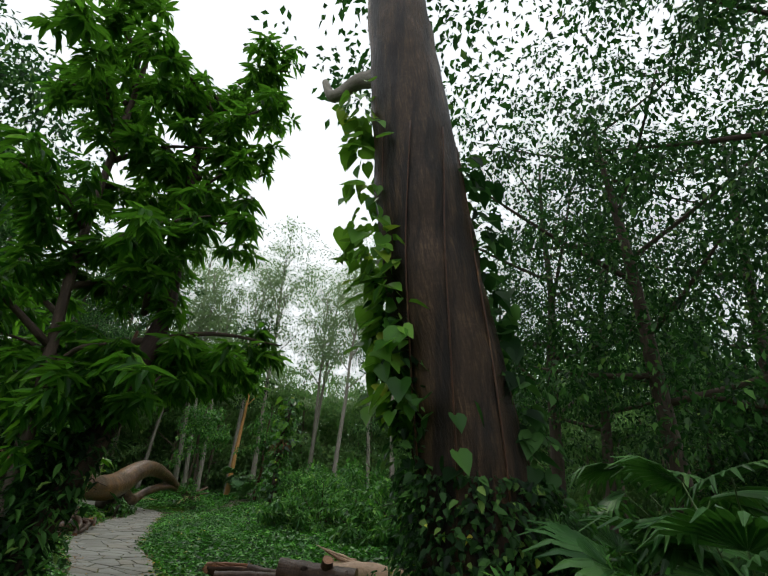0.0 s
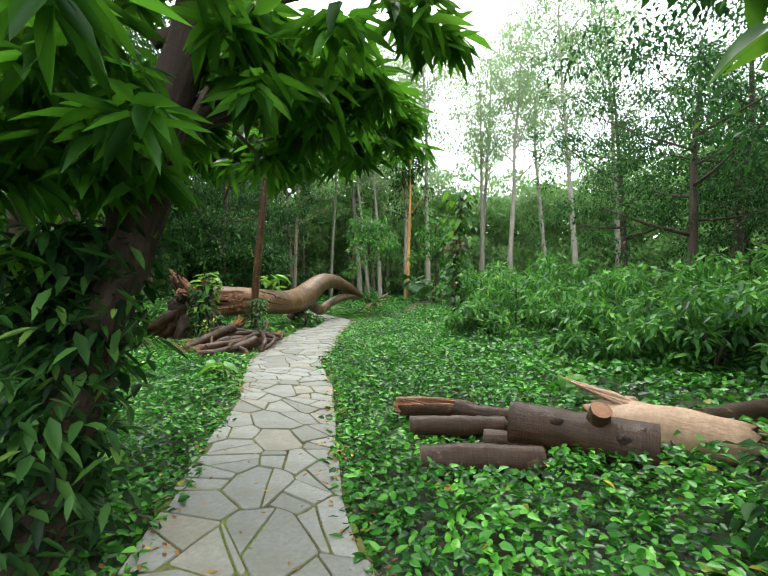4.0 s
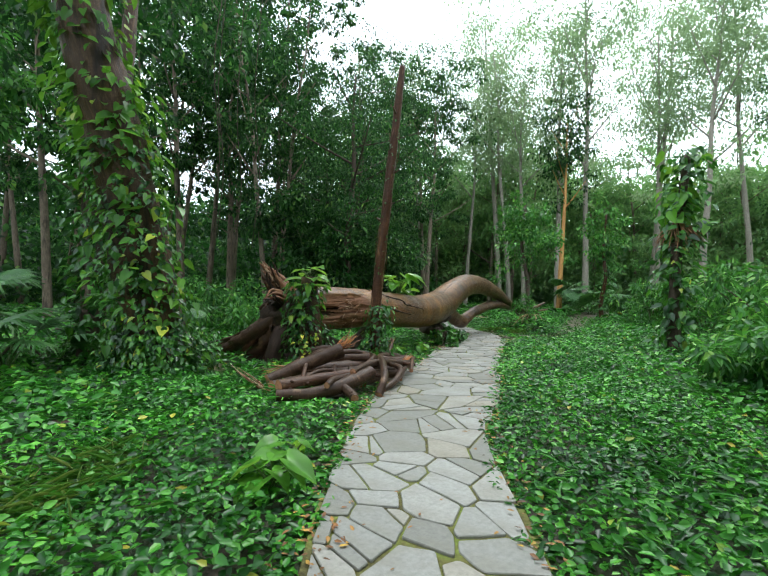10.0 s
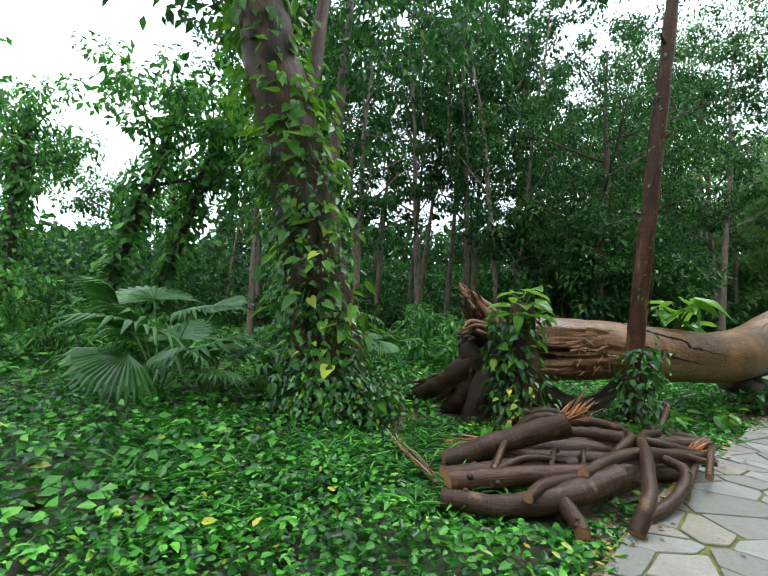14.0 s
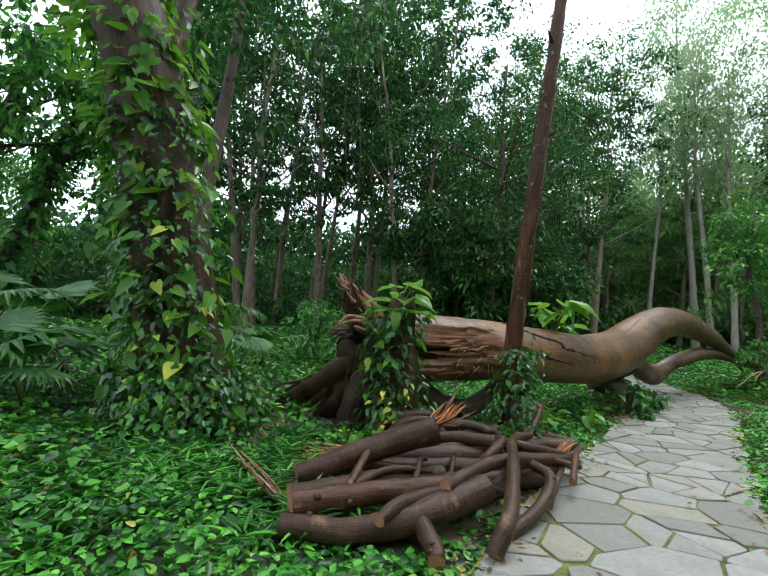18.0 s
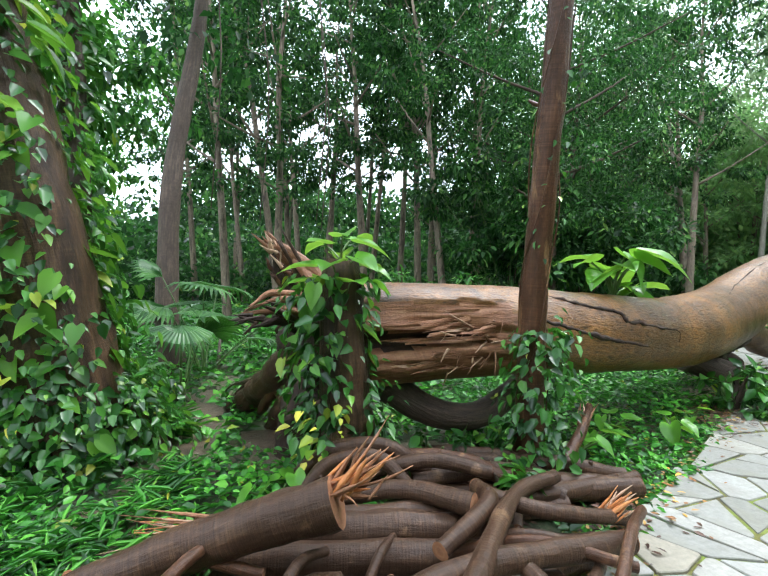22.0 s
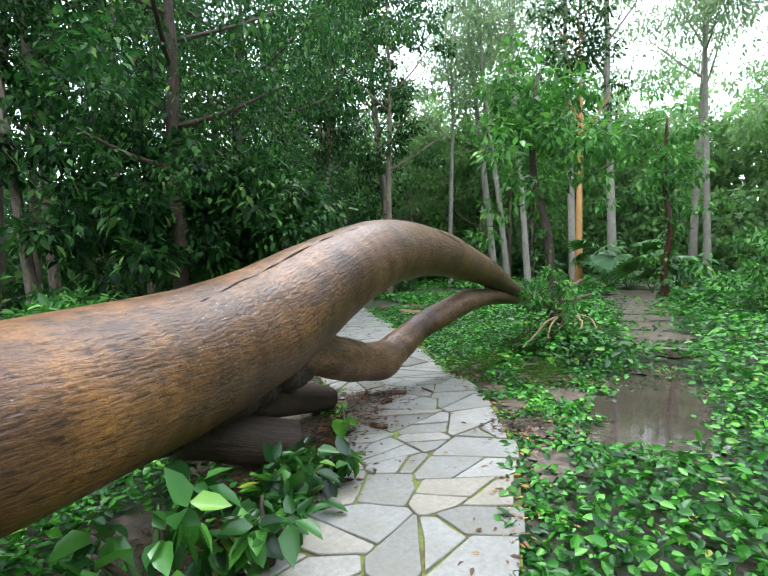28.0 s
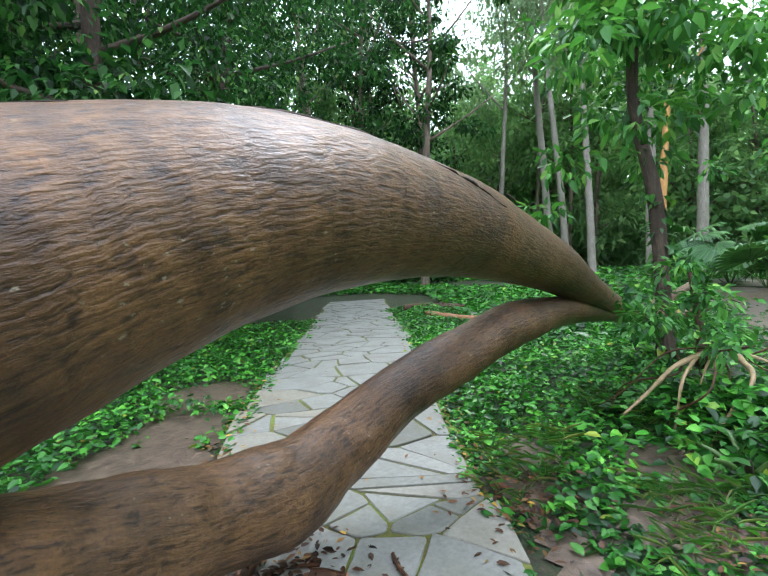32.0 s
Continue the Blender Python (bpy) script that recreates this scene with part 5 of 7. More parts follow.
torn_wood("torn_branch_end", "fresh orange splintered end of a broken branch on the heap", (-8.2, 12.98, 0.55), (0.25, 0.6, 0.55), 0.2, 0.10, 16, (M_HEART, M_SPLIT, M_CUT), 300)
torn_wood("torn_branch_end", "orange torn slivers of wood on the heap", (-8.72, 12.6, 0.2), (-0.35, -0.9, 0.05), 0.5, 0.10, 16, (M_PALE_SPLIT, M_HEART, M_SPLIT), 330)
torn_wood("torn_branch_end", "broken orange knot of wood at the end of the heap", (-8.15, 14.55, 0.12), (0.3, 0.5, 0.6), 0.2, 0.05, 9, (M_HEART, M_PALE_SPLIT), 350)
torn_wood("torn_branch_end", "pale jagged broken branch beside the thin tree", (-9.02, 15.3, 0.3), (-0.45, 0.8, 0.4), 0.3, 0.05, 8, (M_PALE_SPLIT, M_SPLIT), 360)
torn_wood("upright_splinter", "long pale splinter leaning out of the green cover", (-8.35, 11.75, 0.02), (-0.38, -0.36, 0.42), 0.66, 0.02, 4, (M_PALE_SPLIT, M_SPLIT), 370)

# ---- cut logs in the creeper by the first bend ----
log([(-16.1, 28.5, 0.1), (-15.5, 28.95, 0.11), (-14.9, 29.4, 0.1)], 0.12, 0.1, M_BARK_BROWN, "reddish log lying in the green beyond the path", 77, group="")
for k, (x, y, a, ln, r) in enumerate([(-10.32, 21.1, 0.6, 0.16, 0.035), (-10.5, 20.85, 2.2, 0.2, 0.03), (-10.22, 20.75, 1.2, 0.13, 0.022), (-9.95, 21.35, 2.7, 0.22, 0.012), (-9.9, 20.2, 0.3, 0.15, 0.025), (-9.3, 22.6, 0.9, 0.3, 0.014)]):
    log([(x, y, 0.05), (x + 0.5 * ln * math.cos(a), y + 0.5 * ln * math.sin(a), 0.055), (x + ln * math.cos(a), y + ln * math.sin(a), 0.05)], r, r * 0.8, M_BARK_BROWN, "broken red-brown piece of bark by the fallen branch", 600 + k, "bark_piece", group="pieces of bark")
LOGS_A = [([(-2.27, 7.86, 0.1), (-1.85, 8.0, 0.11), (-1.38, 8.15, 0.1)], 0.115, 0.115, M_BARK_LOG, "round dark sawn log"),
          ([(-2.6, 8.62, 0.1), (-2.1, 8.8, 0.1), (-1.75, 8.95, 0.09)], 0.095, 0.09, M_BARK_LOG, "grey sawn log half in the creeper"),
          ([(-1.66, 8.56, 0.25), (-1.2, 8.54, 0.23), (-0.55, 8.45, 0.19)], 0.18, 0.19, M_BARK_LOG, "thick dark sawn log with knots"),
          ([(-1.88, 8.5, 0.09), (-1.45, 8.55, 0.09)], 0.095, 0.09, M_BARK_LOG, "short log under a larger one"),
          ([(-2.3, 9.28, 0.12), (-1.95, 9.3, 0.10), (-1.6, 9.38, 0.07)], 0.105, 0.07, M_BARK_LOG, "narrow end of a split log"),
          ([(0.0, 9.55, 0.14), (0.8, 10.3, 0.13), (1.35, 10.9, 0.13)], 0.12, 0.10, M_BARK_LOG, "dark log reaching into the bushes")]
for k, (pts, r0, r1, mat, label) in enumerate(LOGS_A):
    log(pts, r0, r1, mat, label + " beside the path", 200 + k, group="cut logs by the path")
log([(-0.98, 8.48, 0.34), (-0.95, 8.4, 0.47)], 0.085, 0.08, M_BARK_LOG, "sawn knot stub on the thick log", 211, "knot_stub", group="cut logs by the path")
for x, y, z in ((-1.28, 8.4, 0.33), (-0.8, 8.31, 0.27)):
    tagged(put("bark_knot", mesh_of("bark_knot", *(lambda t: (t[0], t[1], M_HOLLOW, t[2]))(tube([(x, y + 0.05, z - 0.02, 0.055), (x, y, z, 0.05), (x, y - 0.02, z, 0.022)], sides=12, steps=3, rough=0.3, wave=18)))), "dark round knot on the thick log", "knot")


def shell(name, label, pts, a0, a1, thick, mats, ragged, seed, cols=16):
    """A torn half-shell of wood: an arc of a tube along its axis, thick as a plank, with ragged ends and edges."""
    ob = thing(name, label, "log", (pts[0][0], pts[0][1], 0), "cut logs by the path")
    s = spline(pts, 8)
    r = random.Random(seed)
    tan = np.gradient(s[:, :3], axis=0)
    tan /= np.linalg.norm(tan, axis=1)[:, None]
    n_r, verts, faces, uv = len(s), [], [], []
    pull = [[r.uniform(0, 1) ** 2 for _ in range(cols)] for _ in (0, 1)]
    for skin in (0, 1):
        for i in range(n_r):
            u = np.cross(tan[i], (0, 0, 1.0))
            u /= np.linalg.norm(u)
            w = np.cross(u, tan[i])
            for c in range(cols):
                a = a0 + (a1 - a0) * c / (cols - 1)
                q = s[i, 3] * (1 + 0.10 * noise.noise(Vector((i * 0.35, c * 0.5, seed)))) - skin * thick
                end = (ragged[0] * pull[0][c] if i == 0 else 0) - (ragged[1] * pull[1][c] if i == n_r - 1 else 0)
                verts.append(s[i, :3] + q * (math.cos(a) * u + math.sin(a) * w) - tan[i] * end)
    m = n_r * cols
    for i in range(n_r - 1):
        for c in range(cols - 1):
            k = i * cols + c
            faces += [(k, k + 1, k + cols + 1, k + cols), (m + k, m + k + cols, m + k + cols + 1, m + k + 1)]
    rim = list(range(cols)) + [i * cols + cols - 1 for i in range(1, n_r)] + [(n_r - 1) * cols + c for c in range(cols - 2, -1, -1)] + [i * cols for i in range(n_r - 2, 0, -1)]
    faces += [(rim[k], m + rim[k], m + rim[(k + 1) % len(rim)], rim[(k + 1) % len(rim)]) for k in range(len(rim))]
    for f in faces:
        uv += [((q % cols) * s[0, 3] * 0.15, ((q % m) // cols) * 0.06) for q in f]
    me = mesh_of("torn_shell", verts, faces, mats[0], uv)
    me.materials.append(mats[1])
    for p in me.polygons:
        if min(p.vertices) >= m or max(p.vertices) >= m > min(p.vertices):
            p.material_index = 1
    put("torn_shell", me, ob)
    return ob


# hollow log torn open along its top, and a peeled pale log with a raised flap
hollow = shell("hollow_log", "hollow dark log torn open, with orange wood inside", [(-2.85, 9.12, 0.15, 0.13), (-2.50, 9.24, 0.15, 0.13), (-2.10, 9.34, 0.12, 0.11)], 2.6, 6.6, 0.03, (M_BARK_LOG, M_SPLIT), (0.12, 0.02), 5)
for k in range(12):
    b = np.array([-2.87 + 0.05 * k + rng.normal(0, 0.02), 9.08 + 0.018 * k + rng.normal(0, 0.03), 0.13 + rng.uniform(0, 0.1)])
    splinter(b + np.array([0.25, 0.1, -0.02]), b + np.array([-0.05, 0, rng.uniform(0.0, 0.07)]), rng.uniform(0.006, 0.014), (M_HEART, M_SPLIT, M_PALE_SPLIT)[k % 3], hollow, "torn_sliver", 390 + k)
peeled = shell("peeled_log", "pale peeled log with a torn pointed flap", [(-0.95, 9.12, 0.16, 0.20), (-0.45, 8.98, 0.17, 0.235), (0.12, 8.86, 0.15, 0.20)], -0.6, 3.6, 0.06, (M_PALE_SPLIT, M_SPLIT), (0.1, 0.14), 9)
for k in range(9):
    q = k / 8
    splinter((-0.6 + 0.1 * q, 9.22 - 0.22 * q, 0.36 - 0.05 * q), (-1.25 + 0.35 * q, 9.2 - 0.16 * q, 0.56 - 0.12 * q), 0.04 - 0.015 * q, M_PALE_SPLIT, peeled, "torn_flap", 430 + k, "pale pointed flap of torn wood")
for k in range(14):
    b = np.array([rng.uniform(-0.28, 0.22), 8.88 + rng.uniform(-0.12, 0.1), rng.uniform(0.08, 0.3)])
    splinter(b, b + np.array([rng.uniform(0.1, 0.3), rng.uniform(-0.1, 0.05), rng.uniform(-0.1, 0.06)]), rng.uniform(0.008, 0.022), (M_PALE_SPLIT, M_HEART, M_SPLIT)[k % 3], peeled, "torn_sliver", 420 + k)
torn_wood("torn_log_end", "pale torn end of a dark log by the bushes", (1.0, 10.5, 0.2), (0.6, 0.6, 0.3), 0.5, 0.06, 7, (M_PALE_SPLIT, M_SPLIT), 395)


# ---- trees close to the walk ----
def big_vine(name, pts, reach, n, size, mat, parent, label="", bare=None):
    return vine_wrap(name, pts, reach, n, size, mat, parent, 0, 0.92 if "broad" in name else 0.72, label=label, bare=bare)


# leaning vine-clad tree at the start of the walk
first = thing("vine_clad_tree", "massive dark wet trunk hung with broad climbing leaves", "tree", (1.05, 6.9, 0))
FIRST = [(1.08, 6.87, -0.1, 0.92), (1.0, 6.88, 0.6, 0.74), (0.86, 6.89, 1.5, 0.67), (0.68, 6.91, 2.6, 0.67), (0.28, 6.94, 4.5, 0.70), (-0.04, 6.96, 6.8, 0.68), (-0.55, 6.95, 10.6, 0.56), (-1.1, 7.0, 15, 0.3)]
limb("trunk", FIRST, M_BARK_FIRST, first, sides=48, steps=9, rough=0.045, wave=1.8, seed=51, flute=0.10)
# vine leaves in the dark forest colour, which stands for shade on this trunk
big_vine("small_vine_leaves", [(1.08, 6.87, 0.0, 0.80), (1.0, 6.88, 0.7, 0.74), (0.88, 6.89, 1.6, 0.62)], 0.36, 4600, 0.105, M_FOREST, first, "dense small glossy vine leaves round the foot, darkened for shade")
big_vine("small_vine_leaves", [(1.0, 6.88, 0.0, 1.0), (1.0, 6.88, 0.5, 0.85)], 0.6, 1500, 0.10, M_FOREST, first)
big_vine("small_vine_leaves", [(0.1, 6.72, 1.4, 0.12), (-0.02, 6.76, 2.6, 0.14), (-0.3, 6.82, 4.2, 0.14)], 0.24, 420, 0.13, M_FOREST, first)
big_vine("broad_vine_leaves", [(-0.02, 6.74, 2.2, 0.12), (-0.28, 6.8, 3.6, 0.16), (-0.62, 6.85, 5.2, 0.18), (-0.95, 6.9, 7.6, 0.18)], 0.34, 330, 0.28, M_VINE_BRIGHT, first, "broad round hanging climber leaves")
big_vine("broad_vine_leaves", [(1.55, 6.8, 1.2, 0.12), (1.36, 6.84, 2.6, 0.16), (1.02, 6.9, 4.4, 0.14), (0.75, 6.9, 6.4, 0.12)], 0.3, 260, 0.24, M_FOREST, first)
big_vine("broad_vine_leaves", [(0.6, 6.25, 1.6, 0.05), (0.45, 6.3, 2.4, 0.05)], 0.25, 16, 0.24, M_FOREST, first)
big_vine("yellow_leaves", [(1.05, 6.85, 0.3, 0.85), (0.95, 6.88, 1.4, 0.75)], 0.4, 30, 0.10, M_VINE_YELLOW, first, "scattered yellowing leaves")
limb("limb", [(-0.55, 7.2, 8.6, 0.2), (-1.2, 7.6, 8.9, 0.16), (-1.7, 7.8, 8.7, 0.12), (-1.95, 7.9, 9.2, 0.07)], M_BARK_PALE, first, "bare pale broken limb", sides=10, steps=5, rough=0.12)
for k in range(8):
    a = k * 0.8
    limb("vine_stem", [(np.interp(z, [0, 1.5, 4.5, 7], [1.05, 0.86, 0.28, -0.05]) + (0.72 - 0.008 * z) * math.cos(a + z * 0.2), 6.9 + (0.72 - 0.008 * z) * math.sin(a + z * 0.2), z, 0.014) for z in np.arange(0, 7, 0.6)], M_BARK_BROWN, first, sides=6, steps=3)
foliage("crown", [(-0.1 + rng.normal(0, 1.6), 8.5 + rng.normal(0, 1.6), 11.0 + rng.normal(0, 1.0)) for _ in range(40)], 0.8, 40, 0.22, M_FOREST, first)

# drooping-leaved tree by the path
mango = thing("drooping_leaf_tree", "low dark tree with long drooping green leaves hanging over the path", "tree", (-4.0, 6.1, 0))
limb("trunk", [(-3.82, 6.0, -0.1, 0.24), (-3.76, 6.06, 0.5, 0.17), (-3.6, 6.2, 1.2, 0.145), (-3.44, 6.36, 1.9, 0.14), (-3.4, 6.5, 2.5, 0.13), (-3.3, 6.7, 3.4, 0.11), (-3.5, 6.8, 5.0, 0.08), (-3.7, 6.9, 7.5, 0.04)], M_HOLLOW, mango, "dark leaning trunk", sides=20, steps=8, rough=0.12, wave=4, seed=61)
limb("stem", [(-3.85, 6.0, 0.1, 0.10), (-4.05, 6.1, 1.0, 0.075), (-4.2, 6.2, 2.0, 0.07), (-4.45, 6.25, 4.0, 0.06), (-4.6, 6.35, 6.8, 0.045), (-4.7, 6.4, 9.2, 0.02)], M_BARK_DARK, mango, sides=12, steps=7, rough=0.1, wave=4, seed=62)
mr = random.Random(9)
m_centres, m_tips = [], []
for k in range(36):
    a, z0 = k * 2.4, 1.3 + 7.4 * k / 36
    reach = mr.uniform(0.9, 1.9) * (0.45 if z0 < 2.0 else 1.0 if z0 < 4 else 0.85)
    bx, by = (-4.05 - 0.1 * z0, 6.12 + 0.04 * z0) if k % 2 else (-3.6 + 0.02 * z0, 6.2 + 0.12 * z0)
    tip = (bx + math.cos(a) * reach, by + math.sin(a) * reach, z0 + mr.uniform(0.2, 0.8))
    if tip[0] > -3.2 and tip[2] < 2.3:
        tip = (tip[0], tip[1], 2.5)
    limb("limb", [(bx, by, z0, 0.05), ((bx + tip[0]) / 2, (by + tip[1]) / 2, (z0 + tip[2]) / 2 + 0.15, 0.03), (*tip, 0.012)], M_BARK_DARK, mango, sides=7, steps=4, seed=k)
    for q in np.linspace(0.25, 1.12, 10):
        m_tips.append((bx + (tip[0] - bx) * q + mr.gauss(0, 0.22), by + (tip[1] - by) * q + mr.gauss(0, 0.22), z0 + (tip[2] - z0) * q + mr.gauss(0, 0.22)))
for tip in ((-3.0, 7.3, 2.75), (-3.1, 8.0, 2.9), (-2.7, 7.7, 3.0), (-3.3, 8.6, 2.95), (-2.9, 6.8, 2.9), (-3.0, 9.0, 3.1), (-4.6, 8.2, 2.9), (-4.2, 8.8, 3.05), (-4.9, 7.6, 2.8), (-5.2, 8.6, 3.2), (-4.4, 9.3, 3.4), (-5.6, 7.8, 3.1), (-3.8, 9.0, 3.4)):
    limb("limb", [(-3.42, 6.45, 2.3, 0.045), (-3.5, 6.7 + 0.2 * (tip[1] - 6.2), 2.75, 0.03), (*tip, 0.012)], M_BARK_DARK, mango, sides=7, steps=4)
    m_tips += [(tip[0] + mr.gauss(0, 0.16), tip[1] + mr.gauss(0, 0.16), tip[2] + mr.gauss(0, 0.08)) for _ in range(9)]
# leaves stand in rosettes at the twig ends and hang down
m_tips = [q for q in m_tips if q[2] > (2.35 if q[1] > 6.35 else 1.9) or math.hypot(q[0] + 3.85, q[1] - 6.05) < 0.35]
m_tips = [tuple(np.array(q) + np.array([mr.gauss(0, 0.13), mr.gauss(0, 0.13), mr.gauss(0, 0.1)]) * c) for q in m_tips for c in (0, 1)]
rosette = np.repeat(np.array(m_tips), 19, 0)
a = rng.uniform(0, 2 * math.pi, len(rosette))
out = np.c_[np.cos(a), np.sin(a), np.zeros(len(a))]
p = rosette + rng.normal(0, 0.03, rosette.shape) + out * 0.02
ln = rng.uniform(0.17, 0.33, len(p))
put("crown", leaf_cloud("crown", p, out + np.c_[np.zeros((len(a), 2)), rng.uniform(-1.1, 0.25, len(a))], np.c_[rng.normal(0, 0.3, (len(a), 2)), np.ones(len(a))] + out * 0.5, ln, ln * 0.27, M_MANGO, True, 0.3, 0.25), mango, "long narrow drooping leaves")
low = np.c_[rng.normal(-3.9, 0.16, 4200), rng.normal(6.0, 0.15, 4200), 1.75 * rng.random(4200) ** 1.3 + 0.05]
low[:, 0] += 0.14 * low[:, 2]
low[:, 1] += 0.12 * low[:, 2]
a = rng.uniform(0, 2 * math.pi, len(low))
ln = rng.uniform(0.09, 0.2, len(low))
put("shoot_foliage", leaf_cloud("shoot_foliage", low, np.c_[np.cos(a), np.sin(a), rng.uniform(-1.2, 0.1, len(a))], np.c_[np.cos(a) * 0.4, np.sin(a) * 0.4, np.ones(len(a))], ln, ln * 0.35, M_FOREST, True), mango, "low shoots round the foot")

# twin vine-clad trunks left of the fallen tree
twin = thing("vine_clad_tree", "tall dark tree thickly wrapped in bright climbing leaves", "tree", (-10.75, 11.25, 0))
TWIN = [(-10.72, 11.53, -0.1, 0.62), (-10.75, 11.45, 0.5, 0.46), (-10.78, 11.23, 1.6, 0.42), (-10.82, 10.85, 3.4, 0.38), (-10.9, 10.40, 5.2, 0.34), (-11.1, 9.85, 7.5, 0.28), (-11.3, 9.25, 11, 0.15)]
limb("trunk", TWIN, M_BARK_MOSS, twin, sides=26, steps=8, rough=0.09, wave=2.6, seed=71, flute=0.15)
limb("limb", [(-10.82, 10.90, 2.8, 0.16), (-11.2, 11.05, 4.2, 0.13), (-11.6, 11.35, 6.5, 0.09), (-12.0, 11.55, 9, 0.05)], M_BARK_MOSS, twin, sides=14, steps=6, rough=0.09, seed=72)
big_vine("vine_leaves", TWIN[:4], 0.26, 2900, 0.105, M_VINE, twin, bare=(1.05, 0.4, 0.6, 3.0))
big_vine("vine_leaves", TWIN[:5], 0.36, 600, 0.145, M_VINE_BRIGHT, twin, bare=(1.05, 0.4, 0.6, 3.0))
big_vine("vine_leaves", [(-10.75, 11.50, 0.0, 0.5), (-10.75, 11.45, 0.7, 0.4)], 0.5, 1700, 0.09, M_VINE, twin)
big_vine("vine_leaves", [(-10.6, 11.45, 0.8, 0.3), (-10.65, 11.10, 2.5, 0.32), (-10.75, 10.65, 4.2, 0.3)], 0.34, 210, 0.2, M_VINE_BRIGHT, twin, "broad bright climber leaves", bare=(1.05, 0.4, 0.6, 3.0))
big_vine("vine_leaves", TWIN[3:], 0.4, 600, 0.16, M_VINE_BRIGHT, twin)
big_vine("yellow_leaves", TWIN[:2], 0.42, 60, 0.09, M_VINE_YELLOW, twin, "yellowing leaves round the foot")
foliage("crown", [(-11.3 + rng.normal(0, 1.5), 9.6 + rng.normal(0, 1.5), 10.2 + rng.normal(0, 1.2)) for _ in range(60)], 0.75, 70, 0.2, M_FOREST, twin)

second = thing("vine_clad_tree", "second vine-wrapped trunk standing behind the first", "tree", (-12.6, 11.2, 0))
SECOND = [(-12.6, 11.2, -0.1, 0.24), (-12.6, 11.2, 1.5, 0.17), (-12.75, 11.15, 3.5, 0.15), (-13.0, 11.0, 6, 0.12), (-13.4, 10.8, 10, 0.07)]
limb("trunk", SECOND, M_BARK_DARK, second, sides=14, steps=6, rough=0.09, seed=75)
big_vine("vine_leaves", SECOND, 0.32, 1500, 0.16, M_VINE, second)
foliage("crown", [(-13.2 + rng.normal(0, 1.4), 11 + rng.normal(0, 1.4), 8 + rng.normal(0, 1.5)) for _ in range(36)], 0.75, 55, 0.22, M_FOREST, second)

leaning = thing("leaning_tree", "dark trunk leaning away behind the vine-clad tree", "tree", (-14.0, 11.9, 0))
limb("trunk", [(-14.0, 12.2, -0.1, 0.22), (-14.1, 12.1, 1.2, 0.17), (-14.6, 12.2, 3.4, 0.15), (-15.3, 12.6, 6.0, 0.13), (-15.9, 13.0, 9.5, 0.08)], M_BARK_DARK, leaning, sides=14, steps=6, rough=0.07, seed=78)
foliage("crown", [(-15.6 + rng.normal(0, 1.8), 12.8 + rng.normal(0, 1.8), 9 + rng.normal(0, 1.6)) for _ in range(46)], 0.8, 55, 0.24, M_FOREST, leaning)

# small ivy tree beyond the fallen crown
ivy = thing("ivy_tree", "small crooked tree thick with dark leaves beyond the fallen crown", "tree", (-9.95, 25.9, 0))
IVY = [(-9.9, 25.9, -0.1, 0.12), (-9.95, 25.9, 0.8, 0.09), (-10.05, 25.95, 2.0, 0.085), (-10.3, 26.0, 3.3, 0.07), (-10.2, 26.1, 5.0, 0.04)]
limb("trunk", IVY, M_BARK_DARK, ivy, sides=12, steps=6, rough=0.1, seed=81)
foliage("crown", [(-10.1 + rng.normal(0, 0.62), 26.0 + rng.normal(0, 0.62), 4.0 + rng.normal(0, 0.7)) for _ in range(52)], 0.42, 60, 0.16, M_BUSH, ivy, oval=True)
big_vine("vine_leaves", IVY[:3], 0.12, 120, 0.12, M_VINE, ivy)

side = thing("ivy_tree", "thin crooked tree hung with creeper beside the mud track", "tree", (-8.75, 33.5, 0))
SIDE = [(-8.75, 33.5, -0.1, 0.14), (-8.8, 33.5, 1.0, 0.10), (-8.6, 33.5, 2.2, 0.09), (-8.75, 33.6, 3.6, 0.07), (-8.65, 33.7, 5.6, 0.04)]
limb("trunk", SIDE, M_BARK_BROWN, side, sides=10, steps=6, rough=0.12, seed=83)
foliage("crown", [(-8.65 + rng.normal(0, 0.7), 33.6 + rng.normal(0, 0.7), 4.3 + rng.normal(0, 1.0)) for _ in range(34)], 0.45, 44, 0.2, M_BUSH, side, oval=True)
big_vine("vine_leaves", SIDE[:4], 0.3, 300, 0.14, M_VINE, side)

# dead stub hung with creeper and rusty fronds
stub = thing("creeper_hung_stub", "slim broken trunk hung with creeper and rusty dead fronds", "tree", (-4.55, 20.1, 0))
STUB = [(-4.55, 20.1, -0.1, 0.16), (-4.55, 20.1, 1.5, 0.12), (-4.5, 20.1, 3.0, 0.11), (-4.35, 20.2, 4.6, 0.07)]
limb("trunk", STUB, M_BARK_DARK, stub, sides=12, steps=6, rough=0.12, seed=85)
big_vine("vine_leaves", STUB, 0.5, 750, 0.18, M_VINE, stub)
big_vine("broad_leaves", STUB[2:], 0.4, 26, 0.36, M_ARUM, stub)
for k in range(60):
    a = rng.uniform(0, math.tau)
    splinter((-4.52 + 0.1 * math.cos(a), 20.1 + 0.1 * math.sin(a), 3.05), (-4.5 + 0.5 * math.cos(a), 20.1 + 0.5 * math.sin(a), 2.45 + rng.uniform(-0.2, 0.3)), 0.015, M_CUT, stub, "dead_frond", k)

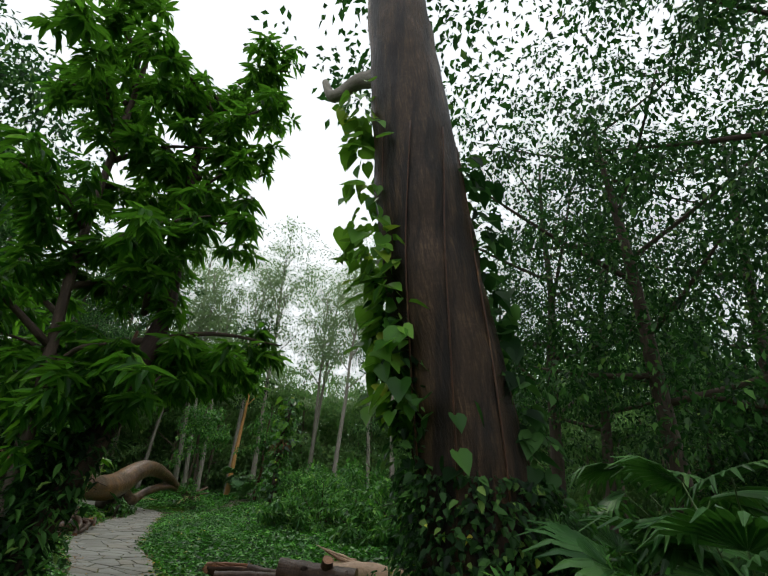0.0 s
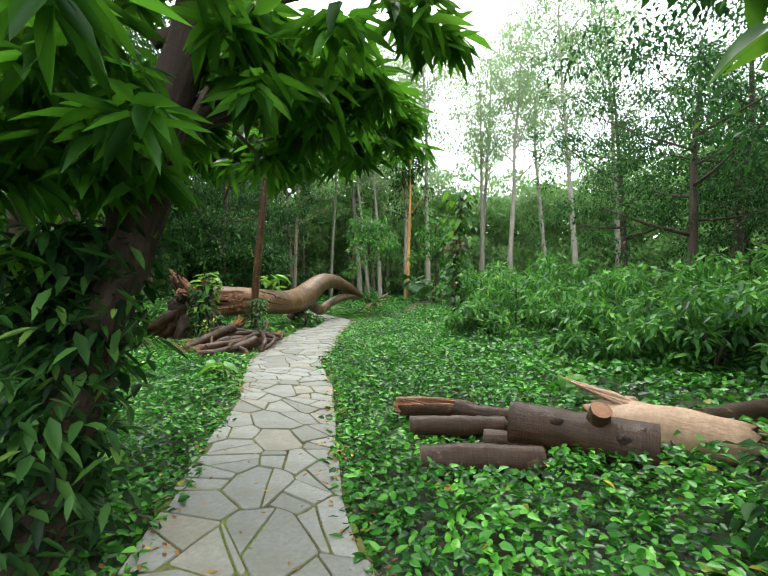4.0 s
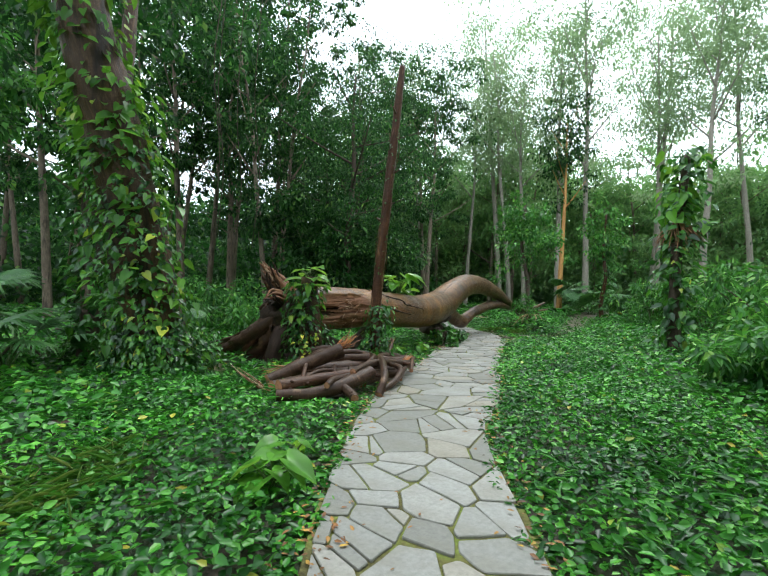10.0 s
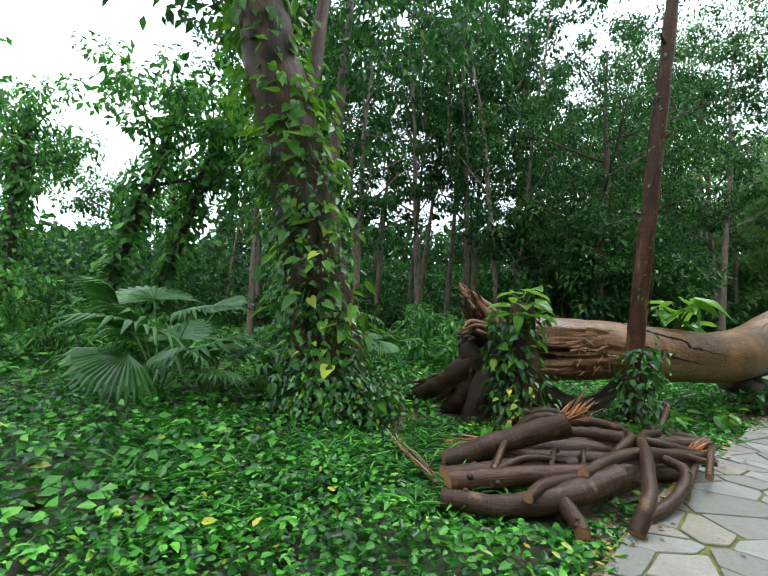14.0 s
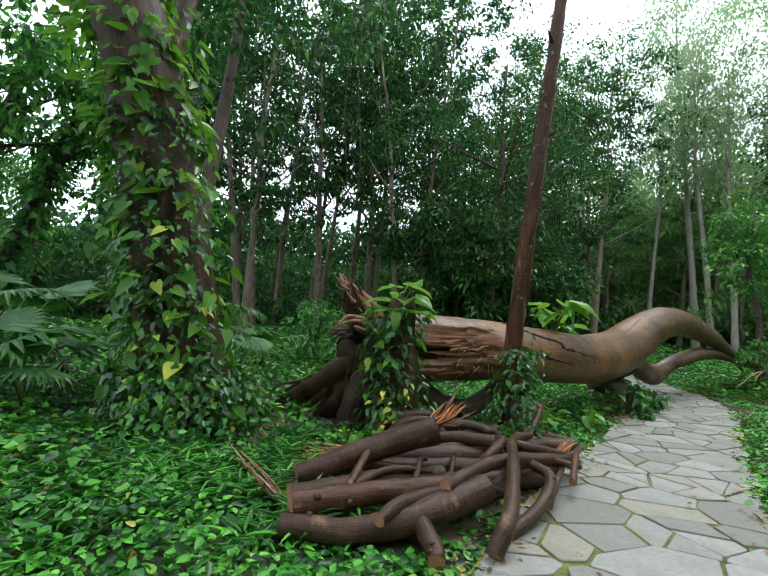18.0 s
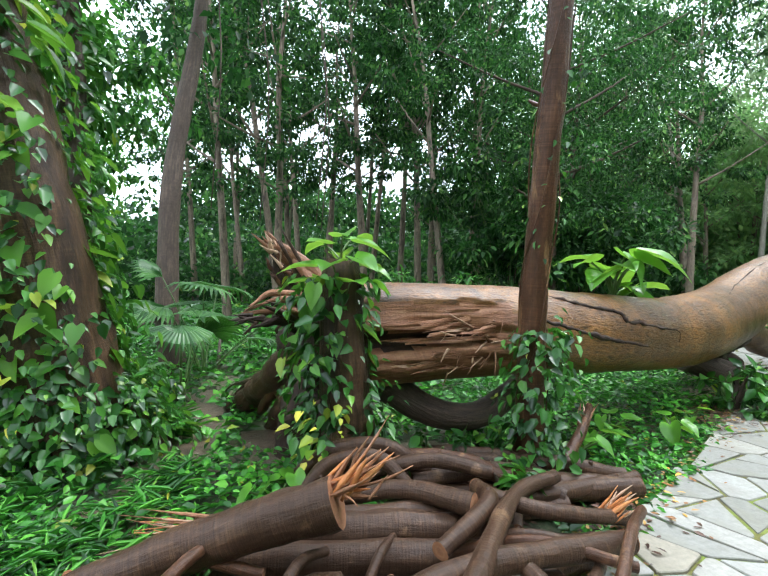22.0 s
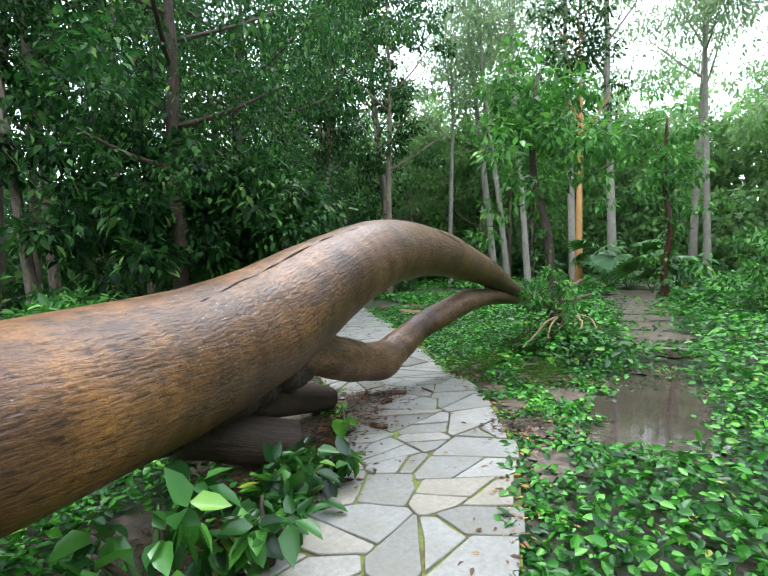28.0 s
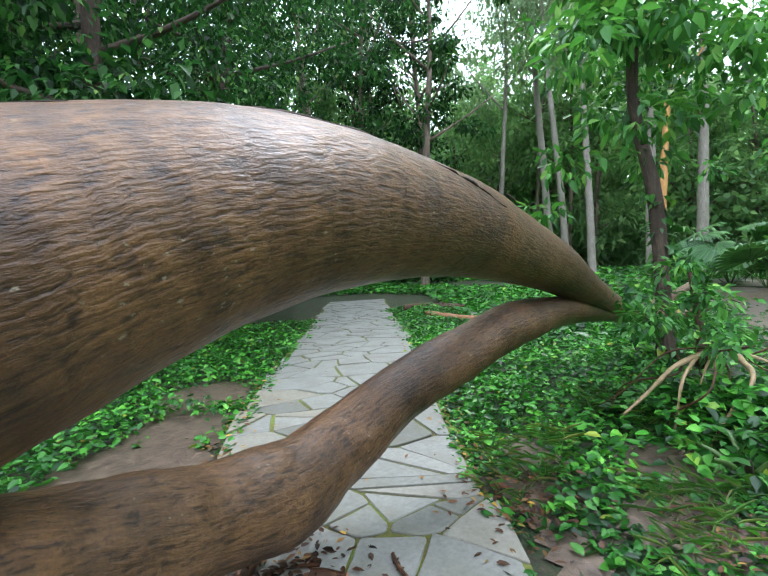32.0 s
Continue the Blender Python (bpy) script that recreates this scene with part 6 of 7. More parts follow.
# ---- shrubs ----
def shrub(at, size, label, seed, leaf=0.14, each=70, n=26, mat=None, slim=0.42, name="shrub", group="shrubs"):
    r = random.Random(seed)
    ob = thing(name, label, "shrub", (at[0], at[1], 0), group)
    tips = []
    for k in range(9):
        a, q = k * 2.4, size * r.uniform(0.35, 0.9)
        tip = (at[0] + math.cos(a) * q, at[1] + math.sin(a) * q, at[2] * r.uniform(0.5, 0.95))
        tips.append(tip)
        limb("stem", [(at[0], at[1], -0.05, 0.03), ((at[0] + tip[0]) / 2, (at[1] + tip[1]) / 2, tip[2] * 0.6, 0.02), (*tip, 0.008)], M_STEM if r.random() < 0.5 else M_BARK_DARK, ob, sides=6, steps=3)
    c = [tuple(t + r.gauss(0, size * 0.18) for t in r.choice(tips)) for _ in range(n)] + [(at[0] + r.gauss(0, size * 0.4), at[1] + r.gauss(0, size * 0.4), at[2] * r.uniform(0.1, 0.6)) for _ in range(n // 2)]
    c = [(x, y, max(z, 0.08)) for x, y, z in c]
    foliage("leaves", c, size * 0.24, each, leaf, mat or M_BUSH, ob, oval=True, slim=slim)
    return ob


for k, (x, y, h, s, leaf) in enumerate([(-2.4, 18.6, 1.7, 1.5, 0.17), (-1.0, 16.6, 1.5, 1.3, 0.17), (0.3, 15.2, 1.5, 1.4, 0.18), (1.9, 14.4, 1.7, 1.5, 0.18), (0.9, 12.6, 1.2, 1.0, 0.18), (2.3, 11.6, 1.3, 1.2, 0.18), (-3.3, 16.2, 0.8, 0.9, 0.16),
                                        (3.6, 16.4, 2.0, 1.8, 0.2), (1.0, 18.0, 2.0, 1.8, 0.2), (-1.6, 20.5, 1.8, 1.6, 0.2), (-0.4, 13.0, 0.8, 0.8, 0.16), (1.9, 9.2, 1.0, 1.0, 0.16), (2.6, 8.0, 1.1, 1.1, 0.16), (1.6, 5.6, 0.8, 0.8, 0.14),
                                        (-15.0, 16.0, 1.1, 1.6, 0.18), (-17.2, 17.6, 1.2, 1.7, 0.18), (-13.4, 18.2, 0.9, 1.2, 0.18), (-18.0, 6.6, 1.4, 1.6, 0.2), (-16.2, 8.2, 1.1, 1.2, 0.18), (-15.2, 19.8, 1.0, 1.3, 0.18),
                                        (-5.6, 32.0, 2.2, 1.7, 0.2), (-6.0, 29.6, 1.8, 1.2, 0.15), (-4.2, 28.0, 2.0, 1.6, 0.2), (-2.6, 24.6, 2.0, 1.7, 0.2)]):
    shrub((x, y, h), s, "dense glossy green shrub among the woodland plants", 400 + k, leaf, 60, 24)
# dark bushy tree behind the trunk
for k, (x, y, h, s) in enumerate([(-17.2, 24.0, 4.6, 2.3), (-17.9, 21.8, 5.0, 2.5), (-20.6, 26.6, 5.0, 2.4)]):
    shrub((x, y, h), s, "large dark rounded bush-like tree with hanging sprays of leaves", 440 + k, 0.24, 110, 44, M_FOREST, 0.5, "bushy_tree", "bushy trees")

# sprigs by the fallen trunk
for k, (x, y, h, s, lf) in enumerate([(-9.35, 18.0, 0.5, 0.26, 0.13), (-9.2, 18.45, 0.32, 0.24, 0.12), (-9.45, 18.75, 0.3, 0.2, 0.11), (-9.05, 17.9, 0.2, 0.2, 0.11), (-8.62, 14.2, 0.3, 0.16, 0.11), (-9.2, 14.1, 0.3, 0.18, 0.1), (-9.5, 18.95, 0.34, 0.28, 0.13), (-9.55, 19.2, 0.25, 0.22, 0.12), (-9.0, 23.4, 0.3, 0.35, 0.1), (-8.85, 24.1, 0.3, 0.4, 0.11), (-9.3, 24.4, 0.3, 0.4, 0.11)]):
    shrub((x, y, h), s, "leafy green seedling beside the fallen trunk", 460 + k, lf * 1.15, 10, 8, M_VINE, 0.6, "seedling", "seedlings")

# uprooted shrub with pale roots
up = thing("uprooted_shrub", "uprooted small shrub with pale bare roots lying in the green", "shrub", (-9.33, 24.1, 0))
limb("stem", [(-9.33, 24.1, 0.5, 0.05), (-9.38, 24.3, 0.8, 0.03), (-9.48, 24.5, 1.2, 0.015)], M_BARK_BROWN, up, sides=8, steps=4)
UPROOTS = [[(0, 0, 0.60), (-0.15, -0.2, 0.52), (-0.30, -0.32, 0.32), (-0.44, -0.42, 0.15)], [(-0.02, 0, 0.6), (-0.08, -0.25, 0.46), (-0.1, -0.35, 0.22), (-0.12, -0.38, 0.02)],
           [(0.2, 0.15, 0.58), (0.3, 0.0, 0.46), (0.2, -0.2, 0.25), (0.1, -0.42, 0.03)], [(0.18, 0.12, 0.6), (0.05, 0.0, 0.56), (0.0, -0.12, 0.38)], [(0.25, 0.15, 0.6), (0.4, 0.1, 0.55), (0.5, 0.0, 0.42)]]
for k in range(11):
    base = UPROOTS[k % 5]
    wob = 0.0 if k < 5 else 0.09
    thick = (0.024, 0.016, 0.026, 0.013, 0.014)[k] if k < 5 else 0.009
    limb("root", [(-9.33 + x + rng.normal(0, wob), 24.1 + y + rng.normal(0, wob), max(0.02, z + rng.normal(0, wob * 0.6)), thick * (1 - 0.18 * i)) for i, (x, y, z) in enumerate(base)], M_ROOT if k < 5 else M_BARK_BROWN, up, "pale bare root", sides=8, steps=7, rough=0.22, wave=11, seed=k)
mound = np.c_[rng.normal(-9.18, 0.38, 900), rng.normal(24.05, 0.38, 900)]
h = 0.38 * np.exp(-((mound[:, 0] + 9.18) ** 2 + (mound[:, 1] - 24.05) ** 2) / 0.35)
a = rng.uniform(0, math.tau, 900)
ln = rng.uniform(0.06, 0.13, 900)
put("mound_leaves", leaf_cloud("mound_leaves", np.c_[mound, h * rng.uniform(0.5, 1.1, 900) + 0.05], np.c_[np.cos(a), np.sin(a), rng.normal(0, 0.3, 900)], np.c_[rng.normal(0, 0.5, (900, 2)), np.ones(900)], ln, ln * 0.62, M_COVER, True), up, "creeper growing over the torn-up soil")
foliage("leaves", [(-9.43 + rng.normal(0, 0.22), 24.3 + rng.normal(0, 0.25), 0.85 + rng.normal(0, 0.22)) for _ in range(17)], 0.19, 44, 0.085, M_BUSH, up, oval=True)


# ---- fan palms ----
def fan(size, n_f=18, spread=2.6):
    """A fan of long pleated fingers, fused near the stalk."""
    verts, faces = [], []
    for k in range(n_f):
        a = -spread / 2 + spread * k / (n_f - 1)
        w = 0.5 * spread / n_f
        c, s = math.sin(a), math.cos(a)
        px, py = s, -c
        droop = 0.25 + 0.1 * math.sin(k * 3.7)
        for r, wid, z in ((0.02, 0.004, 0.0), (0.45, 0.45 * w * 1.9, 0.03), (0.8, 0.05, -0.05), (1.0, 0.006, -droop)):
            for sgn, lift in ((-1, 0.0), (0, 0.022), (1, 0.0)):
                verts.append(((c * r + px * wid * sgn) * size, (s * r + py * wid * sgn) * size, (z + lift) * size))
        b = k * 12
        for j in range(3):
            faces += [(b + j * 3, b + j * 3 + 1, b + j * 3 + 4, b + j * 3 + 3), (b + j * 3 + 1, b + j * 3 + 2, b + j * 3 + 5, b + j * 3 + 4)]
    return mesh_of("fan_leaf", verts, faces, M_PALM, smooth=False)


FANS = [fan(1.0, 18, 2.6), fan(1.0, 16, 3.2), fan(1.0, 20, 2.2)]


def fan_palm(at, n_l, size, stalk, label, seed):
    r = random.Random(seed)
    ob = thing("fan_palm", label, "palm", at, "fan palms")
    for k in range(n_l):
        a = k * 2.4 + r.uniform(-0.3, 0.3)
        ln = stalk * r.uniform(0.6, 1.2)
        el = r.uniform(0.5, 1.3)
        tip = (math.cos(a) * ln * math.cos(el), math.sin(a) * ln * math.cos(el), ln * math.sin(el))
        v, f, uv = tube([(0, 0, 0, 0.018), (tip[0] * 0.5, tip[1] * 0.5, tip[2] * 0.58, 0.012), (*tip, 0.008)], sides=6, steps=4, rough=0.02)
        stalk_ob = put("stalk", mesh_of("stalk", v, f, M_STEM, uv), ob, at=(0, 0, 0))
        b = put("fan_leaf", FANS[k % 3], stalk_ob, at=tip)
        b.rotation_euler = (radians(r.uniform(-35, 45)), radians(r.uniform(-25, 25)), a - math.pi / 2)
        s = size * r.uniform(0.75, 1.15)
        b.scale = (s, s, s)
    return ob


for k, (x, y, n_l, s, st) in enumerate([(2.9, 6.8, 11, 0.75, 1.6), (3.1, 5.6, 10, 0.75, 1.7), (4.2, 7.2, 10, 0.8, 2.1), (2.5, 5.0, 9, 0.6, 1.1), (-12.6, 5.6, 11, 0.8, 1.5), (-13.0, 9.2, 11, 0.8, 1.5), (-12.3, 9.9, 7, 0.6, 0.9), (-13.6, 12.6, 8, 0.55, 1.5), (-12.2, 12.3, 6, 0.5, 1.3),
                                        (-5.9, 3.0, 7, 0.5, 0.7), (-7.2, 6.2, 7, 0.55, 0.8), (-10.6, 39.0, 10, 1.1, 1.8), (-9.6, 38.0, 9, 1.0, 1.6), (-11.6, 40.2, 9, 1.0, 2.0)]):
    fan_palm((x, y, 0), n_l, s, st, "low fan palm with long pleated green fingers", 500 + k)

# ---- small things on the ground ----
log([(-14.9, 27.9, 0.1), (-13.6, 27.6, 0.1), (-12.6, 27.9, 0.1)], 0.1, 0.09, M_CUT, "long reddish log lying across the grass", 213, group="")
rock = tagged(put("stone", mesh_of("stone", *(lambda t: (t[0], t[1], M_BARK_LOG, t[2]))(tube([(-8.98, 8.75, -0.05, 0.1), (-8.98, 8.75, 0.02, 0.12), (-8.97, 8.76, 0.1, 0.11), (-8.97, 8.76, 0.13, 0.05)], sides=10, steps=3, rough=0.12)))), "small dark stone in the green cover", "stone")
tagged(put("tree_stub", mesh_of("tree_stub", *(lambda t: (t[0], t[1], M_BARK_LOG, t[2]))(tube([(-8.55, 9.5, -0.05, 0.12), (-8.55, 9.5, 0.06, 0.11), (-8.55, 9.5, 0.14, 0.10)], sides=12, steps=3, rough=0.08)))), "low dark tree stub in the green cover", "stub")
# fallen branches in the brushwood
for k in range(26):
    x, y = rng.uniform(-20, -13), rng.uniform(9, 20)
    a, ln = rng.uniform(0, math.pi), rng.uniform(0.8, 2.2)
    z = rng.uniform(0.05, 0.5)
    ob = thing("dead_branch", "bare dead branch lying in the undergrowth", "branch", (x, y, 0), "dead branches")
    limb("wood", [(x, y, 0.04, 0.035), (x + math.cos(a) * ln * 0.5, y + math.sin(a) * ln * 0.5, z, 0.025), (x + math.cos(a) * ln, y + math.sin(a) * ln, 0.05 + z * 0.5, 0.012)], M_BARK_DARK, ob, sides=6, steps=5, rough=0.2, wave=4, seed=k)
# hanging lianas
for k, (x, y, z1) in enumerate([(-12.0, 13.2, 8), (-11.6, 13.8, 8), (-12.8, 14.2, 9), (-11.2, 12.6, 7)]):
    ob = thing("liana", "thin liana hanging down from the canopy", "liana", (x, y, 2.2), "lianas")
    limb("stem", [(x, y, 2.2, 0.006), (x + 0.1, y + 0.1, 3.8, 0.008), (x + 0.02, y, 5.5, 0.008), (x + 0.15, y + 0.1, z1, 0.01)], M_BARK_DARK, ob, sides=5, steps=4)


# ---- woodland trees ----
def forest_tree(name, label, height, radius, lean, crown_from, crown_r, mat_bark, mat_leaf, nclump, each, size, seed, slim=0.5, clump_r=0.8, limbs=6, rise=(0.05, 0.16)):
    """A tree at the origin: a tapered trunk, limbs that end in leafy clumps, and an uneven crown."""
    r = random.Random(seed)
    tree = thing(name, label, "tree")
    lx, ly = lean
    pts = [(0, 0, -0.1, radius * 1.35), (lx * 0.04, ly * 0.04, 0.35, radius * 1.05)]
    for k in (0.2, 0.4, 0.6, 0.8, 1.0):
        pts.append((lx * k + r.uniform(-0.2, 0.2) * k, ly * k + r.uniform(-0.2, 0.2) * k, height * k, radius * (1 - 0.82 * k)))
    limb("trunk", pts, mat_bark, tree, sides=9, steps=3, rough=0.06, seed=seed)
    ends = []
    for i in range(limbs):
        k = crown_from + (0.95 - crown_from) * (i + r.random() * 0.6) / limbs
        a = i * 2.4 + r.uniform(-0.4, 0.4)
        base = (lx * k, ly * k, height * k)
        reach = crown_r * r.uniform(0.6, 1.05)
        tip = (base[0] + math.cos(a) * reach, base[1] + math.sin(a) * reach, base[2] + height * r.uniform(*rise))
        mid = [(p + q) / 2 for p, q in zip(base, tip)]
        rr = radius * (1 - 0.8 * k) * 0.55
        limb("limb", [(*base, rr), (mid[0], mid[1], mid[2] - 0.1, rr * 0.7), (*tip, rr * 0.3)], mat_bark, tree, sides=6, steps=3, rough=0.05, seed=seed + i)
        ends += [tip, tuple(mid)]
    centres = []
    for i in range(nclump):
        e = r.choice(ends) if r.random() < 0.75 else (lx + r.uniform(-1, 1) * crown_r * 0.5, ly + r.uniform(-1, 1) * crown_r * 0.5, height * r.uniform(crown_from, 1.03))
        s = crown_r * 0.35
        centres.append((e[0] + r.gauss(0, s), e[1] + r.gauss(0, s), e[2] + r.gauss(0, s * 0.8)))
    foliage("crown", centres, [clump_r * r.uniform(0.6, 1.3) for _ in centres], each, size, mat_leaf, tree, slim=slim)
    return tree


def plant_copies(template, spots, group):
    """Stand copies of a tree at spots (x, y, turn, size); the template takes the first."""
    for i, (x, y, a, s) in enumerate(spots):
        m = pose(x, y, 0, 0, 0, a)
        ob = template if i == 0 else copy_thing(template, m)
        if i == 0:
            ob.matrix_basis = m
        ob.scale = (s, s, s * (0.92 + 0.16 * ((i * 37) % 10) / 10))
        tagged(ob, group=group)


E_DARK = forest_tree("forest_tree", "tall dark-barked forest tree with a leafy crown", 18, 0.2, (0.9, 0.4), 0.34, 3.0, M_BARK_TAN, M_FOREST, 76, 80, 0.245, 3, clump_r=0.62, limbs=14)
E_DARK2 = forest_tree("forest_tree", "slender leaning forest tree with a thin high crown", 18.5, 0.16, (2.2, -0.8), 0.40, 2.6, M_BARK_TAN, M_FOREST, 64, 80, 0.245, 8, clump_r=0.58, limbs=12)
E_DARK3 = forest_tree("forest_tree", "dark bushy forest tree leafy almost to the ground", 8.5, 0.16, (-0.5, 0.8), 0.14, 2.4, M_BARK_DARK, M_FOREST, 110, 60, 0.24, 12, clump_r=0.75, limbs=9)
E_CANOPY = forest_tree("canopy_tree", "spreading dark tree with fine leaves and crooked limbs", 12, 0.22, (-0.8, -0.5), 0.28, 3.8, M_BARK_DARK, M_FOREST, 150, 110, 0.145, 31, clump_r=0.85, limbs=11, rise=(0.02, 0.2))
E_GUM = forest_tree("gum_tree", "tall pale-trunked gum tree with a thin grey-green crown", 24, 0.25, (1.6, 0.8), 0.45, 3.2, M_BARK_PALE, M_EUC, 110, 48, 0.34, 21, slim=0.35, clump_r=1.1, limbs=10, rise=(0.12, 0.25))
E_GUM2 = forest_tree("gum_tree", "tall pale gum tree forking high up, thinly leaved", 21, 0.21, (-1.2, 1.4), 0.5, 2.8, M_BARK_PALE, M_EUC, 95, 48, 0.32, 26, slim=0.35, clump_r=1.0, limbs=9, rise=(0.12, 0.25))
E_YELLOW = forest_tree("gum_tree", "slim gum tree with peeling orange bark", 15, 0.2, (0.3, 0.4), 0.5, 2.0, M_BARK_ORANGE, M_FOREST, 50, 55, 0.28, 37, clump_r=0.9, limbs=6, rise=(0.1, 0.2))

E_MID = forest_tree("woodland_tree", "light green woodland tree paled for haze, leafy from low down", 14.0, 0.17, (0.5, -0.7), 0.14, 2.9, M_BARK_TAN, M_MIDWOOD, 80, 42, 0.40, 51, clump_r=0.85, limbs=11)
E_MID2 = forest_tree("woodland_tree", "slim light green woodland tree paled for haze, with a bare lower trunk", 16.5, 0.16, (-1.0, 0.5), 0.32, 2.4, M_BARK_TAN, M_MIDWOOD, 62, 42, 0.40, 57, clump_r=0.8, limbs=9)

forest_rng = random.Random(5)
spots_all = []


def ring(n, r0, r1, a0, a1, centre=(-7, 14), gap=2.2):
    out = []
    tries = 0
    while len(out) < n and tries < 4000:
        tries += 1
        a, q = radians(forest_rng.uniform(a0, a1)), math.sqrt(forest_rng.uniform(r0 * r0, r1 * r1))
        x, y = centre[0] - math.sin(a) * q, centre[1] + math.cos(a) * q
        if off_path([(x, y)])[0] < 3.0 or any(math.hypot(x - u, y - v) < gap for u, v in spots_all):
            continue
        spots_all.append((x, y))
        out.append((x, y, forest_rng.uniform(0, 360), forest_rng.uniform(0.8, 1.15)))
    return out


def clear(spots):
    """Leaves the opening behind the twin trunks free of tall trees."""
    return [q for q in spots if not 90 < math.degrees(math.atan2(-5.3 - q[0], q[1] - 10.5)) < 102]


# ways are degrees to the left of straight ahead
plant_copies(E_CANOPY, [(5.6, 10.5, 0, 1.0), (4.6, 15.0, 70, 1.0), (7.5, 18.5, 140, 1.1), (3.0, 22.5, 210, 0.9), (6.6, 5.4, 290, 0.95), (5.5, 27, 100, 1.1), (9.5, 13, 160, 1.15), (2.5, 33, 20, 1.0), (-22.8, 28.0, 60, 1.0), (-16.6, 22.2, 130, 0.88), (-18.6, 24.9, 250, 0.95)], "canopy trees")
spots_all += [(5.6, 10.5), (4.6, 15), (7.5, 18.5), (3, 22.5), (6.6, 5.4), (-0.5, 27.5), (5.5, 27), (9.5, 13), (-4, 33.5), (1.5, 33), (-15.8, 24.6), (-17.6, 22.6), (-14.4, 26.8), (-10.75, 11.25), (-12.6, 11.2), (-14, 12), (-7.7, 41.9), (-6.2, 33.5)]
plant_copies(E_DARK, clear(ring(14, 13, 32, 46, 102)) + [(-20.5, 35.0, 40, 0.95), (-22.8, 38.5, 160, 1.0), (-25.5, 36.0, 10, 1.0)], "forest trees")
plant_copies(E_DARK2, clear(ring(17, 13, 32, 40, 100)), "forest trees")
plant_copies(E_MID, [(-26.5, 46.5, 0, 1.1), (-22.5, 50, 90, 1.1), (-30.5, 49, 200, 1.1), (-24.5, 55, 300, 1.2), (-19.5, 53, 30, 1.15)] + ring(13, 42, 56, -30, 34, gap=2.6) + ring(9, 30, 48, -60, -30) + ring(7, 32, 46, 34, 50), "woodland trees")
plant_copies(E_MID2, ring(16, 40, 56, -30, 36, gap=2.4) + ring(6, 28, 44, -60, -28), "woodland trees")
plant_copies(E_DARK3, ring(11, 22, 40, -85, -40), "forest trees")
plant_copies(E_GUM, [(-13.8, 43.0, 80, 0.95), (-19.66, 46.2, 160, 1.05), (-12.1, 44.2, 250, 1.0), (-5, 44, 30, 1.0), (0.4, 43, 120, 1.0), (4, 48, 200, 1.1), (-9.0, 54, 300, 1.1)], "pale gum trees")
plant_copies(E_GUM2, [(-16.5, 43.5, 0, 1.0), (-18.2, 44.8, 90, 1.0), (-22.5, 45, 200, 0.9), (-8, 50, 140, 1.1), (-2, 50, 10, 1.1), (-25, 42, 50, 1.0), (-27.5, 40.2, 150, 1.0)], "pale gum trees")
plant_copies(E_YELLOW, [(-13.1, 41.0, 0, 1.0)], "pale gum trees")


def far_woods(name, a0, a1, r0, r1, top, n, size, mat, label):
    a = np.radians(rng.uniform(a0, a1, n))
    q = rng.uniform(r0, r1, n)
    x, y = -7 - np.sin(a) * q, 14 + np.cos(a) * q
    h = top * (0.55 + 0.6 * np.array([0.5 + 0.5 * noise.noise(Vector((u * 0.13, v * 0.13, 4))) for u, v in zip(x, y)]))
    z = h * rng.random(n) ** 0.8
    ln = size * rng.uniform(0.6, 1.3, n)
    ob = put(name, leaf_cloud(name, np.c_[x, y, z], unit(n) - np.array([0, 0, 0.4]), unit(n) + np.array([0, 0, 0.8]), ln, ln * 0.6, mat, False))
    return tagged(ob, label, "woods", kind="stuff")


far_woods("far_woods", -60, 34, 48, 62, 16, 64000, 0.72, M_MIDWOOD, "light green woods beyond the clearing, paled for haze")
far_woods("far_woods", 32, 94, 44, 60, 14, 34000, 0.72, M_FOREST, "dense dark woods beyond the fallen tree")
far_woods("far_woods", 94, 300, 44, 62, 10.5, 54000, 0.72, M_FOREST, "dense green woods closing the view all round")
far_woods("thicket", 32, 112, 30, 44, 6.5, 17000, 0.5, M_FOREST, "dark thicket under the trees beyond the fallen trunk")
# added: pale leaves set before the dark bands under the crowns to lighten them
far_woods("thicket", -60, 30, 40, 46, 7, 13000, 0.55, M_MIDWOOD, "light green thicket added at the edge of the clearing to lighten the shade")
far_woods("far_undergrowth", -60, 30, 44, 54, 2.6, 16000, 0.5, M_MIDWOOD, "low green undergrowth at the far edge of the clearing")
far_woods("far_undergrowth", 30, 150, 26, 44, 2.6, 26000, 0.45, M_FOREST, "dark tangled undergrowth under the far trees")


# the wood goes on behind: a ragged tree line far off, all round
n_a = 360
ring_v, ring_f = [], []
for k in range(n_a):
    a = math.tau * k / n_a
    c, q = math.cos(a), math.sin(a)
    top = 9.5 + 4.0 * noise.noise(Vector((c * 9, q * 9, 1))) + 2.0 * noise.noise(Vector((c * 40, q * 40, 2))) + 1.2 * noise.noise(Vector((c * 130, q * 130, 5)))
    for z in (-0.5, 3.0, 6.0, top):
        w = 74 + 2.0 * noise.noise(Vector((c * 30, q * 30, z)))
        ring_v.append((-7 + c * w, 14 + q * w, z))
ring_f = [(4 * k + j, 4 * ((k + 1) % n_a) + j, 4 * ((k + 1) % n_a) + j + 1, 4 * k + j + 1) for k in range(n_a) for j in range(3)]
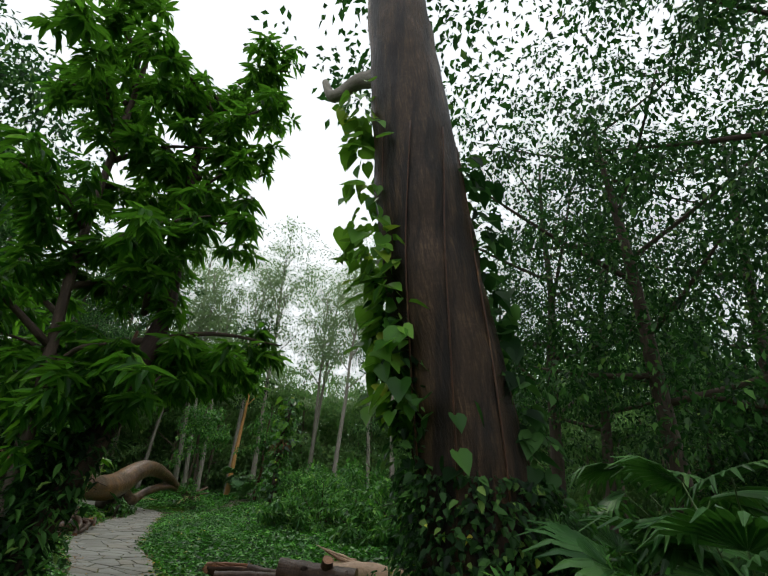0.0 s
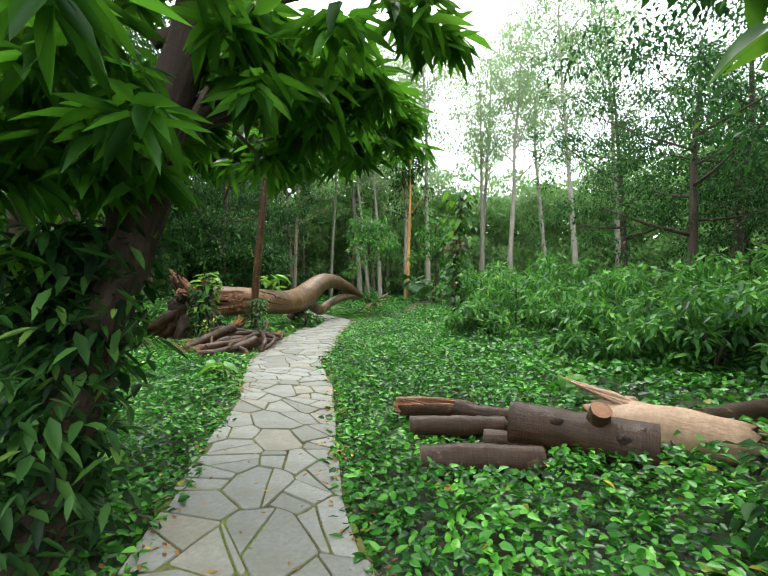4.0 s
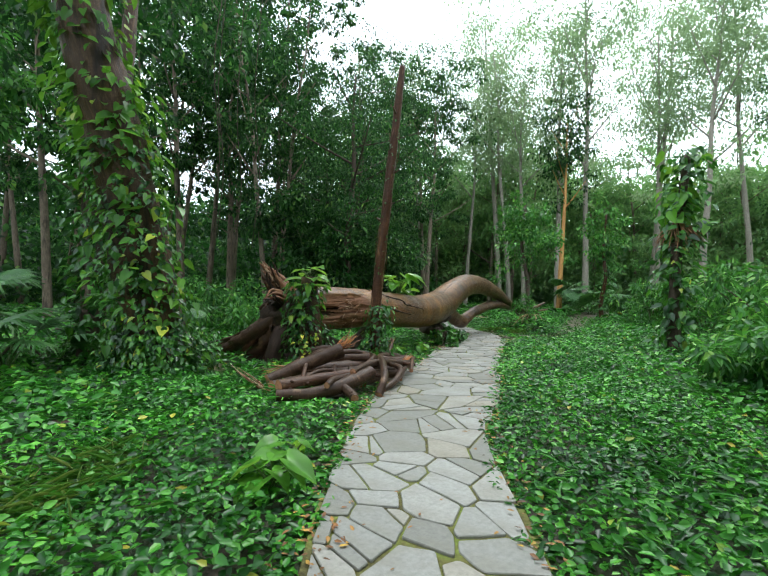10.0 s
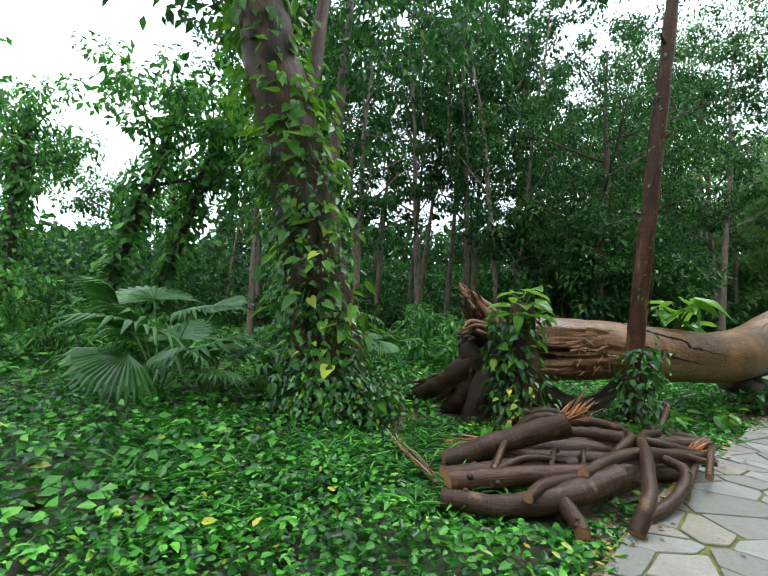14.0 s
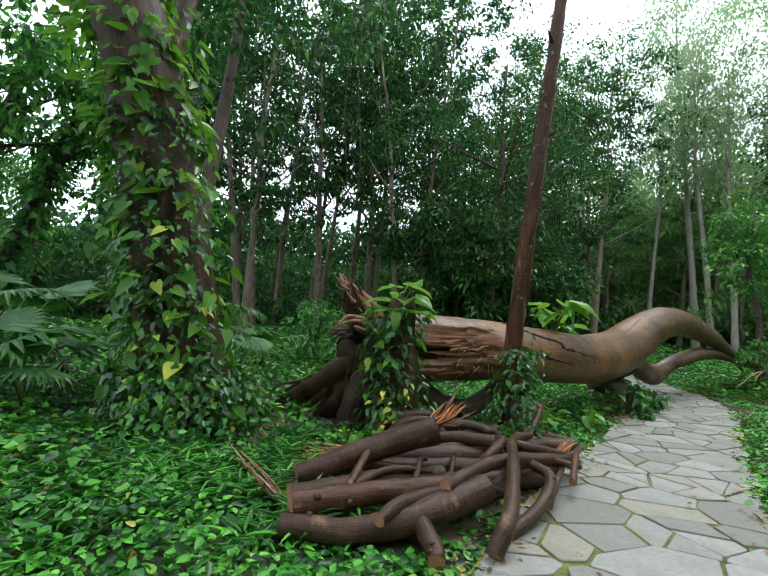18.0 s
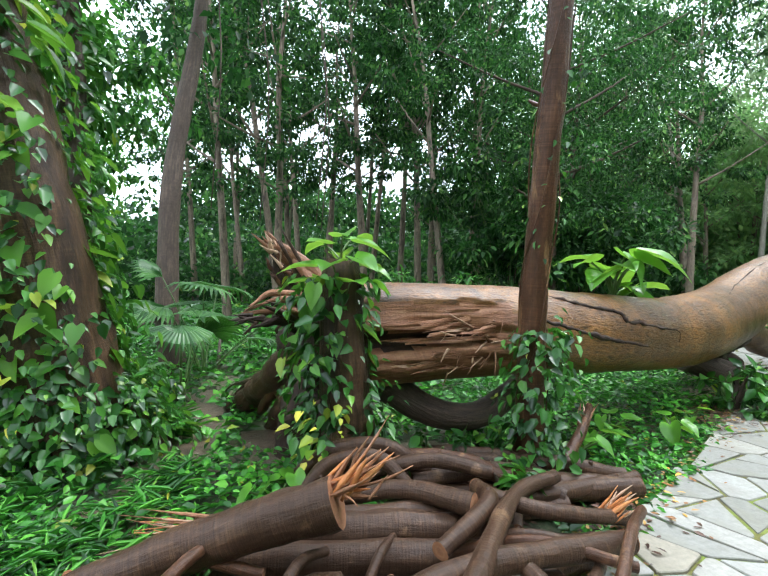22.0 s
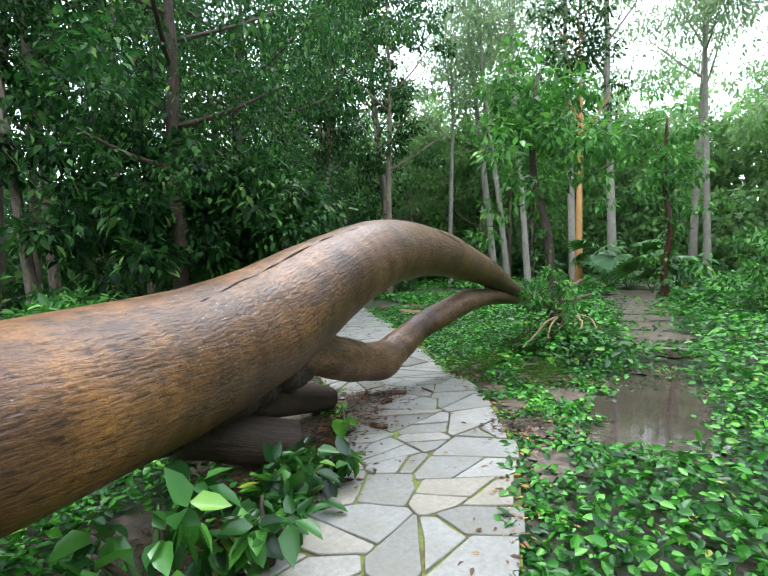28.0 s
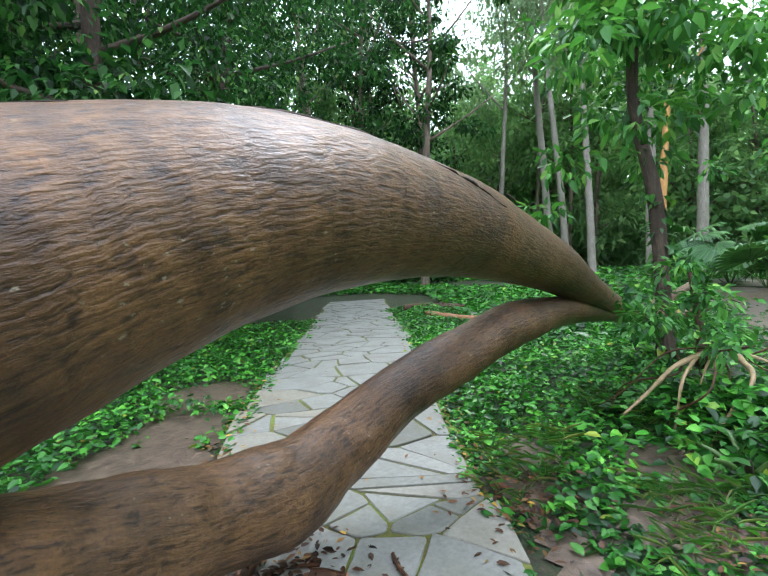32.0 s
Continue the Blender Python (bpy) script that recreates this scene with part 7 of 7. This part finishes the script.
tagged(put("backdrop", mesh_of("backdrop", ring_v, ring_f, M_TREELINE)), "far dark green line of woods", "backdrop", kind="structure")


def vine_pillar(name, label, height, radius, lean, seed):
    """A trunk wrapped from foot to crown in climbers, with a loose ragged head."""
    tree = thing(name, label, "tree")
    pts = [(0, 0, -0.1, radius * 1.4), (lean[0] * 0.2, lean[1] * 0.2, height * 0.2, radius), (lean[0] * 0.6, lean[1] * 0.6, height * 0.6, radius * 0.75), (lean[0], lean[1], height, radius * 0.35)]
    limb("trunk", pts, M_BARK_DARK, tree, sides=9, steps=4, rough=0.08, seed=seed)
    vine_wrap("vine_leaves", pts, 0.45, 1300, 0.24, M_BUSH, tree, seed)
    r = random.Random(seed)
    ends = []
    for k in range(6):
        a, z = k * 2.4, height * r.uniform(0.6, 0.95)
        tip = (lean[0] + math.cos(a) * 1.6, lean[1] + math.sin(a) * 1.6, z + r.uniform(0.4, 1.4))
        limb("limb", [(lean[0] * z / height, lean[1] * z / height, z, 0.06), (*tip, 0.02)], M_BARK_DARK, tree, sides=5, steps=3)
        ends.append(tip)
    foliage("crown", [tuple(q + r.gauss(0, 0.55) for q in r.choice(ends)) for _ in range(46)], 0.6, 50, 0.24, M_BUSH, tree)
    return tree


E_PILLAR = vine_pillar("vine_pillar_tree", "tree trunk wrapped to the top in dark climbers", 8.5, 0.26, (0.3, 0.3), 41)
E_PILLAR2 = vine_pillar("vine_pillar_tree", "leaning dark trunk hung with climbers", 8, 0.2, (1.5, 2.4), 43)
plant_copies(E_PILLAR, [(-19.8, 2.6, 0, 1.0), (-25.8, 2.7, 80, 1.0), (-20.8, -0.9, 160, 1.1), (-30.0, 6.0, 240, 0.9), (-33, 0.5, 30, 1.1), (-27, -3.5, 120, 1.1), (-36, 8, 200, 1.1)], "vine-clad trees")
plant_copies(E_PILLAR2, [(-20.2, 6.6, 0, 1.0), (-20.6, 7.9, 10, 0.95)], "vine-clad trees")


# ---- flagstones ----
def cell(seed, others, box, shift=()):
    """The Voronoi cell of a seed, cut out of a box by the bisectors to its neighbours."""
    poly = box
    for o, k in zip(others, shift):
        d = o - seed
        m = seed + d * k
        out = []
        for i in range(len(poly)):
            p, q = poly[i], poly[(i + 1) % len(poly)]
            a, b = (p - m) @ d, (q - m) @ d
            if a <= 0:
                out.append(p)
            if a * b < 0:
                out.append(p + (q - p) * (a / (a - b)))
        poly = out
        if len(poly) < 3:
            return None
    return poly


run = np.r_[0, np.cumsum(np.linalg.norm(np.diff(MIDDLE, axis=0), axis=1))]


def on_path(s, w):
    """A place on the path: s metres along it, w from -1 (left edge) to 1 (right edge)."""
    l = np.array([np.interp(s, run, L_EDGE[:, k]) for k in (0, 1)])
    r = np.array([np.interp(s, run, R_EDGE[:, k]) for k in (0, 1)])
    return l + (r - l) * (w + 1) / 2


HALFW = 0.72
seeds = []
tries = 0
pave_rng = random.Random(11)
while len(seeds) < 330 and tries < 30000:
    tries += 1
    p = np.array([pave_rng.uniform(1.5, run[-1]), pave_rng.uniform(-HALFW, HALFW)])
    need = (0.31 if p[0] < 12 else 0.28) * pave_rng.choice([0.62, 0.8, 1.0, 1.25])
    if all(np.hypot(*(p - q)) > need for q in seeds):
        seeds.append(p)
S = np.array(seeds)
weight = [pave_rng.uniform(-0.2, 0.2) for _ in seeds]


def cut(poly, p, d):
    """The two parts of a convex outline on either side of the line through p along d."""
    nrm = np.array([-d[1], d[0]])
    sides = []
    for sgn in (1, -1):
        out = []
        for i in range(len(poly)):
            a, b = poly[i], poly[(i + 1) % len(poly)]
            u, v = sgn * (a - p) @ nrm, sgn * (b - p) @ nrm
            if u >= 0:
                out.append(a)
            if u * v < 0:
                out.append(a + (b - a) * (u / (u - v)))
        sides.append(out)
    return sides


def size_of(poly):
    return abs(sum(poly[k][0] * poly[(k + 1) % len(poly)][1] - poly[(k + 1) % len(poly)][0] * poly[k][1] for k in range(len(poly)))) / 2


flags = []
for i, p in enumerate(S):
    d = np.hypot(*(S - p).T)
    order = d.argsort()[1:22]
    shift = [0.5 + (weight[i] - weight[j]) * 0.5 for j in order]
    wob = 0.06
    box = [np.array(c) for c in ((p[0] - 1, -HALFW + pave_rng.uniform(-wob, wob)), (p[0] + 1, -HALFW + pave_rng.uniform(-wob, wob)), (p[0] + 1, HALFW + pave_rng.uniform(-wob, wob)), (p[0] - 1, HALFW + pave_rng.uniform(-wob, wob)))]
    poly = cell(p, [S[j] for j in order], box, shift)
    if not poly:
        continue
    if size_of(poly) > 0.09 and pave_rng.random() < 0.5:
        c = sum(poly) / len(poly) + np.array([pave_rng.uniform(-0.08, 0.08), pave_rng.uniform(-0.08, 0.08)])
        a = pave_rng.uniform(0, math.pi)
        flags += [q for q in cut(poly, c, np.array([math.cos(a), math.sin(a)])) if len(q) >= 3 and size_of(q) > 0.006]
    else:
        flags.append(poly)


def shrunk(poly, gap):
    """The outline moved in by gap on every side."""
    out = poly
    for k in range(len(poly)):
        a, b = poly[k], poly[(k + 1) % len(poly)]
        e = b - a
        ln = np.hypot(*e)
        if ln < 1e-6:
            continue
        nrm = np.array([-e[1], e[0]]) / ln
        c = sum(poly) / len(poly)
        if (c - a) @ nrm < 0:
            nrm = -nrm
        keep = cut(out, a + nrm * gap, e / ln)
        keep = [q for q in keep if len(q) >= 3]
        if not keep:
            return None
        out = max(keep, key=lambda q: (sum(q) / len(q) - a) @ nrm)
    return out


flags.sort(key=lambda q: (sum(q) / len(q))[0])
far_v, far_f = [], []
for poly in flags:
    poly = shrunk(poly, 0.006 + pave_rng.uniform(0, 0.007))
    if not poly or size_of(poly) < 0.004:
        continue
    c = sum(poly) / len(poly)
    soft = []
    for k in range(len(poly)):
        a, b, e = poly[k - 1], poly[k], poly[(k + 1) % len(poly)]
        for q in (a, e):
            ln = np.hypot(*(q - b)) + 1e-6
            soft.append(b + (q - b) * min(0.25, pave_rng.uniform(0.006, 0.016) / ln))
        if np.hypot(*(e - b)) > 0.18:
            soft.append((b + e) / 2 + np.array([pave_rng.gauss(0, 0.004), pave_rng.gauss(0, 0.004)]))
    centre = on_path(c[0], c[1] / HALFW)
    top = [on_path(q[0], q[1] / HALFW) - centre for q in soft]
    n_q = len(top)
    tx, ty = pave_rng.gauss(0, 0.007), pave_rng.gauss(0, 0.007)
    h = 0.026 + pave_rng.uniform(-0.004, 0.006)
    inner = []
    for x, y in top:
        ln = math.hypot(x, y) + 1e-6
        q = max(0.6, 1 - 0.005 / ln)
        inner.append((x * q, y * q))
    verts = [(x, y, 0.002) for x, y in top] + [(x, y, h - 0.005 + tx * x + ty * y) for x, y in top] + [(x, y, h + tx * x + ty * y) for x, y in inner]
    faces = [tuple(range(2 * n_q, 3 * n_q))]
    for k in range(n_q):
        k2 = (k + 1) % n_q
        faces += [(k, k2, n_q + k2, n_q + k), (n_q + k, n_q + k2, 2 * n_q + k2, 2 * n_q + k)]
    area2 = sum(top[k][0] * top[(k + 1) % n_q][1] - top[(k + 1) % n_q][0] * top[k][1] for k in range(n_q))
    if area2 < 0:
        faces = [f[::-1] for f in faces]
    if centre[1] > 22.8 or centre[1] < 2.4:
        far_f += [tuple(k + len(far_v) for k in f) for f in faces]
        far_v += [(x + centre[0], y + centre[1], z + 0.008) for x, y, z in verts]
    else:
        put("flagstone", mesh_of("flagstone", verts, faces, M_STONE, smooth=False), path_bed, at=(centre[0], centre[1], 0.008))
put("far_flagstones", mesh_of("far_flagstones", far_v, far_f, M_STONE, smooth=False), path_bed)

# ---- litter: fallen leaves on the flags, chips and dead leaves by the trunk ----
def litter(name, xy, z, size, mat, label):
    n = len(xy)
    a = rng.uniform(0, math.tau, n)
    ln = size * rng.uniform(0.5, 1.3, n)
    me = leaf_cloud(name, np.c_[xy, z], np.c_[np.cos(a), np.sin(a), rng.normal(0, 0.08, n)], np.c_[rng.normal(0, 0.15, (n, 2)), np.ones(n)], ln, ln * 0.45, mat, True, 0.2, 0.05)
    return tagged(put(name, me), label, "litter", kind="stuff")


xy = np.array([on_path(s, w) for s, w in zip(rng.uniform(3, run[-1] - 4, 260), rng.uniform(-1, 1, 260))])
litter("fallen_leaves", xy, 0.042 + 0.004 * rng.random(len(xy)), 0.045, M_DEAD, "yellow and brown fallen leaves scattered on the flagstones")
pick = rng.integers(0, len(L_EDGE), 2600)
xy = np.where(rng.random(2600)[:, None] < 0.5, L_EDGE[pick], R_EDGE[pick]) + rng.normal(0, 0.11, (2600, 2))
litter("edge_litter", xy, 0.03 + 0.02 * rng.random(len(xy)), 0.05, M_DEAD, "brown dead leaves and crumbs along the path edges")
spots = np.array([(-9.2, 17.2), (-9.35, 17.8), (-9.6, 18.4), (-9.85, 19.0), (-10.0, 19.6), (-10.2, 20.3), (-9.8, 16.5), (-9.3, 16.0), (-10.5, 20.9), (-9.0, 14.9), (-8.3, 14.6), (-9.0, 22.6), (-10.4, 21.0), (-10.65, 20.65), (-10.1, 20.0), (-9.75, 19.35), (-8.75, 20.9), (-9.9, 22.35)])
xy = spots[rng.integers(0, len(spots), 4200)] + rng.normal(0, 0.2, (4200, 2))
litter("bark_chips", xy, 0.03 + 0.03 * rng.random(len(xy)), 0.055, M_CHIP, "wet red-brown bark chips and dead leaves under the fallen trunk")
